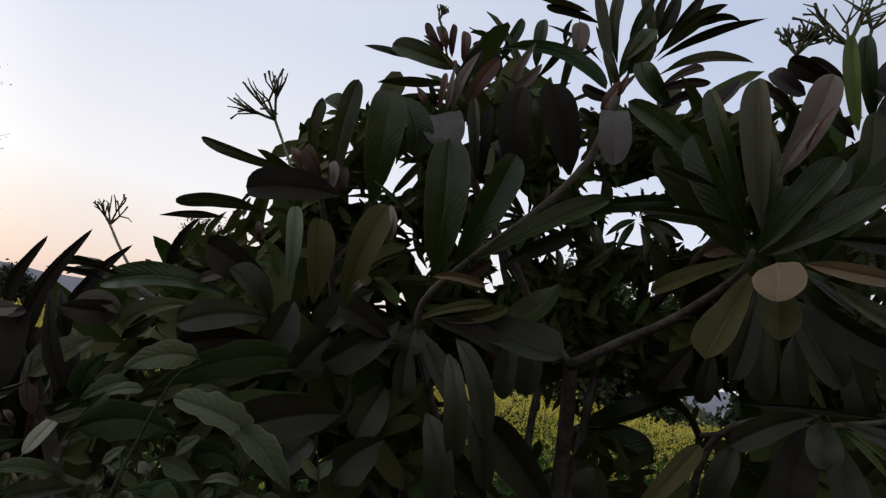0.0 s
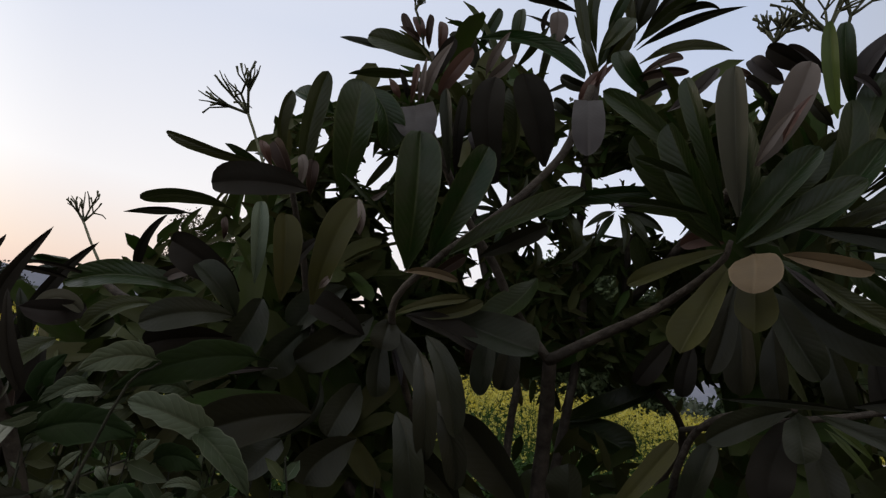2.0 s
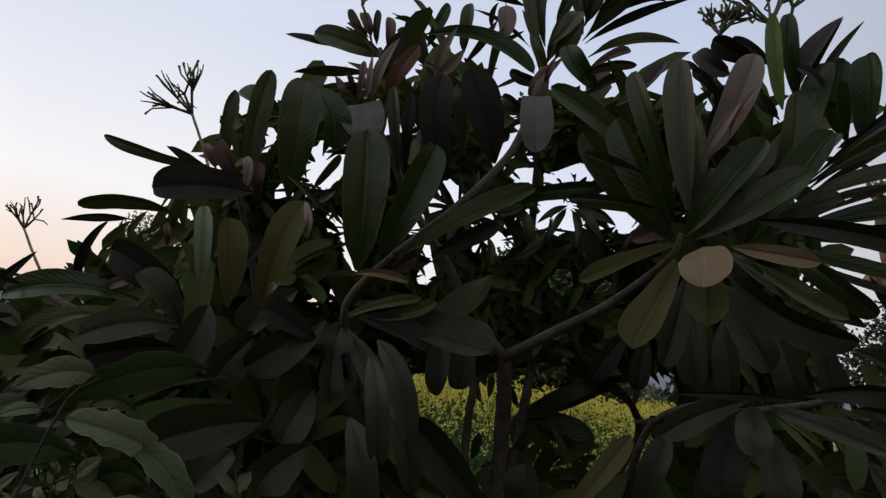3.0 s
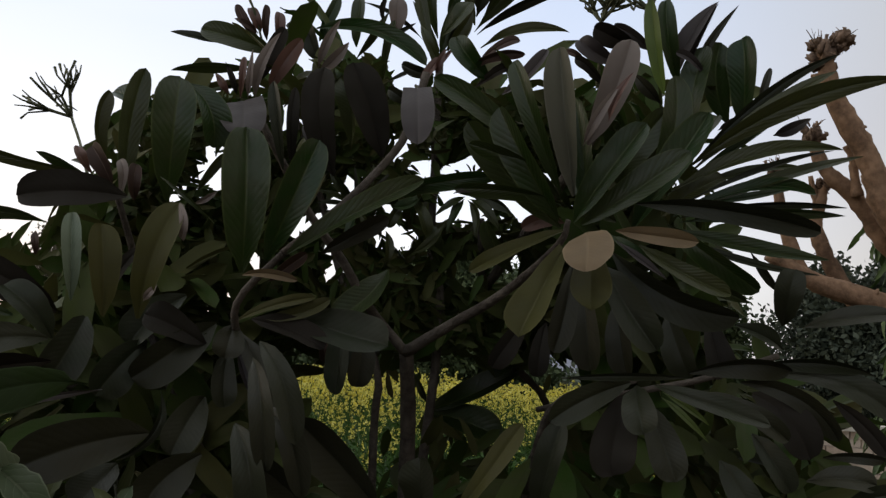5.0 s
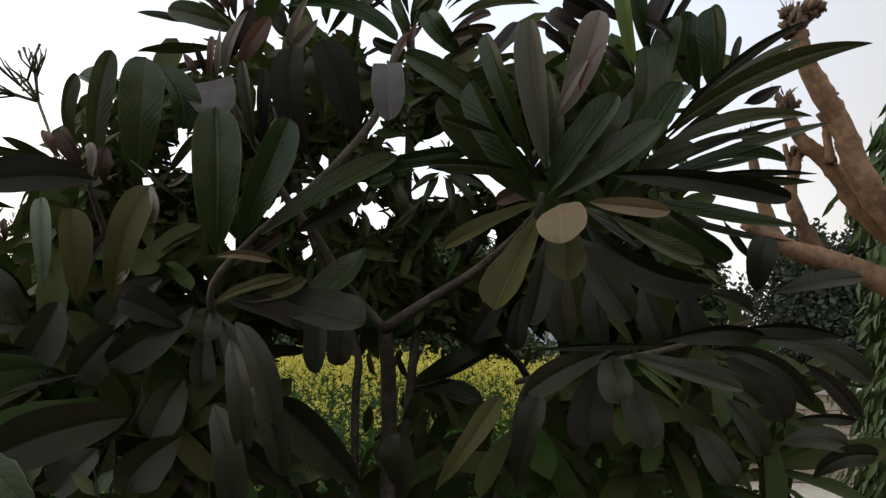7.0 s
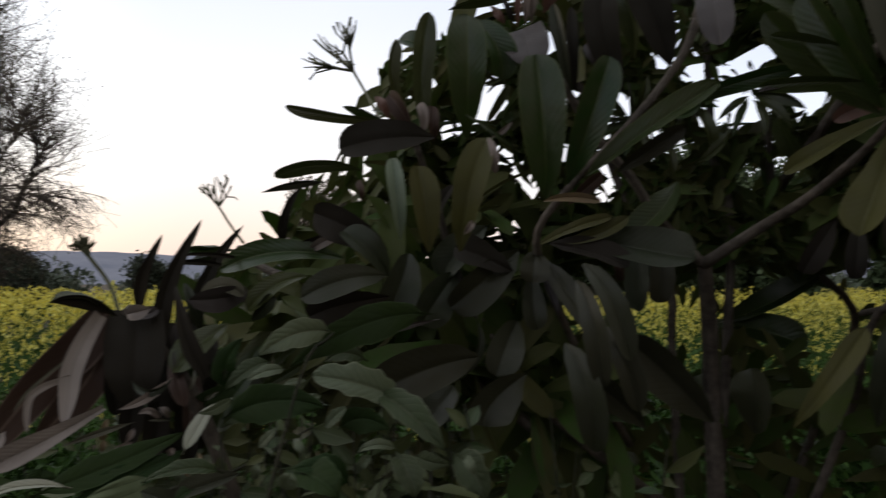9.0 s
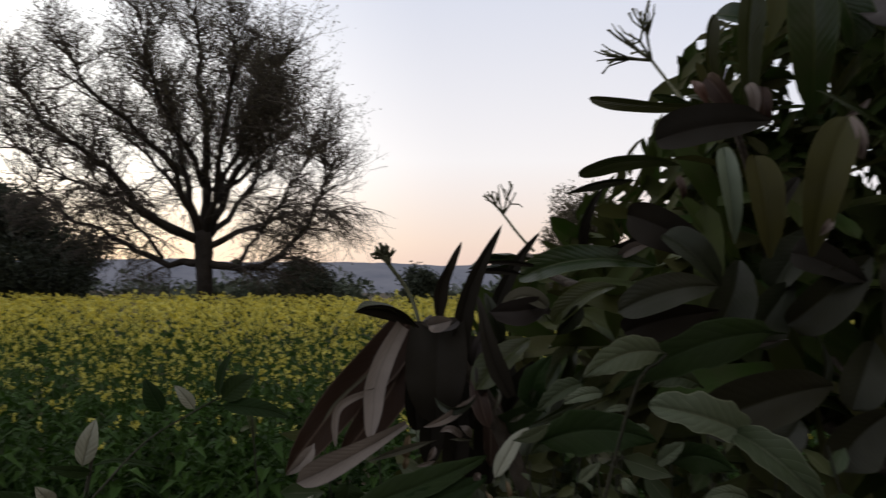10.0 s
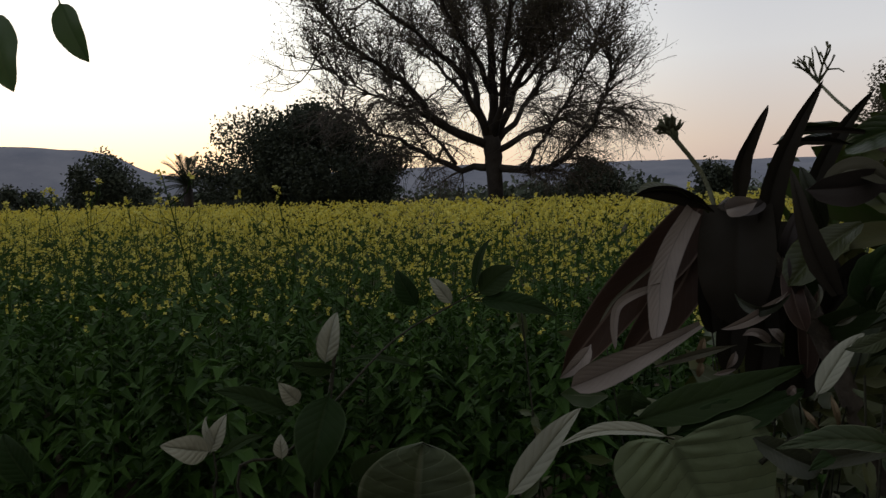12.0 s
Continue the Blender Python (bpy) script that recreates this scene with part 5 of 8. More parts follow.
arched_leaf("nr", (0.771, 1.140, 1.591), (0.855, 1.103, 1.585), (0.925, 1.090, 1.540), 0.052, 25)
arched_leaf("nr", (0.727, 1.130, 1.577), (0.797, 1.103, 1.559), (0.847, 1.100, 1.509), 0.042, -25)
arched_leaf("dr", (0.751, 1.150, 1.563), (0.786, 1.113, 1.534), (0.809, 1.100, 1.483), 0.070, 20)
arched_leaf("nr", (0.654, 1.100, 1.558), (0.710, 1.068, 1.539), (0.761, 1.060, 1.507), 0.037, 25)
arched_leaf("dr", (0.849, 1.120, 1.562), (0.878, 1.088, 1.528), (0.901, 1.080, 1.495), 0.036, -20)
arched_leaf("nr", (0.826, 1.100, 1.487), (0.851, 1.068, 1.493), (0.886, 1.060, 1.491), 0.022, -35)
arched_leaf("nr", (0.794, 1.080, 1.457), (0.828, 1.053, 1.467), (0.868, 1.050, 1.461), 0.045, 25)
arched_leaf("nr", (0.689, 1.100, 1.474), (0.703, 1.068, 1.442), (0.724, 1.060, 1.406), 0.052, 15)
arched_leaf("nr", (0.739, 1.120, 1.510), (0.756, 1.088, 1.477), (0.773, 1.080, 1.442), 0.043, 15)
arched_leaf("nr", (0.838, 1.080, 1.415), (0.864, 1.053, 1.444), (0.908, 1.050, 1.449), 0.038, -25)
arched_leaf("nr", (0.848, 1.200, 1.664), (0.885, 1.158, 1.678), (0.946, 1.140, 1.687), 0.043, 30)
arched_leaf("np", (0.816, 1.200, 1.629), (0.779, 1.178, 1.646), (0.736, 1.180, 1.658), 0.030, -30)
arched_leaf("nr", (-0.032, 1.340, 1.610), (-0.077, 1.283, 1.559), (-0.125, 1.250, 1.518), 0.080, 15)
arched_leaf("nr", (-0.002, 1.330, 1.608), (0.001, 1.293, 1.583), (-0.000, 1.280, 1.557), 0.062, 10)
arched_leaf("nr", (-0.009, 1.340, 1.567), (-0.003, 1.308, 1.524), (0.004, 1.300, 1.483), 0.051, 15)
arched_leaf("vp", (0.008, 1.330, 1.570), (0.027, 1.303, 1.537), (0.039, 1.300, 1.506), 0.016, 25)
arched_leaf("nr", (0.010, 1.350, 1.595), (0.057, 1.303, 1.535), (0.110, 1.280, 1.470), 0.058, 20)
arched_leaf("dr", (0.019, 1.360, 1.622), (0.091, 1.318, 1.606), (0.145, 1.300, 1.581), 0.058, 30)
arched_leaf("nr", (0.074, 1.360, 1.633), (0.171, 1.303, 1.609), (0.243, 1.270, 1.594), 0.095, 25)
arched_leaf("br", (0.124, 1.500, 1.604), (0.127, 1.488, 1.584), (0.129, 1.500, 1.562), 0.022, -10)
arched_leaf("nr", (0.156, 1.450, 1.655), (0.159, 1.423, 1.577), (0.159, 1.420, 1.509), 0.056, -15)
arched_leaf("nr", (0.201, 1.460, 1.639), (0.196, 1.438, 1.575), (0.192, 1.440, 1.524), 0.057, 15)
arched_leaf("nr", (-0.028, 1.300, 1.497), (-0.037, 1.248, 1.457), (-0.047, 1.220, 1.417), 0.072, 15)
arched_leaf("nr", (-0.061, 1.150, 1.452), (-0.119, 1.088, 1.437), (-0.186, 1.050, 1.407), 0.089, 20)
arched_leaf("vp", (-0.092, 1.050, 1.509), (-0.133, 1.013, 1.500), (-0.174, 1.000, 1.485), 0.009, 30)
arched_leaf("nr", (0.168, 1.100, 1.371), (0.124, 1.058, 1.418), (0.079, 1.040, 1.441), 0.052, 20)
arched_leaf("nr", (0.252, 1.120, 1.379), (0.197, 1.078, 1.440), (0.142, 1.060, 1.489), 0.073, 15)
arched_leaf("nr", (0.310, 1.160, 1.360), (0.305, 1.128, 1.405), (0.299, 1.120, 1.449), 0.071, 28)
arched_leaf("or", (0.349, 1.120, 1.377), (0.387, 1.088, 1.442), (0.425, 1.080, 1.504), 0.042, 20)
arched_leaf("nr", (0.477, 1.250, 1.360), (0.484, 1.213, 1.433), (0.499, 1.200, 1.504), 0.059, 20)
arched_leaf("fr", (0.327, 1.870, 1.474), (0.419, 1.823, 1.513), (0.515, 1.800, 1.575), 0.078, 30)
arched_leaf("fr", (0.334, 1.850, 1.468), (0.409, 1.803, 1.459), (0.487, 1.780, 1.431), 0.094, 25)
arched_leaf("fp", (0.323, 1.800, 1.494), (0.310, 1.783, 1.520), (0.296, 1.790, 1.550), 0.018, 25)
arched_leaf("fp", (0.323, 1.800, 1.494), (0.334, 1.783, 1.521), (0.350, 1.790, 1.553), 0.014, -25)
arched_leaf("nr", (0.568, 1.080, 1.561), (0.563, 1.043, 1.532), (0.566, 1.030, 1.504), 0.055, 5)
arched_leaf("np", (-0.094, 1.300, 1.502), (-0.084, 1.263, 1.444), (-0.130, 1.250, 1.401), 0.019, 45)
arched_leaf("dr", (-0.128, 1.120, 1.599), (-0.112, 1.098, 1.649), (-0.086, 1.100, 1.691), 0.025, 30)
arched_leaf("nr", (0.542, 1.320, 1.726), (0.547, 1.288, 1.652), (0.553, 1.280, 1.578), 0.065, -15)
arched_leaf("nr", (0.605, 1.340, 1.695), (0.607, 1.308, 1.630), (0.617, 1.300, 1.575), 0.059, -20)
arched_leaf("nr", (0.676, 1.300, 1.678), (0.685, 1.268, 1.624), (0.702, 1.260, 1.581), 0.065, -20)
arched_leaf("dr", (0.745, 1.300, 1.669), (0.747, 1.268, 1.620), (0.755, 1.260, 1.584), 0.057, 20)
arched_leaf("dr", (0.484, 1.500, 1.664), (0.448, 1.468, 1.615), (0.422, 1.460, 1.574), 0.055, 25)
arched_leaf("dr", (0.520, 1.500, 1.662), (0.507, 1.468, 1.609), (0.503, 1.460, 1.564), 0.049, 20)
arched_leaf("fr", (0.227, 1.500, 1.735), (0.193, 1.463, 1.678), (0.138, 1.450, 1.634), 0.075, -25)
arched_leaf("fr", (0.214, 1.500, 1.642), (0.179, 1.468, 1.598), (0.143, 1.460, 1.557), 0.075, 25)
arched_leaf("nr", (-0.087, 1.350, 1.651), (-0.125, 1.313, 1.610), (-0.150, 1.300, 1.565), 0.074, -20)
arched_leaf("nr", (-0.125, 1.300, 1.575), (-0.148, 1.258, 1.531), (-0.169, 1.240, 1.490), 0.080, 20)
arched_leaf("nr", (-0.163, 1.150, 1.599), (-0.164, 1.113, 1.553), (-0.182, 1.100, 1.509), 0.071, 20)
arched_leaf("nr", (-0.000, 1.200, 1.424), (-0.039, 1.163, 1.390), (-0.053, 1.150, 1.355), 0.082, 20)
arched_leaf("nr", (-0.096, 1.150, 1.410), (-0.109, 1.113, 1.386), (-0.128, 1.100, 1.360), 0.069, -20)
arched_leaf("np", (0.147, 1.620, 1.877), (0.147, 1.598, 1.911), (0.141, 1.600, 1.949), 0.008, -20)
arched_leaf("fp", (0.149, 1.620, 1.879), (0.172, 1.598, 1.912), (0.178, 1.600, 1.954), 0.019, -25)
arched_leaf("fp", (0.145, 1.620, 1.877), (0.113, 1.598, 1.908), (0.095, 1.600, 1.937), 0.018, 25)
arched_leaf("fp", (0.144, 1.620, 1.874), (0.110, 1.598, 1.885), (0.070, 1.600, 1.892), 0.015, -30)
arched_leaf("np", (0.144, 1.620, 1.872), (0.107, 1.598, 1.869), (0.070, 1.600, 1.867), 0.013, -30)
arched_leaf("fp", (0.145, 1.620, 1.870), (0.112, 1.598, 1.852), (0.082, 1.600, 1.828), 0.017, -25)
arched_leaf("fp", (0.152, 1.620, 1.872), (0.186, 1.598, 1.883), (0.222, 1.600, 1.892), 0.020, -30)
arched_leaf("np", (0.153, 1.620, 1.879), (0.190, 1.598, 1.909), (0.212, 1.600, 1.941), 0.013, 25)
arched_leaf("fp", (0.154, 1.600, 1.862), (0.178, 1.573, 1.822), (0.185, 1.570, 1.789), 0.019, -25)
arched_leaf("fp", (0.149, 1.600, 1.862), (0.146, 1.573, 1.823), (0.135, 1.570, 1.793), 0.019, -25)
arched_leaf("fp", (0.366, 1.640, 1.913), (0.336, 1.618, 1.890), (0.307, 1.620, 1.865), 0.019, -30)
arched_leaf("fp", (0.364, 1.640, 1.908), (0.346, 1.608, 1.868), (0.331, 1.600, 1.827), 0.020, -25)
arched_leaf("fp", (0.371, 1.640, 1.906), (0.388, 1.608, 1.869), (0.386, 1.600, 1.825), 0.021, -25)
arched_leaf("fp", (0.374, 1.640, 1.909), (0.406, 1.608, 1.882), (0.437, 1.600, 1.839), 0.024, 30)
arched_leaf("np", (0.370, 1.640, 1.918), (0.409, 1.618, 1.923), (0.450, 1.620, 1.922), 0.015, -30)
arched_leaf("fp", (0.366, 1.640, 1.918), (0.336, 1.618, 1.938), (0.310, 1.620, 1.949), 0.018, 30)
arched_leaf("fp", (0.370, 1.640, 1.920), (0.381, 1.618, 1.948), (0.395, 1.620, 1.972), 0.017, -25)
arched_leaf("fp", (0.375, 1.640, 1.914), (0.421, 1.608, 1.901), (0.459, 1.600, 1.875), 0.027, -30)
arched_leaf("fr", (0.258, 1.600, 1.889), (0.282, 1.573, 1.855), (0.293, 1.570, 1.815), 0.033, 25)
arched_leaf("fr", (0.247, 1.600, 1.888), (0.230, 1.573, 1.855), (0.219, 1.570, 1.824), 0.027, 25)
arched_leaf("fp", (0.212, 1.620, 1.827), (0.223, 1.598, 1.790), (0.218, 1.600, 1.752), 0.019, 25)
arched_leaf("fp", (0.265, 1.620, 1.785), (0.302, 1.598, 1.807), (0.327, 1.600, 1.848), 0.022, 25)
arched_leaf("fr", (0.279, 1.600, 1.907), (0.259, 1.573, 1.875), (0.225, 1.570, 1.866), 0.032, -30)
arched_leaf("fr", (0.619, 1.350, 1.878), (0.583, 1.323, 1.898), (0.567, 1.320, 1.934), 0.059, -25)
arched_leaf("fr", (0.589, 1.300, 1.818), (0.547, 1.278, 1.839), (0.519, 1.280, 1.874), 0.045, -25)
arched_leaf("fr", (0.465, 1.600, 1.763), (0.426, 1.563, 1.799), (0.400, 1.550, 1.850), 0.049, 25)
arched_leaf("fr", (0.335, 1.660, 1.761), (0.314, 1.628, 1.801), (0.300, 1.620, 1.844), 0.042, -25)
arched_leaf("fr", (0.493, 1.260, 1.794), (0.403, 1.228, 1.862), (0.335, 1.220, 1.938), 0.064, 20)
arched_leaf("fr", (0.509, 1.240, 1.800), (0.547, 1.208, 1.868), (0.604, 1.200, 1.953), 0.068, 20)
arched_leaf("fr", (0.524, 1.250, 1.799), (0.588, 1.213, 1.846), (0.673, 1.200, 1.915), 0.067, 22)
arched_leaf("fr", (0.617, 1.300, 1.809), (0.662, 1.273, 1.892), (0.725, 1.270, 2.003), 0.072, 20)
arched_leaf("fr", (0.640, 1.320, 1.863), (0.675, 1.298, 1.961), (0.677, 1.300, 2.072), 0.065, -20)
arched_leaf("fr", (0.536, 1.260, 1.815), (0.518, 1.238, 1.907), (0.500, 1.240, 1.998), 0.054, 18)
arched_leaf("fr", (0.594, 1.330, 1.900), (0.620, 1.308, 1.945), (0.670, 1.310, 2.017), 0.061, -20)
arched_leaf("fr", (0.660, 1.360, 1.883), (0.700, 1.338, 1.959), (0.768, 1.340, 2.024), 0.072, 25)
arched_leaf("fr", (0.645, 1.380, 1.916), (0.687, 1.358, 1.954), (0.751, 1.360, 1.979), 0.068, -25)
arched_leaf("fr", (0.681, 1.360, 1.846), (0.721, 1.338, 1.883), (0.779, 1.340, 1.917), 0.059, 25)
arched_leaf("fp", (0.741, 1.400, 1.928), (0.843, 1.378, 2.002), (0.945, 1.380, 2.093), 0.022, 35)
arched_leaf("fp", (0.732, 1.400, 1.897), (0.833, 1.378, 1.940), (0.935, 1.380, 1.958), 0.022, 35)
arched_leaf("fp", (0.722, 1.400, 1.876), (0.834, 1.378, 1.895), (0.945, 1.380, 1.929), 0.019, 35)
arched_leaf("fr", (-0.237, 1.160, 1.724), (-0.298, 1.128, 1.728), (-0.362, 1.120, 1.713), 0.035, 45)
arched_leaf("np", (-0.296, 1.160, 1.708), (-0.339, 1.133, 1.702), (-0.387, 1.130, 1.691), 0.015, 40)
arched_leaf("dk", (-0.414, 1.260, 1.621), (-0.400, 1.243, 1.670), (-0.376, 1.250, 1.713), 0.026, -25)
arched_leaf("dr", (-0.181, 1.100, 1.601), (-0.225, 1.068, 1.631), (-0.274, 1.060, 1.653), 0.065, 20)
arched_leaf("nr", (-0.166, 1.050, 1.566), (-0.205, 1.003, 1.560), (-0.257, 0.980, 1.537), 0.055, -15)
arched_leaf("fr", (-0.287, 1.210, 1.595), (-0.387, 1.193, 1.603), (-0.491, 1.200, 1.579), 0.058, -25)
arched_leaf("lp", (-0.340, 1.200, 1.603), (-0.312, 1.188, 1.619), (-0.286, 1.200, 1.626), 0.018, -20)
arched_leaf("lr", (-0.423, 1.240, 1.615), (-0.405, 1.228, 1.621), (-0.399, 1.240, 1.621), 0.014, -10)
arched_leaf("lp", (-0.370, 1.220, 1.608), (-0.376, 1.208, 1.616), (-0.384, 1.220, 1.630), 0.014, 10)
arched_leaf("dr", (-0.303, 1.220, 1.641), (-0.319, 1.198, 1.622), (-0.354, 1.200, 1.611), 0.033, 25)
arched_leaf("nr", (-0.385, 1.100, 1.502), (-0.357, 1.078, 1.521), (-0.344, 1.080, 1.540), 0.029, -20)
arched_leaf("dr", (-0.171, 1.080, 1.538), (-0.232, 1.053, 1.526), (-0.275, 1.050, 1.510), 0.061, 30)
arched_leaf("fr", (-0.310, 1.120, 1.566), (-0.344, 1.088, 1.553), (-0.383, 1.080, 1.517), 0.042, -30)
arched_leaf("np", (0.373, 1.750, 2.306), (0.462, 1.693, 2.358), (0.579, 1.660, 2.394), 0.028, -40)
arched_leaf("np", (0.411, 1.750, 2.369), (0.482, 1.713, 2.410), (0.535, 1.700, 2.398), 0.024, -40)
arched_leaf("fp", (0.366, 1.750, 2.311), (0.434, 1.708, 2.393), (0.499, 1.690, 2.430), 0.042, -35)
arched_leaf("fp", (0.382, 1.740, 2.271), (0.469, 1.688, 2.297), (0.562, 1.660, 2.291), 0.035, 40)
arched_leaf("br", (0.374, 1.600, 2.189), (0.415, 1.573, 2.214), (0.448, 1.570, 2.225), 0.030, 30)
arched_leaf("br", (0.351, 1.570, 2.155), (0.400, 1.523, 2.168), (0.452, 1.500, 2.167), 0.027, -25)
arched_leaf("dr", (0.366, 1.580, 2.122), (0.406, 1.543, 2.145), (0.432, 1.530, 2.152), 0.030, 25)
arched_leaf("fr", (0.393, 1.570, 2.137), (0.350, 1.548, 2.168), (0.320, 1.550, 2.211), 0.058, -15)
arched_leaf("fr", (0.366, 1.750, 2.327), (0.343, 1.733, 2.387), (0.320, 1.740, 2.459), 0.035, -25)
arched_leaf("fp", (0.303, 1.740, 2.333), (0.322, 1.723, 2.387), (0.348, 1.730, 2.455), 0.032, -30)
arched_leaf("fr", (0.294, 1.700, 2.274), (0.326, 1.678, 2.309), (0.348, 1.680, 2.348), 0.055, 30)
arched_leaf("fp", (0.304, 1.680, 2.233), (0.333, 1.658, 2.270), (0.355, 1.660, 2.318), 0.035, -30)
arched_leaf("np", (0.369, 1.770, 2.356), (0.386, 1.753, 2.417), (0.406, 1.760, 2.490), 0.039, -25)
arched_leaf("np", (0.385, 1.780, 2.357), (0.424, 1.758, 2.424), (0.462, 1.760, 2.497), 0.037, -30)
arched_leaf("np", (0.376, 1.780, 2.369), (0.362, 1.768, 2.434), (0.390, 1.780, 2.498), 0.026, -30)
arched_leaf("fr", (0.280, 1.720, 2.218), (0.247, 1.708, 2.333), (0.216, 1.720, 2.443), 0.037, -20)
arched_leaf("fr", (0.286, 1.760, 2.293), (0.264, 1.748, 2.384), (0.273, 1.760, 2.472), 0.039, -25)
arched_leaf("fp", (0.205, 1.740, 2.397), (0.148, 1.708, 2.397), (0.075, 1.700, 2.398), 0.025, 40)
arched_leaf("nr", (0.234, 1.740, 2.373), (0.164, 1.718, 2.383), (0.108, 1.720, 2.387), 0.032, 35)
arched_leaf("dp", (0.166, 1.720, 2.302), (0.160, 1.708, 2.329), (0.172, 1.720, 2.367), 0.014, -20)
arched_leaf("np", (0.253, 1.750, 2.283), (0.187, 1.738, 2.327), (0.117, 1.750, 2.357), 0.014, -30)
arched_leaf("np", (0.167, 1.740, 2.273), (0.204, 1.728, 2.290), (0.236, 1.740, 2.316), 0.013, -30)
arched_leaf("vr", (0.392, 1.300, 2.012), (0.426, 1.278, 2.036), (0.460, 1.280, 2.089), 0.031, 25)
arched_leaf("fr", (-0.202, 1.180, 1.800), (-0.278, 1.151, 1.804), (-0.358, 1.146, 1.823), 0.028, 45)
arched_leaf("dr", (-0.035, 1.300, 1.575), (-0.082, 1.268, 1.601), (-0.120, 1.260, 1.613), 0.069, -25)
arched_leaf("dp", (-0.536, 1.000, 1.510), (-0.556, 0.953, 1.531), (-0.589, 0.930, 1.530), 0.026, 45)
arched_leaf("vp", (-0.488, 1.060, 1.455), (-0.473, 1.043, 1.482), (-0.458, 1.050, 1.527), 0.018, 20)
arched_leaf("vr", (-0.454, 1.030, 1.419), (-0.448, 1.013, 1.443), (-0.454, 1.020, 1.467), 0.023, -15)
arched_leaf("vr", (-0.435, 1.200, 1.524), (-0.457, 1.163, 1.543), (-0.484, 1.150, 1.525), 0.034, 25)
arched_leaf("np", (-0.499, 0.980, 1.425), (-0.457, 0.958, 1.413), (-0.425, 0.960, 1.433), 0.012, -30)
arched_leaf("pp", (-0.419, 1.000, 1.439), (-0.406, 0.978, 1.430), (-0.413, 0.980, 1.414), 0.005, 20)
arched_leaf("pp", (-0.402, 1.000, 1.399), (-0.381, 0.978, 1.409), (-0.371, 0.980, 1.415), 0.006, -20)
arched_leaf("np", (-0.379, 1.000, 1.419), (-0.362, 0.978, 1.436), (-0.354, 0.980, 1.449), 0.009, 20)
arched_leaf("br", (-0.415, 0.950, 1.283), (-0.388, 0.938, 1.304), (-0.370, 0.950, 1.315), 0.009, -25)
arched_leaf("nr", (-0.272, 0.850, 1.344), (-0.291, 0.813, 1.340), (-0.320, 0.800, 1.329), 0.031, -20)
arched_leaf("nr", (-0.428, 0.900, 1.303), (-0.378, 0.868, 1.304), (-0.343, 0.860, 1.303), 0.033, -20)
arched_leaf("lp", (-0.423, 0.950, 1.335), (-0.412, 0.938, 1.344), (-0.415, 0.950, 1.345), 0.009, -15)
arched_leaf("wp", (-0.408, 0.950, 1.326), (-0.393, 0.938, 1.320), (-0.390, 0.950, 1.308), 0.006, 20)
arched_leaf("wp", (-0.381, 0.950, 1.343), (-0.370, 0.938, 1.331), (-0.372, 0.950, 1.312), 0.007, 20)
curled_leaf("b", [(-0.590, 1.053, 1.514), (-0.614, 1.025, 1.467), (-0.645, 0.975, 1.410), (-0.672, 0.899, 1.324)], 0.062, 15, 25)
curled_leaf("b", [(-0.600, 1.070, 1.496), (-0.600, 1.039, 1.435), (-0.611, 0.997, 1.384), (-0.625, 0.950, 1.338)], 0.055, 10, 30)
curled_leaf("b", [(-0.543, 1.102, 1.503), (-0.538, 1.106, 1.461), (-0.531, 1.098, 1.421), (-0.523, 1.092, 1.409)], 0.030, 20, 30)
curled_leaf("b", [(-0.517, 1.128, 1.454), (-0.502, 1.128, 1.407), (-0.489, 1.112, 1.356), (-0.484, 1.101, 1.318)], 0.030, 20, 30)
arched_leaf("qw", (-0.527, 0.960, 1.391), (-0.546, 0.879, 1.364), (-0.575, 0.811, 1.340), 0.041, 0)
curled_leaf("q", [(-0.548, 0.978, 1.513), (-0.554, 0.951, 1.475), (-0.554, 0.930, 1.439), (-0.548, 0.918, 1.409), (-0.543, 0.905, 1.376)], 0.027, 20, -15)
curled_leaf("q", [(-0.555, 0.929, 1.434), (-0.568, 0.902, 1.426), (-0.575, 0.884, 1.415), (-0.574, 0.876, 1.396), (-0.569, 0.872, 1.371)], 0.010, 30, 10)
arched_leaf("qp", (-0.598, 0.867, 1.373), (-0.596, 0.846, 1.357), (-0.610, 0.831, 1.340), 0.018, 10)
curled_leaf("p", [(-0.568, 0.964, 1.466), (-0.584, 0.930, 1.440), (-0.595, 0.903, 1.418), (-0.600, 0.883, 1.394)], 0.004, 20, 20)
arched_leaf("lp", (-0.450, 0.998, 1.429), (-0.459, 0.954, 1.407), (-0.479, 0.925, 1.396), 0.013, 10)
arched_leaf("lr", (-0.504, 1.004, 1.377), (-0.488, 1.004, 1.382), (-0.480, 1.018, 1.371), 0.013, 10)
arched_leaf("lp", (-0.482, 1.017, 1.385), (-0.471, 1.017, 1.380), (-0.472, 1.028, 1.369), 0.011, 10)
arched_leaf("wr", (-0.547, 0.997, 1.370), (-0.544, 0.987, 1.358), (-0.549, 0.992, 1.341), 0.014, 5)
arched_leaf("wp", (-0.548, 0.993, 1.344), (-0.544, 0.984, 1.336), (-0.550, 0.989, 1.326), 0.009, 5)
arched_leaf("lp", (-0.525, 1.024, 1.354), (-0.522, 1.013, 1.346), (-0.531, 1.015, 1.335), 0.009, 5)
arched_leaf("lp", (-0.534, 0.994, 1.331), (-0.521, 0.997, 1.335), (-0.518, 1.014, 1.337), 0.006, 5)
arched_leaf("pp", (-0.513, 1.008, 1.365), (-0.534, 0.959, 1.357), (-0.563, 0.925, 1.345), 0.010, 10)
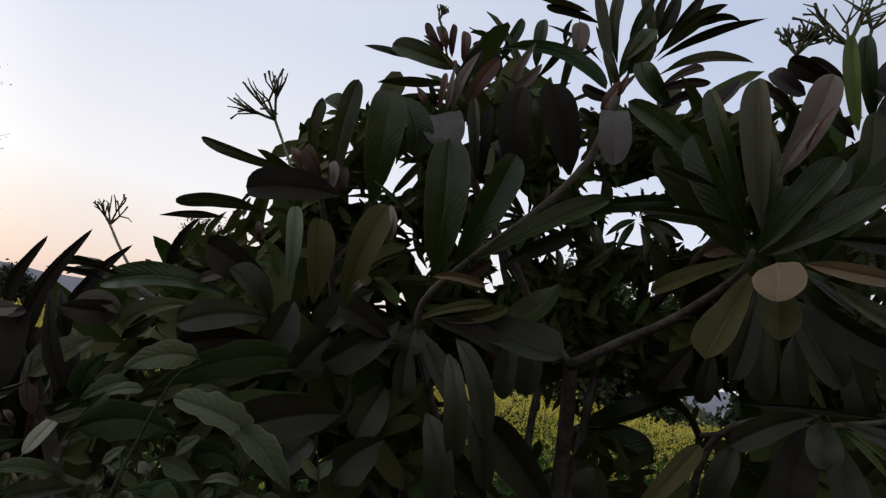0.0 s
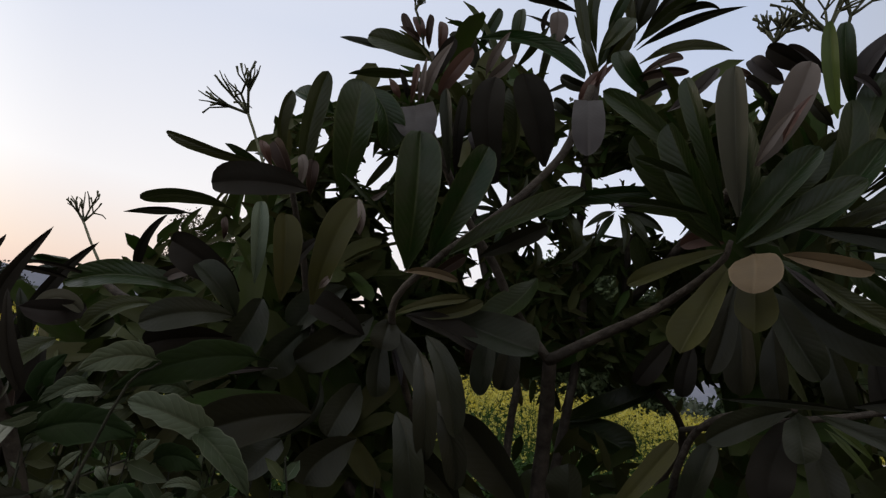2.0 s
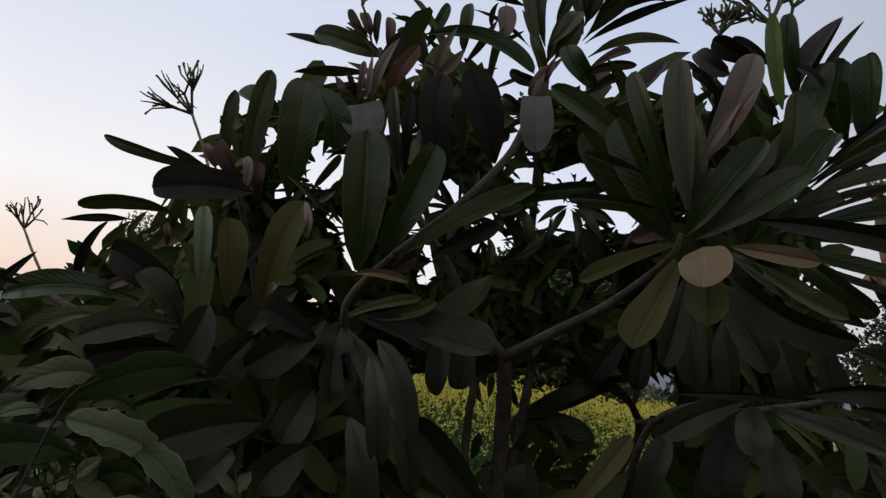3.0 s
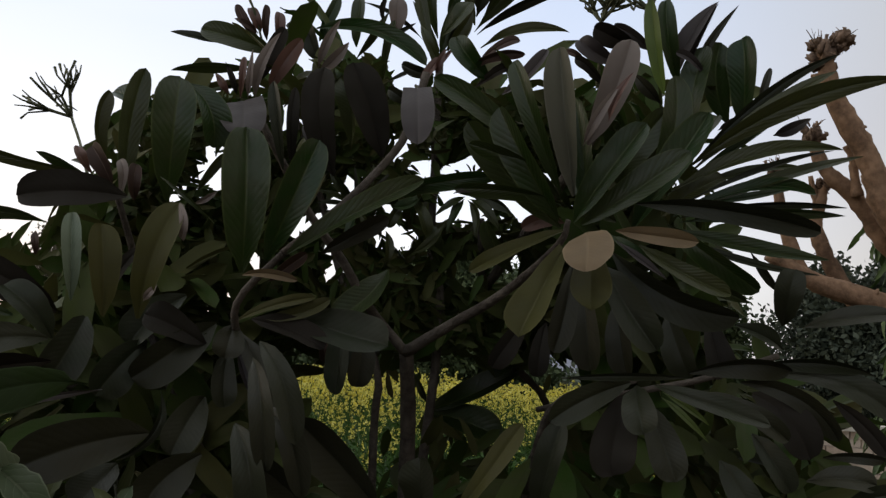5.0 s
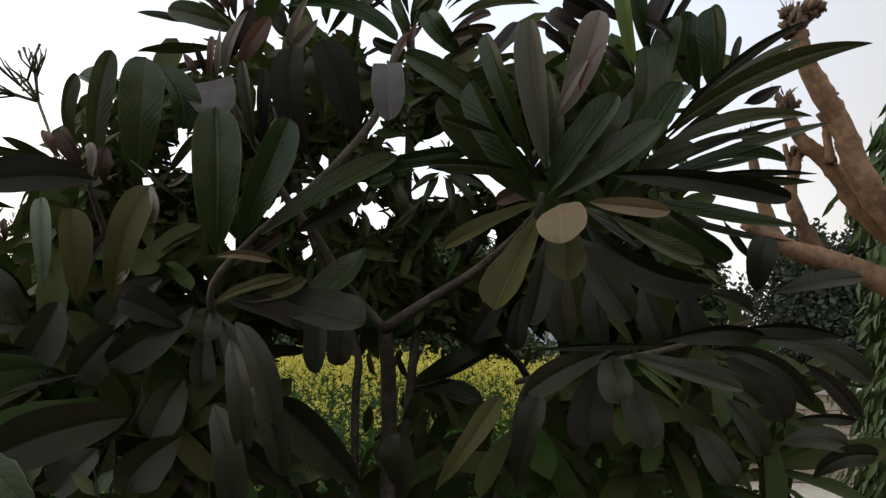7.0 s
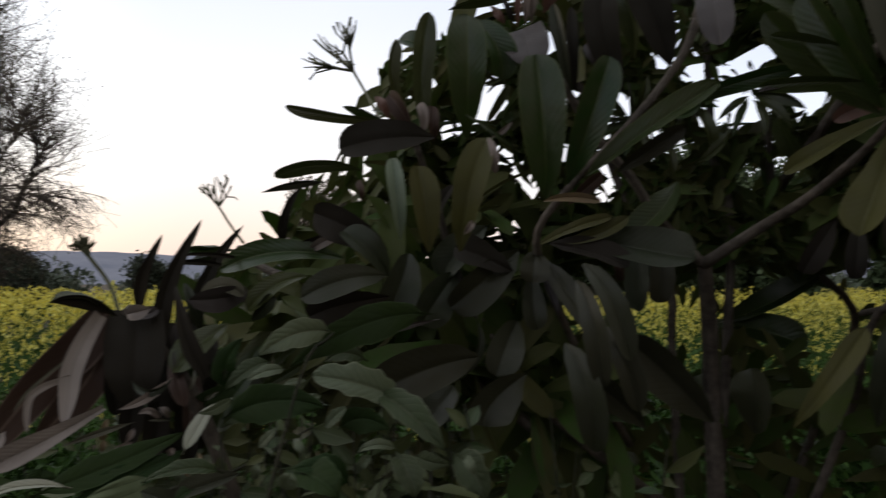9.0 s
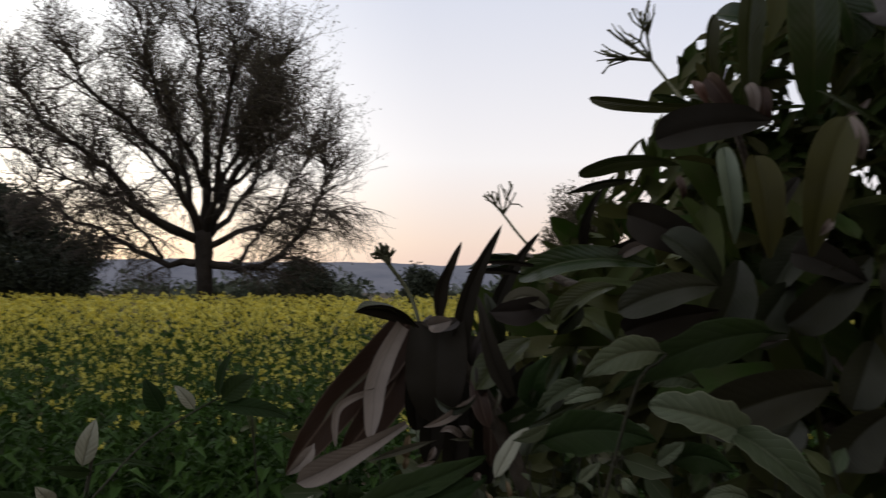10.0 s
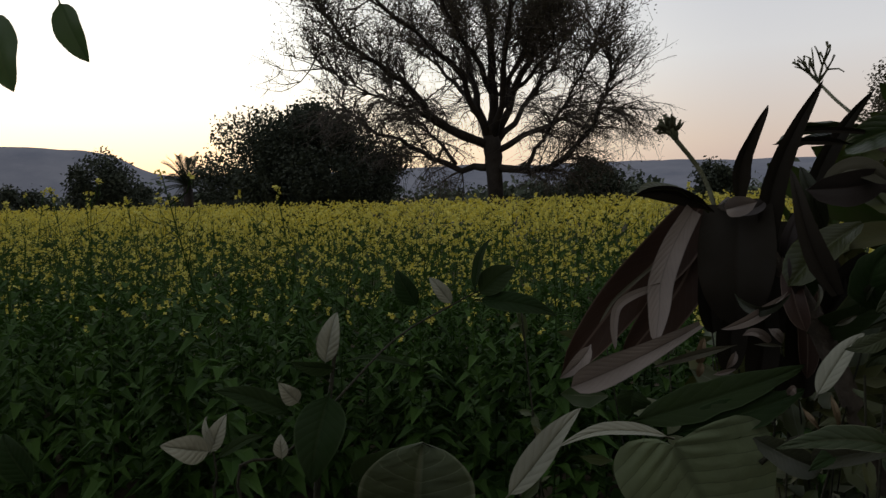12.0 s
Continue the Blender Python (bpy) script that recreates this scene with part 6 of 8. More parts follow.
arched_leaf("pp", (-0.496, 1.013, 1.367), (-0.482, 1.019, 1.367), (-0.477, 1.038, 1.364), 0.004, 5)
# more of the dark-painted leaves, for the black hollow under the whorl
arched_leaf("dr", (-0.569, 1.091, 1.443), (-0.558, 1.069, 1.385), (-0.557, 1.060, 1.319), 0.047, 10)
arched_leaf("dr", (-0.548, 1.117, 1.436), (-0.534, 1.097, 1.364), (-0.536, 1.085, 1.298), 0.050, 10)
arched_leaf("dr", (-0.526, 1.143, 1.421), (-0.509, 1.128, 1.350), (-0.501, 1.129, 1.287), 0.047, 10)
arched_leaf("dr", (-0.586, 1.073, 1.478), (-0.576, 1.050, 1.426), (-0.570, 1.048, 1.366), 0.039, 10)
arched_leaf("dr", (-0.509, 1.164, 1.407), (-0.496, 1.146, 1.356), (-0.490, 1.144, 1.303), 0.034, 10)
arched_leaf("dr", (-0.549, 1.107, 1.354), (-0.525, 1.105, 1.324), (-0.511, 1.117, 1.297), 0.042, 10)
arched_leaf("pr", (-0.448, 1.059, 1.525), (-0.421, 1.067, 1.552), (-0.395, 1.095, 1.538), 0.031, 15)
arched_leaf("nr", (-0.467, 1.054, 1.556), (-0.452, 1.049, 1.527), (-0.444, 1.060, 1.492), 0.024, 10)
arched_leaf("vr", (-0.533, 1.015, 1.522), (-0.509, 1.015, 1.512), (-0.495, 1.030, 1.520), 0.024, 10)
arched_leaf("dp", (-0.449, 1.212, 1.593), (-0.481, 1.159, 1.600), (-0.519, 1.122, 1.598), 0.008, 20)
arched_leaf("dp", (-0.472, 1.181, 1.583), (-0.496, 1.137, 1.588), (-0.530, 1.107, 1.585), 0.011, 20)
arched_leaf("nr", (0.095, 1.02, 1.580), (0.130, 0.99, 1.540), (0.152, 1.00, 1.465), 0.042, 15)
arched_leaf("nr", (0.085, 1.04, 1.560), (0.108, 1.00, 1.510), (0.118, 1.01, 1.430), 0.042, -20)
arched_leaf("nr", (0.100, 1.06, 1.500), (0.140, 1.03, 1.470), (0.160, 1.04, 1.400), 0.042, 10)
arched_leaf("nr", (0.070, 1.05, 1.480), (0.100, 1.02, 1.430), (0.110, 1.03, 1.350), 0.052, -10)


def inner_leaves():
    """The leaves inside and behind, too many to tell apart: whorls at the ends of hidden branches."""
    rng = random.Random(99)
    h = Heap()

    # where the sky and the field show through the crown: x and z in the plane y = 1.25, and the half-width
    crown = [(-0.151, 1.882, 0.010), (-0.136, 1.848, 0.008), (-0.205, 1.904, 0.004), (-0.067, 1.851, 0.009), (-0.059, 1.865, 0.008), (-0.072, 1.820, 0.007), (-0.046, 1.863, 0.004), (-0.060, 1.768, 0.004), (-0.046, 1.777, 0.004), (0.034, 1.921, 0.007), (0.061, 1.919, 0.004), (0.091, 1.928, 0.005), (0.087, 1.887, 0.005), (0.107, 1.920, 0.005), (0.246, 2.016, 0.009), (0.234, 2.072, 0.009), (0.188, 2.091, 0.005), (0.134, 2.047, 0.005), (0.170, 2.048, 0.005), (0.316, 2.031, 0.005), (0.305, 2.017, 0.005), (0.233, 1.924, 0.006), (0.233, 1.902, 0.007), (0.097, 1.765, 0.008), (0.164, 1.833, 0.010), (0.177, 1.841, 0.008), (0.131, 1.821, 0.007), (0.142, 1.807, 0.005), (0.287, 1.867, 0.005)]
    heart = [(-0.052, 1.692, 0.006), (0.015, 1.655, 0.006), (0.007, 1.635, 0.007), (-0.070, 1.605, 0.007), (-0.034, 1.614, 0.003), (0.036, 1.701, 0.003), (0.046, 1.705, 0.004), (0.194, 1.785, 0.005), (0.215, 1.795, 0.003), (0.247, 1.789, 0.006), (0.256, 1.754, 0.011), (0.236, 1.762, 0.005), (0.213, 1.749, 0.005), (0.207, 1.723, 0.007), (0.195, 1.710, 0.005), (0.130, 1.724, 0.004), (0.154, 1.709, 0.005), (0.142, 1.682, 0.005)]
    heart += [(0.153, 1.668, 0.004), (0.169, 1.662, 0.004), (0.307, 1.859, 0.005), (0.329, 1.872, 0.004), (0.371, 1.855, 0.007), (0.406, 1.854, 0.008), (0.454, 1.861, 0.008), (0.478, 1.854, 0.005), (0.339, 1.804, 0.011), (0.301, 1.788, 0.005), (0.384, 1.763, 0.006), (0.425, 1.815, 0.008), (0.268, 1.699, 0.018), (0.289, 1.662, 0.018), (0.404, 1.719, 0.016), (0.345, 1.704, 0.014)]
    outer = [(0.411, 1.821, 0.005), (0.538, 1.850, 0.005), (0.366, 1.877, 0.005), (0.377, 1.890, 0.005), (0.426, 1.899, 0.005), (0.721, 1.892, 0.006), (0.694, 1.850, 0.006), (0.758, 1.789, 0.005), (0.780, 1.787, 0.005), (0.715, 1.750, 0.007), (0.747, 1.712, 0.006), (0.799, 1.735, 0.009), (0.819, 1.708, 0.007), (0.825, 1.744, 0.007), (0.845, 1.772, 0.009), (0.799, 1.686, 0.009), (0.763, 1.637, 0.009), (0.778, 1.982, 0.005), (0.732, 1.994, 0.005), (0.857, 1.788, 0.008), (0.805, 2.017, 0.009)]
    field = [(0.145, 1.523, 0.016), (0.187, 1.509, 0.021), (0.224, 1.511, 0.016), (0.148, 1.478, 0.015), (0.182, 1.472, 0.010), (0.217, 1.437, 0.020), (0.220, 1.405, 0.015), (0.272, 1.485, 0.013), (0.290, 1.523, 0.008), (0.336, 1.534, 0.020), (0.368, 1.553, 0.016), (0.405, 1.505, 0.016), (0.438, 1.515, 0.025), (0.464, 1.492, 0.020), (0.454, 1.450, 0.020), (0.496, 1.552, 0.016), (0.516, 1.566, 0.007), (0.581, 1.561, 0.007), (0.659, 1.563, 0.007), (0.719, 1.569, 0.007)]
    west = [(-0.154, 1.885, 0.004), (-0.152, 1.870, 0.004), (-0.152, 1.856, 0.004), (-0.152, 1.848, 0.003), (-0.124, 1.805, 0.005), (-0.123, 1.785, 0.005), (-0.068, 1.875, 0.005), (-0.074, 1.853, 0.008), (-0.075, 1.839, 0.006), (-0.079, 1.824, 0.004), (-0.049, 1.848, 0.012), (-0.033, 1.847, 0.009), (-0.055, 1.830, 0.012), (-0.062, 1.815, 0.009), (-0.048, 1.819, 0.011), (-0.033, 1.839, 0.008), (-0.076, 1.793, 0.004), (-0.042, 1.757, 0.005), (-0.036, 1.753, 0.004), (-0.026, 1.743, 0.006), (-0.014, 1.725, 0.008), (-0.005, 1.717, 0.005), (0.034, 1.918, 0.009), (0.041, 1.904, 0.005), (0.057, 1.916, 0.004), (0.080, 1.908, 0.005), (0.064, 1.885, 0.003), (0.080, 1.839, 0.004), (0.063, 1.829, 0.004)]
    middle = [(0.060, 1.743, 0.005), (0.066, 1.758, 0.005), (0.096, 1.760, 0.008), (0.099, 1.770, 0.006), (0.088, 1.752, 0.004), (0.138, 1.835, 0.007), (0.138, 1.821, 0.006), (0.144, 1.812, 0.004), (0.149, 1.836, 0.004), (0.149, 1.822, 0.003), (0.116, 1.797, 0.004), (0.126, 1.797, 0.004), (0.112, 1.807, 0.003), (0.132, 1.834, 0.003), (0.161, 1.806, 0.004), (0.125, 1.774, 0.004), (0.182, 1.769, 0.004), (0.123, 1.726, 0.008), (0.227, 1.914, 0.005), (0.229, 1.926, 0.004), (0.222, 1.901, 0.005), (0.218, 1.891, 0.004), (0.207, 1.883, 0.004), (0.206, 1.873, 0.003), (0.235, 1.941, 0.004), (0.242, 1.868, 0.004), (0.254, 1.867, 0.004), (0.259, 1.860, 0.007), (0.269, 1.854, 0.007)]
    east = [(0.320, 1.886, 0.006), (0.328, 1.883, 0.004), (0.311, 1.868, 0.004), (0.339, 1.874, 0.004), (0.348, 1.879, 0.004), (0.353, 1.887, 0.005), (0.359, 1.874, 0.004), (0.361, 1.891, 0.003), (0.342, 1.850, 0.007), (0.353, 1.853, 0.004), (0.387, 1.855, 0.011), (0.400, 1.854, 0.009), (0.311, 1.839, 0.004), (0.296, 1.820, 0.006), (0.309, 1.826, 0.004), (0.294, 1.807, 0.004), (0.302, 1.814, 0.004), (0.325, 1.834, 0.004), (0.330, 1.826, 0.003), (0.342, 1.837, 0.004), (0.322, 1.809, 0.007), (0.323, 1.797, 0.008), (0.320, 1.788, 0.006), (0.316, 1.776, 0.004), (0.343, 1.790, 0.004), (0.343, 1.781, 0.004)]
    low = [(0.365, 1.831, 0.007), (0.378, 1.827, 0.011), (0.392, 1.823, 0.012), (0.397, 1.812, 0.008), (0.409, 1.826, 0.006), (0.262, 1.799, 0.006), (0.270, 1.805, 0.004), (0.276, 1.788, 0.005), (0.272, 1.780, 0.004), (0.205, 1.790, 0.005), (0.180, 1.772, 0.004), (0.208, 1.759, 0.008), (0.216, 1.764, 0.007), (0.222, 1.754, 0.004), (0.232, 1.743, 0.011), (0.440, 1.817, 0.005), (0.437, 1.805, 0.004), (0.417, 1.795, 0.004), (0.002, 1.697, 0.007), (0.010, 1.682, 0.007), (-0.015, 1.644, 0.006), (-0.001, 1.644, 0.006), (-0.045, 1.624, 0.006), (-0.112, 1.593, 0.004), (0.135, 1.697, 0.007), (0.267, 1.730, 0.004), (0.077, 1.642, 0.004), (0.119, 1.679, 0.004), (0.322, 1.721, 0.004)]
    brink = [(-0.002, 1.996, 0.008), (0.010, 1.991, 0.004), (-0.002, 1.972, 0.004), (0.004, 1.956, 0.004), (0.057, 1.999, 0.007), (0.063, 1.985, 0.004), (0.073, 1.999, 0.004), (0.079, 2.037, 0.004), (0.116, 2.065, 0.004), (0.151, 2.055, 0.004), (0.190, 2.035, 0.009), (0.202, 2.013, 0.011), (0.213, 1.995, 0.011), (0.225, 1.975, 0.005), (0.249, 2.000, 0.004), (0.257, 2.024, 0.004), (0.251, 2.052, 0.005), (0.232, 2.059, 0.007), (0.239, 2.074, 0.007), (0.129, 2.118, 0.018), (0.159, 2.127, 0.016), (0.104, 2.096, 0.009), (0.122, 2.098, 0.009), (0.168, 2.094, 0.013), (0.184, 2.081, 0.007), (0.223, 1.959, 0.004), (0.231, 1.914, 0.004), (0.223, 1.902, 0.004), (0.214, 1.893, 0.004)]
    summit = [(0.212, 2.109, 0.009), (0.032, 1.925, 0.006), (0.038, 1.912, 0.007), (0.033, 1.934, 0.004), (0.060, 1.914, 0.004), (0.083, 1.941, 0.004), (0.085, 1.908, 0.005), (0.066, 1.887, 0.003), (0.287, 2.080, 0.007), (0.280, 2.065, 0.007), (0.275, 2.050, 0.007), (0.308, 2.022, 0.005), (0.307, 2.106, 0.004), (0.404, 2.071, 0.013), (0.422, 2.064, 0.013), (0.442, 2.081, 0.013), (0.463, 2.088, 0.011), (0.379, 2.061, 0.005), (0.395, 2.033, 0.007), (0.407, 2.041, 0.007), (0.509, 2.066, 0.004), (0.529, 2.061, 0.004), (0.541, 2.052, 0.006), (0.673, 2.060, 0.006), (0.686, 2.032, 0.004), (0.692, 2.006, 0.004), (0.702, 1.975, 0.009), (0.734, 1.995, 0.005), (0.726, 1.972, 0.007), (0.741, 1.959, 0.008)]
    centre, first, second = Vector((0.25, 0.02, 1.555)), Vector((0.198, -0.017, 1.538)), Vector((0.211, 0.009, 1.551))
    # the light comes through along lines towards the clearing
    thin = [(g, centre) for g in outer + field] + [((x, z, 1.3 * r), centre) for x, z, r in crown + heart if x > 0.3 or z > 1.98] + [(g, first) for g in west + middle + east + low] + [((x, z, 0.8 * r), second) for x, z, r in brink + summit]

    thin_behind = thin + [((x, z, 1.4 * r), centre) for x, z, r in crown + heart if x <= 0.3 and z <= 1.98]

    def in_thin(p, half, gaps=thin):
        for (x, z, r), o in gaps:
            k = (1.25 - o.y) / (p.y - o.y)
            if (o.x + (p.x - o.x) * k - x) ** 2 + (o.z + (p.z - o.z) * k - z) ** 2 < (r + half * k) ** 2:
                return True
        return False

    def whorl(c, axis, n, length, spread=1.0):
        c, axis = centre + (Vector(c) - centre) * 1.1, Vector(axis).normalized()
        a = axis.orthogonal().normalized()
        b = axis.cross(a)
        for k in range(n):
            ang = k * 2.399 + rng.uniform(-0.3, 0.3)
            out = (a * math.cos(ang) + b * math.sin(ang)) * spread * rng.uniform(0.5, 1.3) + axis * rng.uniform(-0.25, 1.0)
            d = out.normalized()
            L = length * rng.uniform(0.75, 1.15)
            base = c + d * 0.02
            wide = L * rng.uniform(0.25, 0.31)
            if any(in_thin(base + d * L * s - Vector((0, 0, 0.12 * L * s)), wide * 0.12) for s in (0.3, 0.5, 0.7, 0.85, 1.0)):
                continue
            e = base + d * L
            if e.z > 1.6 and e.x < -0.27 * e.y + 0.045 - 0.25 * (1.75 - e.z):          # past the crown's own outline
                continue
            k = (1.25 - second.y) / (e.y - second.y)
            if second.z + (e.z - second.z) * k > 1.989 and second.x + (e.x - second.x) * k < -0.110:
                continue
            k = 1.23 / ((base + e).y / 2 - centre.y)
            mx, mz = centre.x + ((base + e).x / 2 - centre.x) * k, centre.z + ((base + e).z / 2 - centre.z) * k
            if mx > 0.72 and mz > 1.6:               # only single blades stand out on the yard's side
                continue
            if e.y < 1.72 and 0.09 < mx < 0.43 and 1.3 < mz < 1.68:          # the fork and its limbs stand clear
                continue
            if e.y < 1.3 and e.x > -0.3:             # the front is left to the leaves that can be told apart
                continue
            m = leaf_pose(base, base + d * L + Vector((0, 0, -0.12 * L)), rng.gauss(0, 25), face=tuple(axis * 0.7 + Vector((0, -0.3, 0.6))))
            v, q, uv = blade(L, wide, 0.07, 0.2, "r", rng, rows=7, across=(-1, -0.5, 0, 0.5, 1))
            h.add(moved(v, m), q, uv=uv)
    whorl((-0.27, 1.42, 1.73), (-0.3, -0.2, 0.8), 12, 0.2)
    whorl((-0.12, 1.39, 1.69), (0, -0.3, 0.8), 12, 0.2)
    whorl((-0.15, 1.31, 1.52), (0, -0.5, 0.3), 12, 0.2)
    whorl((-0.04, 1.38, 1.48), (0, -0.5, 0.2), 12, 0.2)
    whorl((-0.22, 1.27, 1.43), (-0.2, -0.5, 0.3), 12, 0.2)
    whorl((-0.08, 1.29, 1.37), (0, -0.5, 0.3), 12, 0.2)
    whorl((0.02, 1.35, 1.38), (0, -0.5, 0.3), 12, 0.2)
    whorl((0.07, 1.47, 1.98), (0, -0.3, 0.8), 12, 0.2)
    whorl((0.19, 1.53, 2.03), (0, -0.3, 0.8), 12, 0.2)
    whorl((0.11, 1.60, 2.14), (0, -0.3, 0.8), 12, 0.2)
    whorl((0.01, 1.50, 2.07), (0, -0.3, 0.8), 12, 0.2)
    whorl((0.39, 1.55, 2.05), (0, -0.3, 0.8), 12, 0.2)
    whorl((0.47, 1.51, 2.00), (0, -0.3, 0.8), 12, 0.2)
    whorl((0.65, 1.44, 1.98), (0.3, -0.2, 0.8), 12, 0.2)
    whorl((0.72, 1.46, 1.89), (0.5, -0.2, 0.6), 12, 0.2)
    whorl((0.63, 1.43, 1.68), (0.1, -0.5, 0), 12, 0.2)
    whorl((0.75, 1.44, 1.70), (0.4, -0.4, 0.1), 12, 0.2)
    whorl((0.32, 1.55, 1.95), (0, -0.3, 0.8), 12, 0.2)
    whorl((0.12, 1.48, 1.66), (0, -0.4, 0.3), 8, 0.16)
    whorl((0.58, 1.35, 1.52), (0.1, -0.5, 0.3), 12, 0.2)
    whorl((0.70, 1.36, 1.52), (0.2, -0.5, 0.3), 12, 0.2)
    whorl((0.51, 1.40, 1.45), (0, -0.5, 0.3), 12, 0.2)
    whorl((0.37, 1.34, 1.41), (0, -0.5, 0.3), 12, 0.2)
    whorl((0.19, 1.37, 1.37), (0, -0.5, 0.3), 12, 0.2)
    whorl((-0.34, 1.24, 1.48), (-0.4, -0.3, 0.5), 12, 0.2)
    whorl((-0.08, 1.47, 1.85), (0, -0.3, 0.8), 8, 0.2)
    whorl((-0.16, 1.40, 1.92), (-0.3, -0.2, 0.8), 12, 0.2)
    whorl((0.71, 1.50, 2.03), (0.2, -0.1, 0.9), 12, 0.2)
    whorl((0.74, 1.44, 1.72), (0.4, -0.3, 0), 12, 0.2)
    whorl((0.81, 1.35, 1.57), (0.4, -0.3, 0.2), 12, 0.2)
    whorl((0.71, 1.33, 1.46), (0.2, -0.5, 0), 12, 0.2)
    whorl((0.89, 1.36, 1.50), (0.4, -0.3, 0), 12, 0.2)
    whorl((0.88, 1.32, 1.39), (0.3, -0.3, 0.2), 12, 0.2)
    whorl((0.59, 1.40, 1.35), (0, -0.4, 0.4), 12, 0.2)
    whorl((0.76, 1.33, 1.37), (0.1, -0.4, 0.4), 12, 0.2)
    whorl((-0.09, 1.43, 1.45), (0, -0.5, 0.2), 12, 0.2)
    whorl((-0.24, 1.39, 1.47), (-0.2, -0.4, 0.2), 12, 0.2)
    whorl((0.06, 1.38, 1.36), (0, -0.4, 0.4), 12, 0.2)
    whorl((-0.12, 1.29, 1.35), (0, -0.4, 0.5), 12, 0.2)
    whorl((0.20, 1.43, 1.33), (0, -0.4, 0.5), 12, 0.2)
    whorl((0.31, 1.47, 1.31), (0, -0.4, 0.5), 12, 0.2)
    whorl((0.43, 1.92, 1.67), (0, -0.2, 0.3), 6, 0.16)
    whorl((0.22, 1.82, 1.77), (0, -0.2, 0.6), 8, 0.18)
    whorl((-0.19, 1.21, 1.49), (-0.2, -0.5, 0.2), 12, 0.2)
    whorl((-0.08, 1.26, 1.46), (-0.1, -0.5, 0.2), 12, 0.2)
    whorl((-0.00, 1.29, 1.38), (0, -0.5, 0.2), 12, 0.2)
    whorl((0.11, 1.40, 1.35), (0, -0.5, 0.2), 12, 0.2)
    whorl((-0.15, 1.44, 1.64), (-0.2, -0.3, 0.7), 12, 0.2)
    whorl((0.03, 1.52, 1.56), (-0.1, -0.4, 0.4), 12, 0.2)
    whorl((0.16, 1.46, 1.45), (-0.1, -0.4, 0.3), 12, 0.2)
    whorl((-0.19, 1.62, 1.78), (0.1, -0.3, 0.7), 11, 0.18)
    whorl((-0.07, 1.64, 1.79), (0, -0.3, 0.7), 11, 0.18)
    whorl((0.04, 1.69, 1.83), (-0.1, -0.3, 0.7), 11, 0.18)
    whorl((0.16, 1.70, 1.85), (0.1, -0.3, 0.7), 11, 0.18)
    whorl((0.28, 1.77, 1.87), (0, -0.3, 0.7), 11, 0.18)
    whorl((0.42, 1.78, 1.90), (-0.1, -0.3, 0.7), 11, 0.18)
    whorl((0.54, 1.79, 1.92), (0.1, -0.3, 0.7), 11, 0.18)
    whorl((0.46, 1.77, 2.00), (-0.1, -0.3, 0.7), 11, 0.18)
    whorl((-0.14, 1.61, 1.93), (0.1, -0.3, 0.7), 13, 0.19)
    whorl((-0.04, 1.62, 1.91), (-0.1, -0.3, 0.7), 11, 0.18)
    whorl((-0.22, 1.51, 1.84), (-0.1, -0.3, 0.7), 13, 0.19)
    whorl((0.36, 1.74, 2.09), (0.1, -0.3, 0.7), 11, 0.18)
    whorl((0.66, 1.67, 2.10), (0, -0.3, 0.7), 13, 0.19)
    whorl((0.76, 1.69, 2.07), (0.1, -0.3, 0.7), 13, 0.19)
    whorl((0.08, 1.67, 1.70), (-0.1, -0.3, 0.7), 13, 0.19)
    whorl((-0.01, 1.56, 1.64), (0.1, -0.3, 0.7), 13, 0.19)
    whorl((0.17, 1.74, 1.98), (-0.1, -0.3, 0.7), 11, 0.18)
    whorl((0.30, 1.85, 2.00), (0.1, -0.3, 0.7), 11, 0.18)
    whorl((0.56, 1.58, 2.00), (-0.1, -0.3, 0.7), 13, 0.19)
    whorl((0.73, 1.67, 1.90), (0.4, -0.3, 0.4), 11, 0.18)
    whorl((0.85, 1.67, 1.85), (0.4, -0.3, 0.4), 11, 0.18)
    whorl((0.79, 1.69, 1.70), (0.4, -0.3, 0.4), 13, 0.19)
    whorl((0.65, 1.61, 1.65), (0.4, -0.3, 0.4), 13, 0.19)
    whorl((0.87, 1.59, 1.66), (0.4, -0.3, 0.4), 13, 0.19)
    whorl((-0.33, 1.38, 1.57), (-0.3, -0.6, 0.2), 12, 0.2)
    whorl((-0.43, 1.29, 1.47), (-0.4, -0.6, 0.1), 12, 0.2)
    whorl((-0.55, 1.33, 1.44), (-0.5, -0.6, 0), 10, 0.17)
    whorl((-0.51, 1.24, 1.34), (-0.3, -0.6, 0.2), 10, 0.18)
    whorl((0.65, 1.52, 1.79), (0.2, -0.5, 0.3), 14, 0.2)
    whorl((0.60, 1.52, 1.74), (0, -0.5, 0.1), 12, 0.2)
    whorl((0.73, 1.53, 1.79), (0.3, -0.5, 0.2), 14, 0.2)
    whorl((0.52, 1.60, 1.80), (0, -0.4, 0.4), 10, 0.17)
    whorl((0.57, 1.53, 1.65), (0, -0.5, -0.1), 12, 0.2)
    whorl((0.69, 1.45, 1.61), (0.2, -0.5, 0), 14, 0.2)
    whorl((0.53, 1.95, 1.55), (0.2, -0.5, 0.2), 5, 0.15)
    whorl((-0.05, 1.47, 1.56), (0, -0.5, 0.3), 12, 0.2)
    whorl((-0.19, 1.39, 1.61), (0, -0.5, 0.4), 12, 0.2)
    whorl((0.07, 1.58, 1.57), (0, -0.4, 0.4), 8, 0.15)
    whorl((-0.32, 1.48, 1.55), (-0.2, -0.5, 0.3), 12, 0.2)
    whorl((-0.31, 1.57, 1.68), (-0.2, -0.4, 0.6), 12, 0.2)
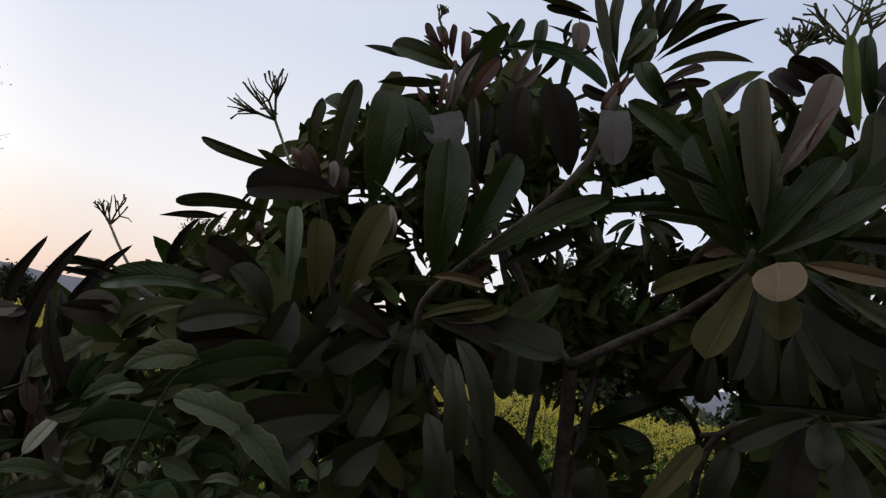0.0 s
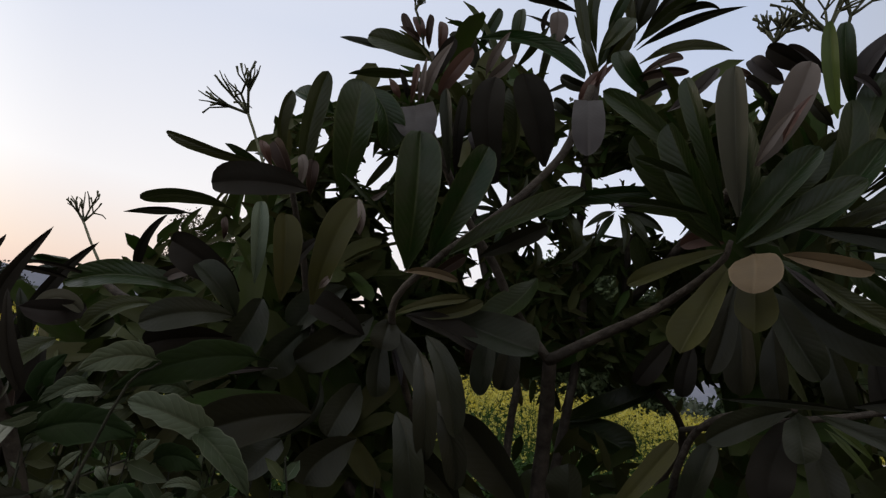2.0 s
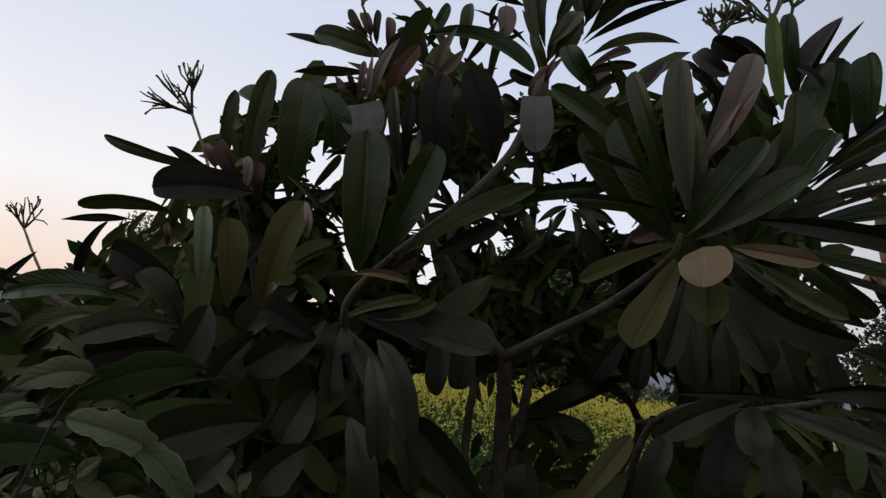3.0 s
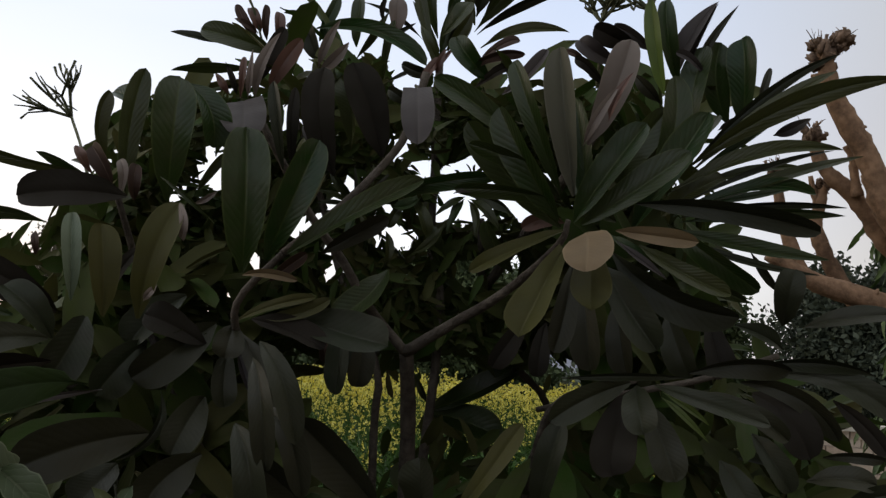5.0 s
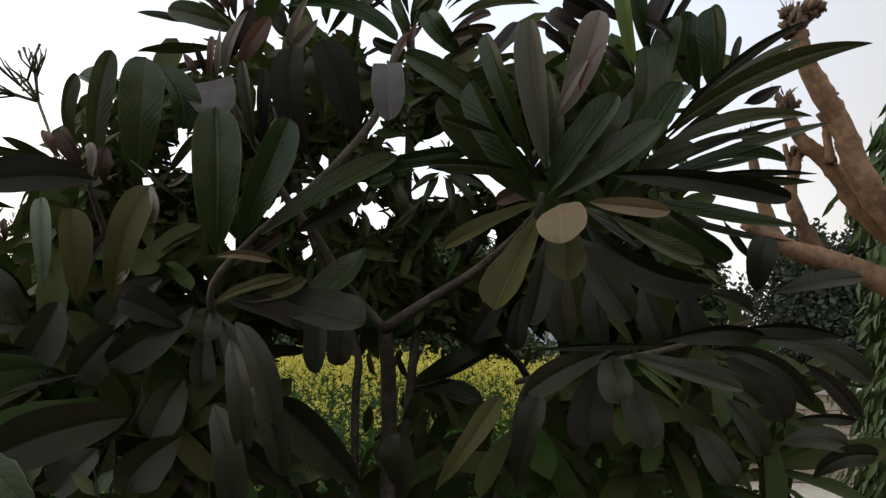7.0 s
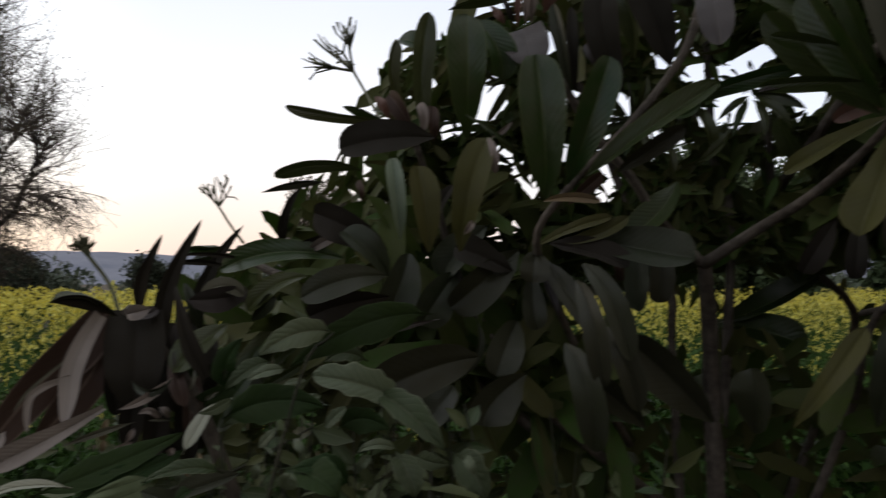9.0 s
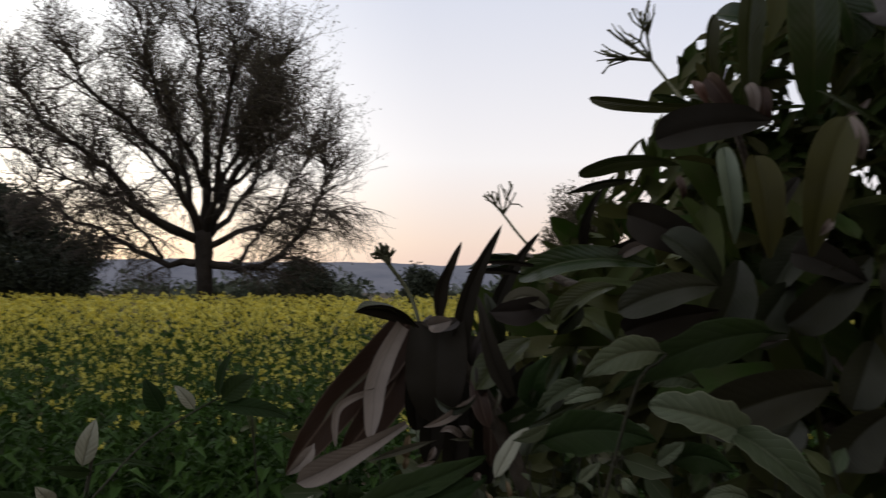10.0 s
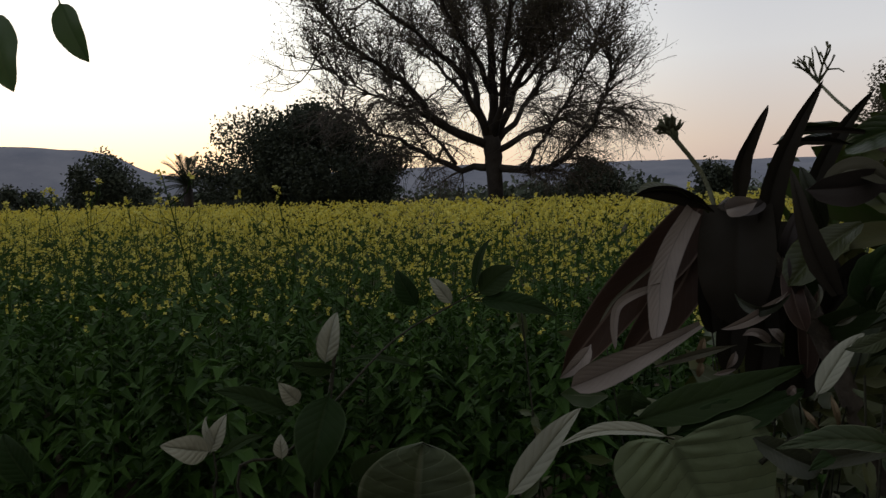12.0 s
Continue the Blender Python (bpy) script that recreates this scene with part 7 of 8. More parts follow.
    whorl((0.67, 1.45, 1.70), (0.2, -0.5, 0.1), 12, 0.2)
    whorl((0.98, 1.58, 1.70), (0.5, -0.3, 0.3), 11, 0.18)
    whorl((-0.32, 1.66, 1.74), (0, -0.3, 0.8), 10, 0.16)
    whorl((-0.37, 1.57, 1.72), (0, -0.4, 0.7), 10, 0.15)
    whorl((-0.22, 1.65, 1.78), (0, -0.3, 0.8), 10, 0.16)
    whorl((-0.35, 1.47, 1.65), (0, -0.5, 0.4), 10, 0.15)
    whorl((-0.12, 1.64, 1.81), (0, -0.3, 0.8), 9, 0.16)
    whorl((0.56, 1.49, 1.80), (0, -0.3, 0.8), 10, 0.16)
    whorl((0.66, 1.57, 1.93), (0.2, -0.3, 0.8), 10, 0.16)
    # the top of the dense part of the crown: x and z in the same plane
    brow = [(-0.51, 1.56), (-0.41, 1.65), (-0.33, 1.72), (-0.25, 1.79), (-0.20, 1.90), (-0.14, 1.94), (-0.05, 1.95), (0.01, 1.99), (0.12, 2.04), (0.24, 2.03), (0.33, 2.01), (0.41, 1.98), (0.48, 2.01), (0.58, 2.04), (0.72, 1.93), (0.74, 1.60), (0.90, 1.52)]

    def under_brow(px, pz):
        for (x0, z0), (x1, z1) in zip(brow, brow[1:]):
            if x0 <= px < x1:
                return pz < z0 + (z1 - z0) * (px - x0) / (x1 - x0)
        return False

    for n in range(12600):                        # the dense inside of the crown, thin where light comes through
        px, pz = rng.uniform(-0.55, 0.93), rng.uniform(1.2, 2.02)
        y = 1.68 + (0.12 + 0.6 * math.sqrt(max(0, 1 - ((px - 0.2) / 0.75) ** 2))) * rng.random() ** 1.3
        if n > 4200:                             # small leaves and stalks close what is left open in its middle
            px, pz, y = rng.uniform(-0.2, 0.55), rng.uniform(1.6, 2.0), rng.uniform(1.6, 1.9)
        if n > 9500:                             # the far side of the crown
            px, pz = rng.uniform(-0.12, 0.5), rng.uniform(1.62, 2.06)
            y = 1.95 + (0.15 + 0.6 * math.sqrt(max(0, 1 - ((px - 0.24) / 0.4) ** 2))) * rng.random()
        if not under_brow(px, pz) or (pz < 1.4 and rng.random() < 0.5):
            continue
        k = (y - centre.y) / (1.25 - centre.y)
        p = centre + Vector((px - centre.x, 0, pz - centre.z)) * k
        p.y = y
        d = Vector((rng.gauss(0, 0.8), rng.gauss(-0.2, 0.4), rng.gauss(0.35, 0.7))).normalized()
        L = rng.uniform(0.07, 0.16) if n <= 4200 else rng.uniform(0.025, 0.08) if n <= 9500 else rng.uniform(0.06, 0.14)
        wide = L * rng.uniform(0.26, 0.34)
        e = p + d * L
        if any(in_thin(p.lerp(e, s), wide * 0.3, thin_behind if n > 9500 else thin) for s in (0, 0.25, 0.5, 0.75, 1.0)) or not under_brow(centre.x + (e.x - centre.x) / k, centre.z + (e.z - centre.z) / k):
            continue
        v, q, uv = blade(L, wide, 0.07, 0.2, "r", rng, rows=5, across=(-1, 0, 1))
        h.add(moved(v, leaf_pose(p, e, rng.gauss(0, 35))), q, uv=uv)
    tagged(part("inner_leaves", h.mesh("inner_leaves", M_FOLIAGE), shrub, "inner leaves, coloured lighter to lift their shade"), kind="stuff")


inner_leaves()


# ---- weeds and saplings at the shrub's foot ----
weed = thing("weed_shrub", (-0.30, 0.75, 0), "tall weedy shrub with egg-shaped, deeply veined green leaves", "shrub")
sapling = thing("sapling", (-0.50, 0.47, 0), "thin sapling with a few broad green leaves and a bare twig", "sapling")
weed_rng = random.Random(55)


def weed_leaf(parent, kind, base, tip, width, roll, bend):
    """One egg-shaped leaf with a puckered blade. kind: p pale, g green."""
    length = (Vector(tip) - Vector(base)).length
    v, q, uv = blade(length, width, bend, weed_rng.uniform(0.1, 0.35), kind[1], weed_rng, rows=25, across=(-1, -0.75, -0.5, -0.25, -0.05, 0, 0.05, 0.25, 0.5, 0.75, 1), wave=0.02, curl=0.2, twist=weed_rng.gauss(0, 0.2))
    v = np.array(v)
    u, x = np.array(uv)[:, 1], np.abs(np.array(uv)[:, 0] - 0.5) * 2
    # the blade swells between its side veins
    v[:, 2] += width * {"e": 0.05, "j": 0.05}.get(kind[1], 0.03) * np.abs(np.sin((u - 0.22 * x) * 9 * math.pi)) * np.sin(np.pi * np.clip(x, 0, 1)) ** 0.7
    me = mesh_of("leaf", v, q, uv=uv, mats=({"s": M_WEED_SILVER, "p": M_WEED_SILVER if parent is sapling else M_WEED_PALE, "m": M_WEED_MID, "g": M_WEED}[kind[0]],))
    part("leaf", me, parent, {"s": "pale veined leaf", "p": "pale veined leaf", "m": "grey-green veined leaf", "g": ""}[kind[0]], leaf_pose(base, tip, roll * weed_rng.choice((-1, 1))))


def arched_weed_leaf(parent, kind, base, mid, tip, width, roll):
    """A weed leaf that arches from base over mid to tip."""
    v, q, uv = arched_blade(base, mid, tip, width, roll, kind[1], weed_rng.uniform(0.1, 0.3), weed_rng, 25, (-1, -0.75, -0.5, -0.25, -0.05, 0, 0.05, 0.25, 0.5, 0.75, 1), 0.055)
    mat, label = {"s": (M_WEED_SILVER, "pale veined leaf"), "p": (M_WEED_PALE, "pale veined leaf"), "m": (M_WEED_MID, "grey-green veined leaf"), "g": (M_WEED, "")}[kind[0]]
    part("leaf", mesh_of("leaf", v, q, uv=uv, mats=(mat,)), parent, label)


def heart_leaf(parent, notch, tip):
    """A broad heart-shaped leaf, its two uneven lobes behind the notch, swollen between its side veins."""
    notch, tip = Vector(notch), Vector(tip)
    y = tip - notch
    length = y.length
    y.normalize()
    z = OPEN_SIDE - notch
    z = (z - y * z.dot(y)).normalized()
    x = z.cross(y)
    angles = [7.6 * k for k in range(21)]
    lobes = (np.interp(angles, (0, 40, 63, 104, 126, 144, 152), (1.0, 0.66, 0.52, 0.45, 0.38, 0.14, 0.03)), np.interp(angles, (0, 30, 53, 77, 92, 101, 115, 152), (1.0, 0.85, 0.75, 0.65, 0.47, 0.28, 0.08, 0.02)))
    v, uv = [], []
    rings, n = 18, 41
    for i in range(rings + 1):
        rho = (i / rings) ** 0.8
        for k in range(-20, 21):
            a = radians(angles[abs(k)])
            r = lobes[k > 0][abs(k)] * rho
            sx, sy = r * math.sin(a), r * math.cos(a)
            h = 0.035 * abs(math.sin((sy - 0.375 * sx) * 9 * math.pi)) * min(1, sx / 0.1) * (1 - rho ** 4)
            h += 0.35 * sx ** 1.3 - 0.45 * sx ** 2 + 0.02 * math.sin(14 * sy + 3 * (k > 0)) * rho ** 2
            v.append(notch + (x * sx * (1 if k > 0 else -1) + y * sy + z * h) * length)
            uv.append((0.5 + 0.83 * sx * (1 if k > 0 else -1), sy))
    q = [(i * n + k, (i + 1) * n + k, (i + 1) * n + k + 1, i * n + k + 1) for i in range(rings) for k in range(n - 1)]
    part("leaf", mesh_of("leaf", v, q, uv=uv, mats=(M_WEED_HEART,)), parent, "broad heart-shaped grey-green leaf")


def weed_stem(parent, line, r0, r1):
    pts = smooth_line(line, 4)
    h = Heap()
    h.add(*tube(pts, [r0 + (r1 - r0) * i / (len(pts) - 1) for i in range(len(pts))], 6, 0.12, weed_rng))
    part("stem", h.mesh("stem", M_TWIG), parent)


weed_stem(weed, [(-0.30, 0.75, -0.02), (-0.28, 0.78, 0.6), (-0.26, 0.80, 1.1), (-0.20, 0.84, 1.44), (-0.17, 0.87, 1.5)], 0.003, 0.0014)
weed_stem(weed, [(-0.27, 0.77, 0.7), (-0.40, 0.88, 1.0), (-0.46, 0.95, 1.2)], 0.002, 0.0011)
weed_stem(weed, [(-0.26, 0.78, 0.8), (-0.18, 0.86, 1.1), (-0.12, 0.9, 1.34)], 0.002, 0.0011)
weed_stem(sapling, [(-0.50, 0.47, -0.02), (-0.50, 0.46, 0.6), (-0.49, 0.47, 1.1), (-0.493, 0.475, 1.327), (-0.491, 0.482, 1.372), (-0.498, 0.495, 1.423), (-0.496, 0.499, 1.445)], 0.004, 0.0009)
weed_stem(sapling, [(-0.49, 0.47, 1.2), (-0.517, 0.43, 1.347), (-0.507, 0.461, 1.364), (-0.504, 0.501, 1.396), (-0.53, 0.569, 1.426), (-0.543, 0.635, 1.444), (-0.536, 0.665, 1.456)], 0.0014, 0.0006)
weed_stem(sapling, [(-0.50, 0.46, 0.9), (-0.505, 0.413, 1.30), (-0.507, 0.412, 1.361), (-0.509, 0.411, 1.376)], 0.0014, 0.0006)

weed_leaf(weed, "po", (-0.280, 0.850, 1.428), (-0.303, 0.819, 1.412), 0.014, 40, 0.08)
heart_leaf(weed, (-0.488, 0.860, 1.289), (-0.462, 0.921, 1.171))
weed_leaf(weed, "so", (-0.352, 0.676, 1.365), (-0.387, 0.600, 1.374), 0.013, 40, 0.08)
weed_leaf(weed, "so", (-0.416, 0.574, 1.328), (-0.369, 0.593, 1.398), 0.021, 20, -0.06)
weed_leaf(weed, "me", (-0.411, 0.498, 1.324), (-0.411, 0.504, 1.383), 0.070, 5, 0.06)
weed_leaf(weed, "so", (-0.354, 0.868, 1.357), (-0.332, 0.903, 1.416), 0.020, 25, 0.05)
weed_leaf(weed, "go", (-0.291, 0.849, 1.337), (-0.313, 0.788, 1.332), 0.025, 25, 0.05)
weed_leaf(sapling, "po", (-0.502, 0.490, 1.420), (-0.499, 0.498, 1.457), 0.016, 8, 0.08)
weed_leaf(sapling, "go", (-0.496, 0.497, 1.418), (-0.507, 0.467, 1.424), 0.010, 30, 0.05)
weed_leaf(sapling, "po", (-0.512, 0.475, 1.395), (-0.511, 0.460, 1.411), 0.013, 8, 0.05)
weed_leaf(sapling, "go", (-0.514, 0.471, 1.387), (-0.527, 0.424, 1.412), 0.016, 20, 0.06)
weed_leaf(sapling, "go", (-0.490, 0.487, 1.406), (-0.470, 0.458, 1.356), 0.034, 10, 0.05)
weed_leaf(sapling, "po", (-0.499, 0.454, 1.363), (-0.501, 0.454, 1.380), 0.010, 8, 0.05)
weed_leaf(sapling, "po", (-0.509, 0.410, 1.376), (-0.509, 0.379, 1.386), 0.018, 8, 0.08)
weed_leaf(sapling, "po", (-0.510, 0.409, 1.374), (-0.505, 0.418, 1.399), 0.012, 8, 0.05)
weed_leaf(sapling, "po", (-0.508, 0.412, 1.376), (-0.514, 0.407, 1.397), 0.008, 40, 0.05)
weed_leaf(sapling, "go", (-0.508, 0.411, 1.370), (-0.499, 0.441, 1.385), 0.009, 35, 0.05)
weed_leaf(sapling, "go", (-0.560, 0.613, 1.442), (-0.573, 0.600, 1.474), 0.019, 20, 0.05)
weed_leaf(sapling, "go", (-0.531, 0.650, 1.448), (-0.475, 0.689, 1.440), 0.019, 20, 0.05)
weed_leaf(sapling, "go", (-0.530, 0.652, 1.451), (-0.512, 0.678, 1.476), 0.024, 15, 0.05)
weed_leaf(sapling, "go", (-0.532, 0.651, 1.453), (-0.527, 0.661, 1.500), 0.011, 40, 0.05)
weed_leaf(sapling, "go", (-0.542, 0.598, 1.397), (-0.579, 0.552, 1.408), 0.007, 40, 0.05)
weed_leaf(sapling, "go", (-0.480, 0.494, 1.342), (-0.443, 0.511, 1.370), 0.026, 20, 0.05)
weed_leaf(sapling, "go", (-0.557, 0.316, 1.364), (-0.571, 0.301, 1.395), 0.021, 25, 0.05)
weed_leaf(sapling, "po", (-0.558, 0.648, 1.441), (-0.571, 0.634, 1.466), 0.013, 8, 0.05)
weed_leaf(weed, "go", (-0.479, 1.091, 1.372), (-0.366, 1.045, 1.425), 0.034, 30, 0.06)
weed_leaf(weed, "go", (-0.546, 1.131, 1.391), (-0.453, 1.081, 1.456), 0.041, 30, 0.06)
weed_stem(weed, [(-0.433, 0.919, 1.273), (-0.411, 0.944, 1.297), (-0.367, 1.021, 1.305), (-0.305, 1.133, 1.346)], 0.0028, 0.0016)

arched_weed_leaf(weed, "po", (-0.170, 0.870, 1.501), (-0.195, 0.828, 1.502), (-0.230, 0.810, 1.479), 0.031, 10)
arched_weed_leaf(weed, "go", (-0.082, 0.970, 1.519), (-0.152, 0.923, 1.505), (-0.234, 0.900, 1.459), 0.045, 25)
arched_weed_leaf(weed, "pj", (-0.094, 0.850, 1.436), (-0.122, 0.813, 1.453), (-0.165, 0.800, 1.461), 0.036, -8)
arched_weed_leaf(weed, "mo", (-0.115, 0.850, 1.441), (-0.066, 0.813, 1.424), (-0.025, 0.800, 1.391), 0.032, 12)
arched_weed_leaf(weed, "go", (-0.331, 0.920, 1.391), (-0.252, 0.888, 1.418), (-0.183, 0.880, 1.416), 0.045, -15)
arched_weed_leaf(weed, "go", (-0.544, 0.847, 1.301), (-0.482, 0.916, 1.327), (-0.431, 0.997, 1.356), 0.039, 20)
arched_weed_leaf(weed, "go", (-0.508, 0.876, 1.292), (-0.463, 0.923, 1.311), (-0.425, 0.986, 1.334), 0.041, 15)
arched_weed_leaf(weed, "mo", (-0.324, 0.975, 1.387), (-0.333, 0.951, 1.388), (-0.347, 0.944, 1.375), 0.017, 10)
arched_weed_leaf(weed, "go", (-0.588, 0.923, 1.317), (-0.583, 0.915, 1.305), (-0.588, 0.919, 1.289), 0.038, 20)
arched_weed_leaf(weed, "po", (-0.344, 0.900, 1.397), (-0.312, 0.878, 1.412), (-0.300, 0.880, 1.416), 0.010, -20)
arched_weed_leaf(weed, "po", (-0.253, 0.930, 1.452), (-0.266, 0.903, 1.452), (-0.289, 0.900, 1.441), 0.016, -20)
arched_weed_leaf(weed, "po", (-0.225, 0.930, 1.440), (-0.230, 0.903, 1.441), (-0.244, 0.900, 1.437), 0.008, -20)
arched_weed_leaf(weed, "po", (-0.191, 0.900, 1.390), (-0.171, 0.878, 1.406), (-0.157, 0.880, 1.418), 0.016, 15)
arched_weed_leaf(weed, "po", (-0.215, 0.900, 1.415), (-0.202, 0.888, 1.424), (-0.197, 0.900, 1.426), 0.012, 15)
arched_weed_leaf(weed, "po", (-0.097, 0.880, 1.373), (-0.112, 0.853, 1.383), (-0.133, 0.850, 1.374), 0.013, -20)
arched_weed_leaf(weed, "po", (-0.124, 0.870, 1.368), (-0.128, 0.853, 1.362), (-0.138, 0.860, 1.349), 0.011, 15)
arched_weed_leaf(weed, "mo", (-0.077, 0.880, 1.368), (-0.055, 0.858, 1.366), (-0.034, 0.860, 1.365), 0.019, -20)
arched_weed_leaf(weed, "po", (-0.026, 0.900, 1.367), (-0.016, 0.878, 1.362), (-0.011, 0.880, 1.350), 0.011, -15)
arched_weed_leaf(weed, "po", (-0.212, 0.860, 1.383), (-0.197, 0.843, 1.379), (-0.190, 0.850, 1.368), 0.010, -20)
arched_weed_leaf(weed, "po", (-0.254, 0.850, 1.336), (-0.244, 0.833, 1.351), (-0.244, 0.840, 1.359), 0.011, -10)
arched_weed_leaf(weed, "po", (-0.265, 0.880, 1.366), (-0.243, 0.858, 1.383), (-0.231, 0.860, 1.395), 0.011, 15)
arched_weed_leaf(weed, "mo", (-0.112, 0.920, 1.362), (-0.088, 0.888, 1.346), (-0.077, 0.880, 1.323), 0.035, 20)
arched_weed_leaf(weed, "mo", (-0.052, 0.950, 1.359), (-0.019, 0.913, 1.344), (-0.002, 0.900, 1.320), 0.040, -25)
arched_weed_leaf(weed, "go", (-0.354, 1.000, 1.415), (-0.357, 0.973, 1.448), (-0.332, 0.970, 1.485), 0.035, 20)
arched_weed_leaf(weed, "mo", (-0.292, 0.970, 1.457), (-0.307, 0.938, 1.449), (-0.333, 0.930, 1.425), 0.023, -25)
arched_weed_leaf(weed, "mo", (-0.157, 0.950, 1.462), (-0.176, 0.923, 1.474), (-0.199, 0.920, 1.463), 0.025, -25)
arched_weed_leaf(weed, "go", (-0.220, 0.850, 1.352), (-0.165, 0.813, 1.352), (-0.135, 0.800, 1.339), 0.043, 20)
arched_weed_leaf(weed, "go", (-0.200, 0.970, 1.376), (-0.161, 0.943, 1.395), (-0.125, 0.940, 1.384), 0.034, -25)
arched_weed_leaf(weed, "mo", (-0.221, 0.720, 1.376), (-0.240, 0.688, 1.387), (-0.281, 0.680, 1.373), 0.017, -25)
arched_weed_leaf(weed, "po", (-0.194, 0.800, 1.341), (-0.181, 0.778, 1.358), (-0.178, 0.780, 1.365), 0.020, -10)
arched_weed_leaf(weed, "go", (-0.145, 0.860, 1.336), (-0.158, 0.828, 1.360), (-0.193, 0.820, 1.360), 0.033, -20)


def weed_tangle():
    """The fine growth under and between: thin stems with small leaves, joined."""
    rng = random.Random(61)
    h = Heap()
    for k in range(520):
        x, y = rng.uniform(-0.75, 0.15), rng.uniform(0.85, 1.5)
        if rng.random() < 0.25:
            x, y = rng.uniform(-0.45, -0.1), rng.uniform(0.6, 0.9)
        top = rng.uniform(0.75, 1.42) if y > 0.9 else rng.uniform(0.75, 1.2)
        a = Vector((x, y, 0))
        b = a + Vector((rng.gauss(0, 0.1), rng.gauss(0, 0.1), top))
        h.add(*tube(smooth_line([a, a.lerp(b, 0.5) + Vector((rng.gauss(0, 0.03), rng.gauss(0, 0.03), 0)), b], 2), [0.003, 0.0012], 3), mat=1)
        for _ in range(20):
            u = rng.uniform(0.55, 1.0)
            p = a.lerp(b, u)
            d = Vector((rng.gauss(0, 1), rng.gauss(0, 1), rng.gauss(0.1, 0.6))).normalized()
            L = rng.uniform(0.025, 0.085) if p.y > 1.05 else rng.uniform(0.015, 0.04)
            v, q, uv = blade(L, L * rng.uniform(0.3, 0.5), 0.06, 0.2, "o", rng, rows=4, across=(-1, 0, 1))
            h.add(moved(v, leaf_pose(p, p + d * L, rng.uniform(-60, 60))), q, uv=uv)
    tagged(new("undergrowth", h.mesh("undergrowth", M_WEED_SMALL, M_TWIG)), "tangled undergrowth of thin stems and small green leaves", "undergrowth", kind="stuff")


weed_tangle()


def overhanging_twig():
    tw = thing("overhanging_branch", (-1.536, 0.464, 2.314), "drooping branch tip with broad dark green leaves overhead", "branch")
    h = Heap()
    for line, r in (([(-1.536, 0.464, 2.314), (-1.500, 0.486, 2.089), (-1.456, 0.527, 1.934), (-1.434, 0.550, 1.890), (-1.429, 0.554, 1.862)], 0.003), ([(-1.456, 0.527, 1.934), (-1.405, 0.590, 1.913), (-1.368, 0.635, 1.899), (-1.358, 0.646, 1.878), (-1.360, 0.643, 1.871)], 0.0014), ([(-1.480, 0.502, 1.989), (-1.491, 0.480, 1.918), (-1.492, 0.471, 1.851)], 0.0014)):
        h.add(*tube(smooth_line(line, 4), [r, r * 0.4], 6, 0.1, weed_rng))
    part("twig", h.mesh("twig", M_TWIG), tw)
    for base, tip, w, roll in (((-1.492, 0.471, 1.853), (-1.468, 0.489, 1.717), 0.077, 10), ((-1.429, 0.554, 1.863), (-1.396, 0.586, 1.761), 0.054, 15), ((-1.434, 0.550, 1.892), (-1.388, 0.608, 1.883), 0.041, 30), ((-1.405, 0.590, 1.913), (-1.365, 0.641, 1.907), 0.027, 30), ((-1.371, 0.632, 1.900), (-1.364, 0.639, 1.884), 0.013, 15), ((-1.437, 0.546, 1.889), (-1.459, 0.517, 1.881), 0.036, 20)):
        L = (Vector(tip) - Vector(base)).length
        v, q, uv = blade(L, w, 0.06, 0.25, "o", weed_rng, rows=13)
        part("leaf", mesh_of("leaf", v, q, uv=uv, mats=(M_OVERHEAD,)), tw, "", leaf_pose(base, tip, roll, face=(0.8, -0.6, 0)))


overhanging_twig()


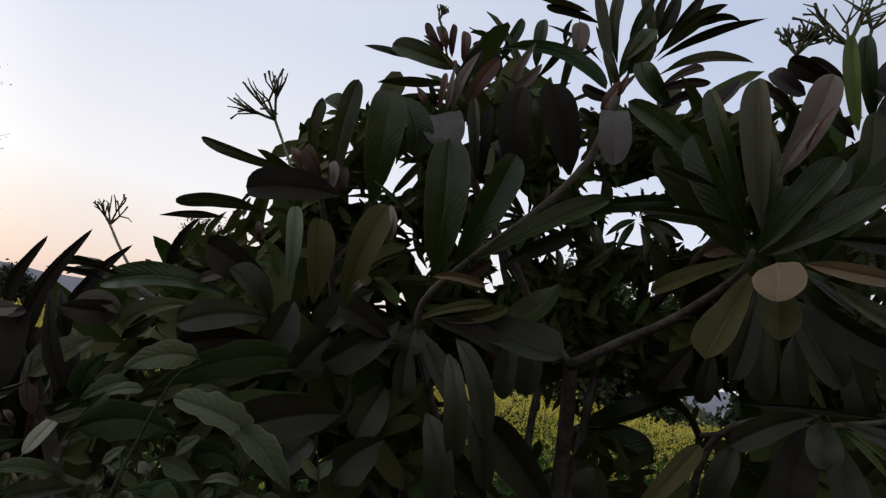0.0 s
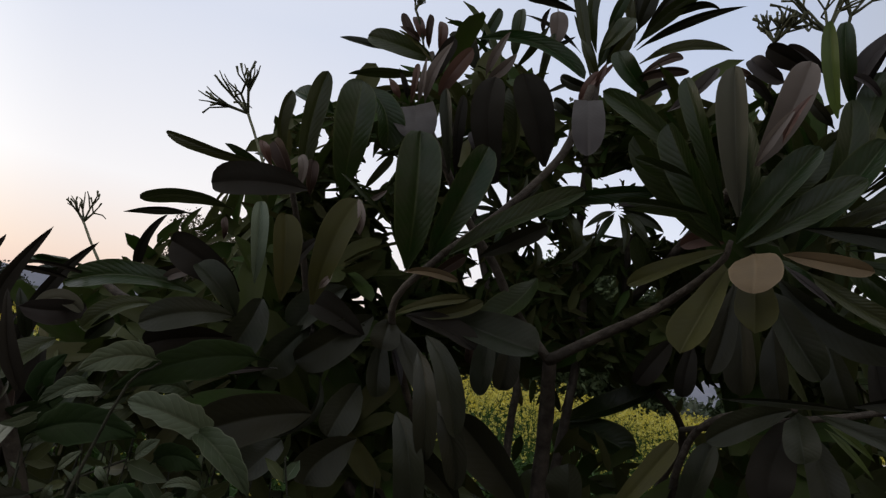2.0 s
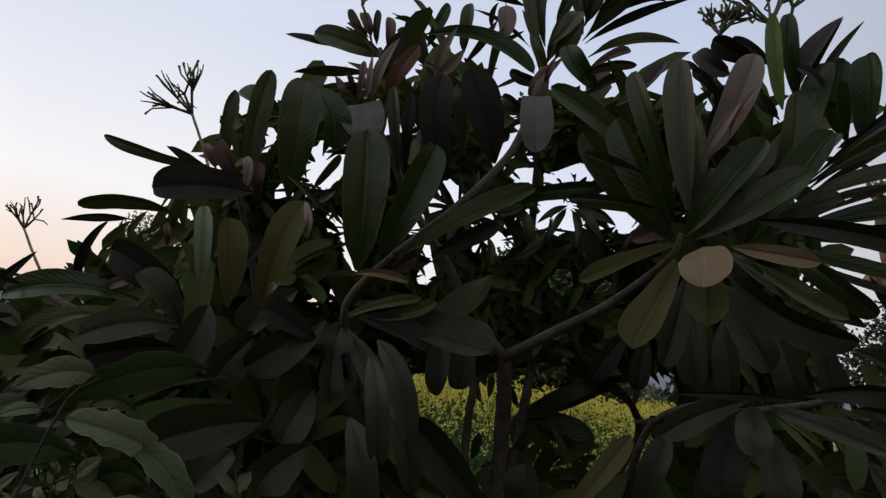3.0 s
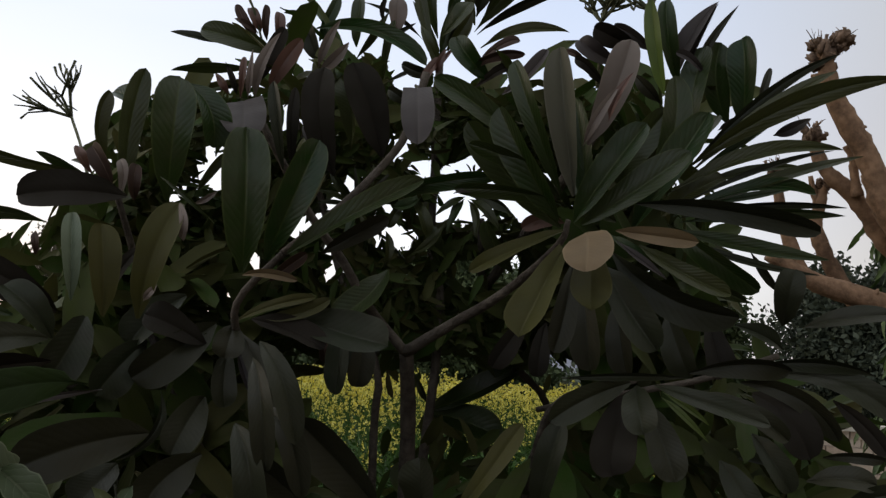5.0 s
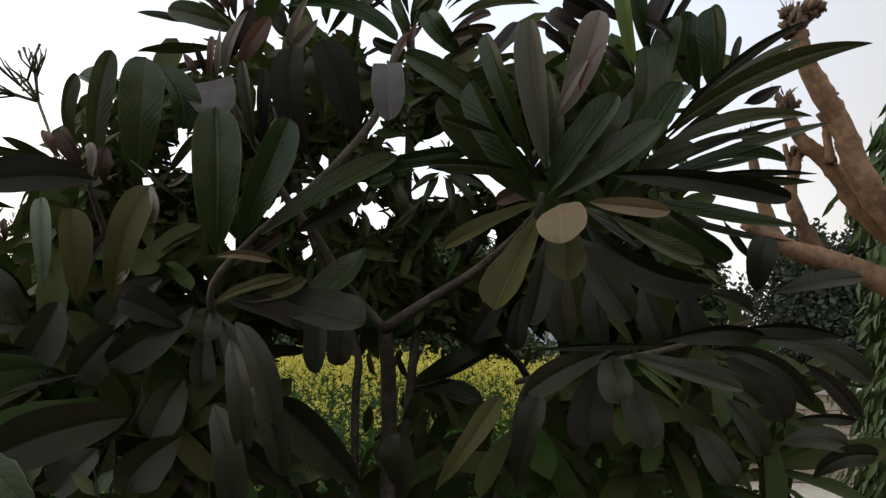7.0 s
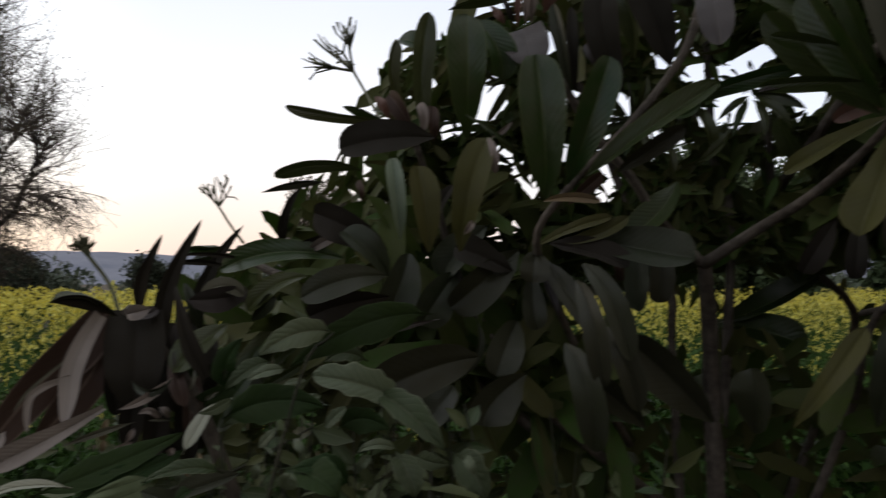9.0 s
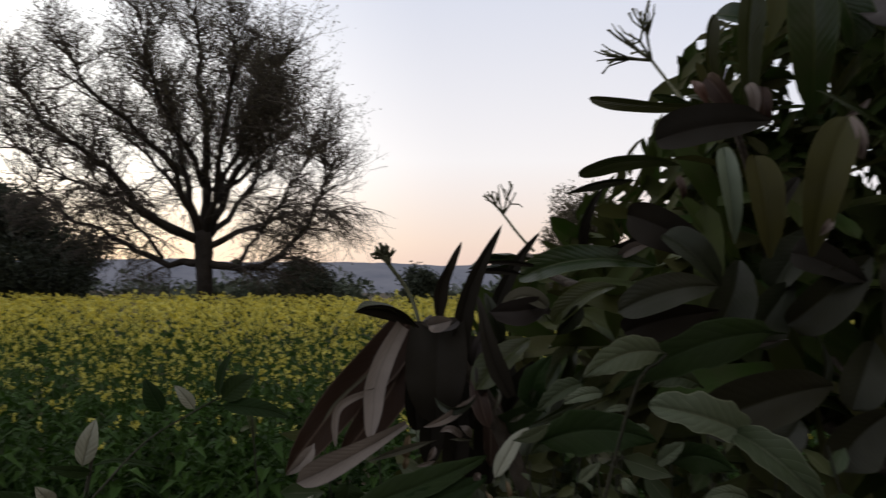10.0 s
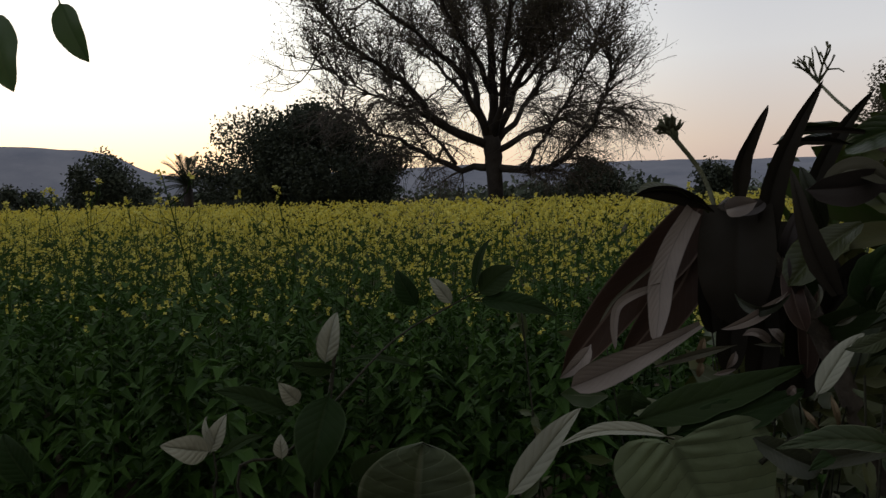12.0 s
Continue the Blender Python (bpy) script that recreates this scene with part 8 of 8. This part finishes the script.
# ---- by the yard: pollarded tree, drooping tree, brick wall ----
def pollard():
    rng = random.Random(8)
    tree = thing("pollarded_tree", (3.107, 3.826, 0), "pollarded tree with bare orange-brown limbs and frayed cut ends", "tree")

    def limb(name, line, r0, r1, parent=tree):
        pts = smooth_line(line, 5)
        h = Heap()
        h.add(*tube(pts, [(r0 + (r1 - r0) * i / (len(pts) - 1)) * rng.uniform(0.88, 1.12) for i in range(len(pts))], 12, 0.10, rng))
        for i in range(3, len(pts) - 1, 4):          # knots and stubs of lopped shoots
            d = Vector((rng.gauss(0, 1), rng.gauss(0, 1), rng.gauss(0.3, 0.6))).normalized()
            r = r1 * 1.05
            h.add(*tube([pts[i], pts[i] + d * r * 1.2, pts[i] + d * r * rng.uniform(1.5, 2.1)], [r * 0.5, r * 0.36, r * 0.16], 6, 0.3, rng))
        return part(name, h.mesh(name, M_PRUNED), parent)

    def frayed(parent, at, way, r):
        at, way = Vector(at), Vector(way).normalized()
        h = Heap()
        for _ in range(30):
            side = Vector((rng.gauss(0, 1), rng.gauss(0, 1), rng.gauss(0, 1)))
            side = (side - way * side.dot(way)).normalized()
            p = at - way * r * rng.uniform(0.3, 1.6) + side * r * rng.uniform(0.1, 0.7)
            e = p + (way * rng.uniform(0.3, 1.5) + side * rng.uniform(-0.2, 0.8) + Vector((rng.gauss(0, 0.25), rng.gauss(0, 0.25), rng.gauss(0, 0.25)))) * r
            h.add(*tube([p, p.lerp(e, 0.45) + side * r * 0.25, p.lerp(e, 0.8) + side * r * rng.uniform(-0.1, 0.2), e], [r * rng.uniform(0.3, 0.5), r * rng.uniform(0.22, 0.42), r * rng.uniform(0.1, 0.28), r * rng.choice((0.03, 0.08, 0.2))], 6, 0.5, rng))
        for _ in range(9):                           # thin splinters and strips of bark
            side = Vector((rng.gauss(0, 1), rng.gauss(0, 1), rng.gauss(0.2, 0.6))).normalized()
            p = at + side * r * 0.6
            h.add(*tube(smooth_line([p, p + side * r * rng.uniform(0.4, 0.9), p + side * r * rng.uniform(0.8, 1.3) + Vector((rng.gauss(0, 0.3), rng.gauss(0, 0.3), rng.gauss(0, 0.5))) * r], 2), [r * 0.07, r * 0.03], 4, 0.4, rng))
        part("cut_end", h.mesh("cut_end", M_CUT), parent, "frayed, splintered cut end")

    limb("trunk", [(3.107, 3.826, -0.05), (3.077, 3.846, 0.7), (3.007, 3.876, 1.639), (2.903, 3.905, 1.856)], 0.13, 0.095)
    a = limb("limb", [(2.969, 3.822, 2.072), (2.794, 3.814, 2.223), (2.649, 3.808, 2.348), (2.523, 3.794, 2.524), (2.459, 3.779, 2.672), (2.382, 3.766, 2.812), (2.277, 3.753, 2.966), (2.213, 3.739, 3.109), (2.191, 3.726, 3.218)], 0.072, 0.042)
    frayed(a, (2.184, 3.724, 3.237), (0.1, 0, 1), 0.057)
    frayed(a, (2.280, 3.709, 3.305), (0.7, 0, 0.8), 0.045)
    frayed(a, (2.135, 3.723, 3.276), (-0.5, 0, 0.9), 0.030)
    b = limb("limb", [(2.955, 3.972, 2.091), (2.792, 3.966, 2.221), (2.618, 3.959, 2.367), (2.518, 3.949, 2.499), (2.432, 3.941, 2.603), (2.324, 3.938, 2.684), (2.262, 3.930, 2.778), (2.234, 3.920, 2.868)], 0.052, 0.031)
    frayed(b, (2.227, 3.918, 2.891), (-0.1, 0, 1), 0.049)
    limb("limb", [(2.447, 3.894, 2.570), (2.425, 3.883, 2.668), (2.409, 3.873, 2.752), (2.371, 3.867, 2.815)], 0.028, 0.015)
    c = limb("limb", [(2.566, 4.104, 2.054), (2.450, 4.094, 2.194), (2.366, 4.082, 2.331), (2.324, 4.069, 2.451), (2.341, 4.054, 2.563), (2.348, 4.042, 2.651)], 0.045, 0.026)
    frayed(c, (2.347, 4.039, 2.669), (0, 0, 1), 0.034)
    limb("limb", [(2.337, 4.059, 2.525), (2.303, 4.050, 2.611), (2.280, 4.041, 2.695)], 0.021, 0.011)
    limb("limb", [(3.111, 3.955, 1.755), (2.875, 3.948, 1.927), (2.598, 3.951, 2.047), (2.354, 3.960, 2.109), (2.186, 3.963, 2.169), (2.039, 3.961, 2.263)], 0.069, 0.038)
    d = limb("limb", [(2.263, 4.060, 2.162), (2.164, 4.040, 2.371), (2.107, 4.019, 2.562), (2.075, 4.001, 2.714)], 0.037, 0.021)
    frayed(d, (2.071, 4.000, 2.725), (-0.1, 0, 1), 0.039)


pollard()


def drooping_tree():
    """A slim evergreen whose long leaves all hang down, with pale curled shoots at its top."""
    rng = random.Random(13)
    base = Vector((3.84, 5.01, 0))
    tree = thing("drooping_tree", base, "tall evergreen with long drooping green leaves", "tree")
    h = Heap()
    h.add(*tube(smooth_line([base, base + Vector((0.02, 0, 1.2)), base + Vector((-0.02, 0, 2.4)), base + Vector((0.03, 0, 3.3))], 3), [0.08, 0.025], 9, 0.1, rng))
    part("trunk", h.mesh("trunk", M_TREE_BARK), tree)
    lv, tw = Heap(), Heap()
    for k in range(640):
        z = 0.35 + 3.0 * rng.random() ** 0.9
        a = rng.random() * 6.283
        r = (0.56 - 0.03 * z + 0.07 * math.sin(z * 4 + a)) * (1 if z < 2.9 else 0.8) * rng.uniform(0.6, 1.1)
        top = base + Vector((0, 0, z + 0.16))
        tip = base + Vector((math.cos(a) * r, math.sin(a) * r, z - 0.12))
        tw.add(*tube([top, top.lerp(tip, 0.6) + Vector((0, 0, 0.06)), tip], [0.005, 0.0035, 0.0015], 4))
        for _ in range(15):
            p = top.lerp(tip, rng.uniform(0.5, 1.0)) + Vector((rng.gauss(0, 0.05), rng.gauss(0, 0.05), rng.gauss(0, 0.06)))
            L = rng.uniform(0.11, 0.19)
            d = Vector((math.cos(a) * 0.35 + rng.gauss(0, 0.28), math.sin(a) * 0.35 + rng.gauss(0, 0.28), -1)).normalized()
            v, q, uv = blade(L, L * rng.uniform(0.2, 0.28), 0.08, 0.3, "p", rng, rows=4, across=(-1, 0, 1), wave=0.08)
            lv.add(moved(v, leaf_pose(p, p + d * L, rng.uniform(-80, 80))), q, uv=uv)
    tagged(part("twig_spray", tw.mesh("twig_spray", M_TREE_BARK), tree), kind="stuff")
    tagged(part("leaves", lv.mesh("leaves", M_HANGING), tree), kind="stuff")
    for k in range(26):                          # young shoots, curled over at the top
        a, r = rng.random() * 6.283, rng.uniform(0.1, 0.6)
        p = base + Vector((math.cos(a) * r, math.sin(a) * r, rng.uniform(3.05, 3.3)))
        side = Vector((rng.gauss(0, 1), rng.gauss(0, 1), 0)).normalized()
        h = Heap()
        s = rng.uniform(0.03, 0.05)
        pts = [p + Vector((0, 0, -0.12)), p, p + side * s * 0.5 + Vector((0, 0, s)), p + side * s * 1.3 + Vector((0, 0, s * 0.8)), p + side * s * 1.6 - Vector((0, 0, s * 0.2)), p + side * s * 1.5 - Vector((0, 0, s * 1.4))]
        h.add(*tube(smooth_line(pts, 3), [0.004, 0.007], 5, 0.2, rng))
        part("young_shoot", h.mesh("young_shoot", M_WEED_PALE), tree, "pale curled young shoot")


drooping_tree()
leafy_tree("tree", (8.2, 13.62, 0), 4.0, 3.2, "dense dark green tree beyond the pollarded one", M_BUSH_LEAF, 0.115, 38000, 41, low=0.3, lumps=22, group="trees behind the field")


def brick_wall():
    """A low wall of worn pale brick by the yard, capped with slabs."""
    rng = random.Random(19)
    wall = thing("brick_wall", (5.2, 8.2, 0), "low wall of worn pale bricks", "wall")
    h = Heap()

    def box(heap, a, b, jit=0.0):
        (x0, y0, z0), (x1, y1, z1) = a, b
        v = [(x, y, z) for z in (z0, z1) for x, y in ((x0, y0), (x1, y0), (x1, y1), (x0, y1))]
        v = [tuple(c + rng.uniform(-jit, jit) for c in p) for p in v]
        heap.add(v, [(0, 3, 2, 1), (4, 5, 6, 7), (0, 1, 5, 4), (1, 2, 6, 5), (2, 3, 7, 6), (3, 0, 4, 7)])

    box(h, (3.4, 8.06, -0.05), (7.0, 8.30, 1.27))
    part("core", h.mesh("core", M_MORTAR, smooth=False), wall)
    bricks = []
    for _ in range(6):
        h = Heap()
        box(h, (0, 0, 0), (0.222, 0.05, 0.068), 0.004)
        bricks.append(h.mesh("brick", M_BRICK, smooth=False))
    for row in range(16):
        x = 3.4 + (0.12 if row % 2 else 0)
        while x < 7.0 - 0.2:
            part("brick", bricks[rng.randrange(6)], wall, "", pose(x, 8.025 + rng.uniform(-0.006, 0.006), 0.02 + row * 0.079))
            x += 0.236
    h = Heap()
    box(h, (3.35, 7.98, 1.275), (7.05, 8.36, 1.34), 0.006)
    part("coping", h.mesh("coping", M_MORTAR, smooth=False), wall, "worn cement coping")
    h = Heap()
    box(h, (3.2, 6.9, 0.0), (7.0, 7.9, 0.42), 0.01)
    tagged(new("plinth", h.mesh("plinth", M_MORTAR, smooth=False)), "pale cement plinth in front of the brick wall", "plinth")


brick_wall()
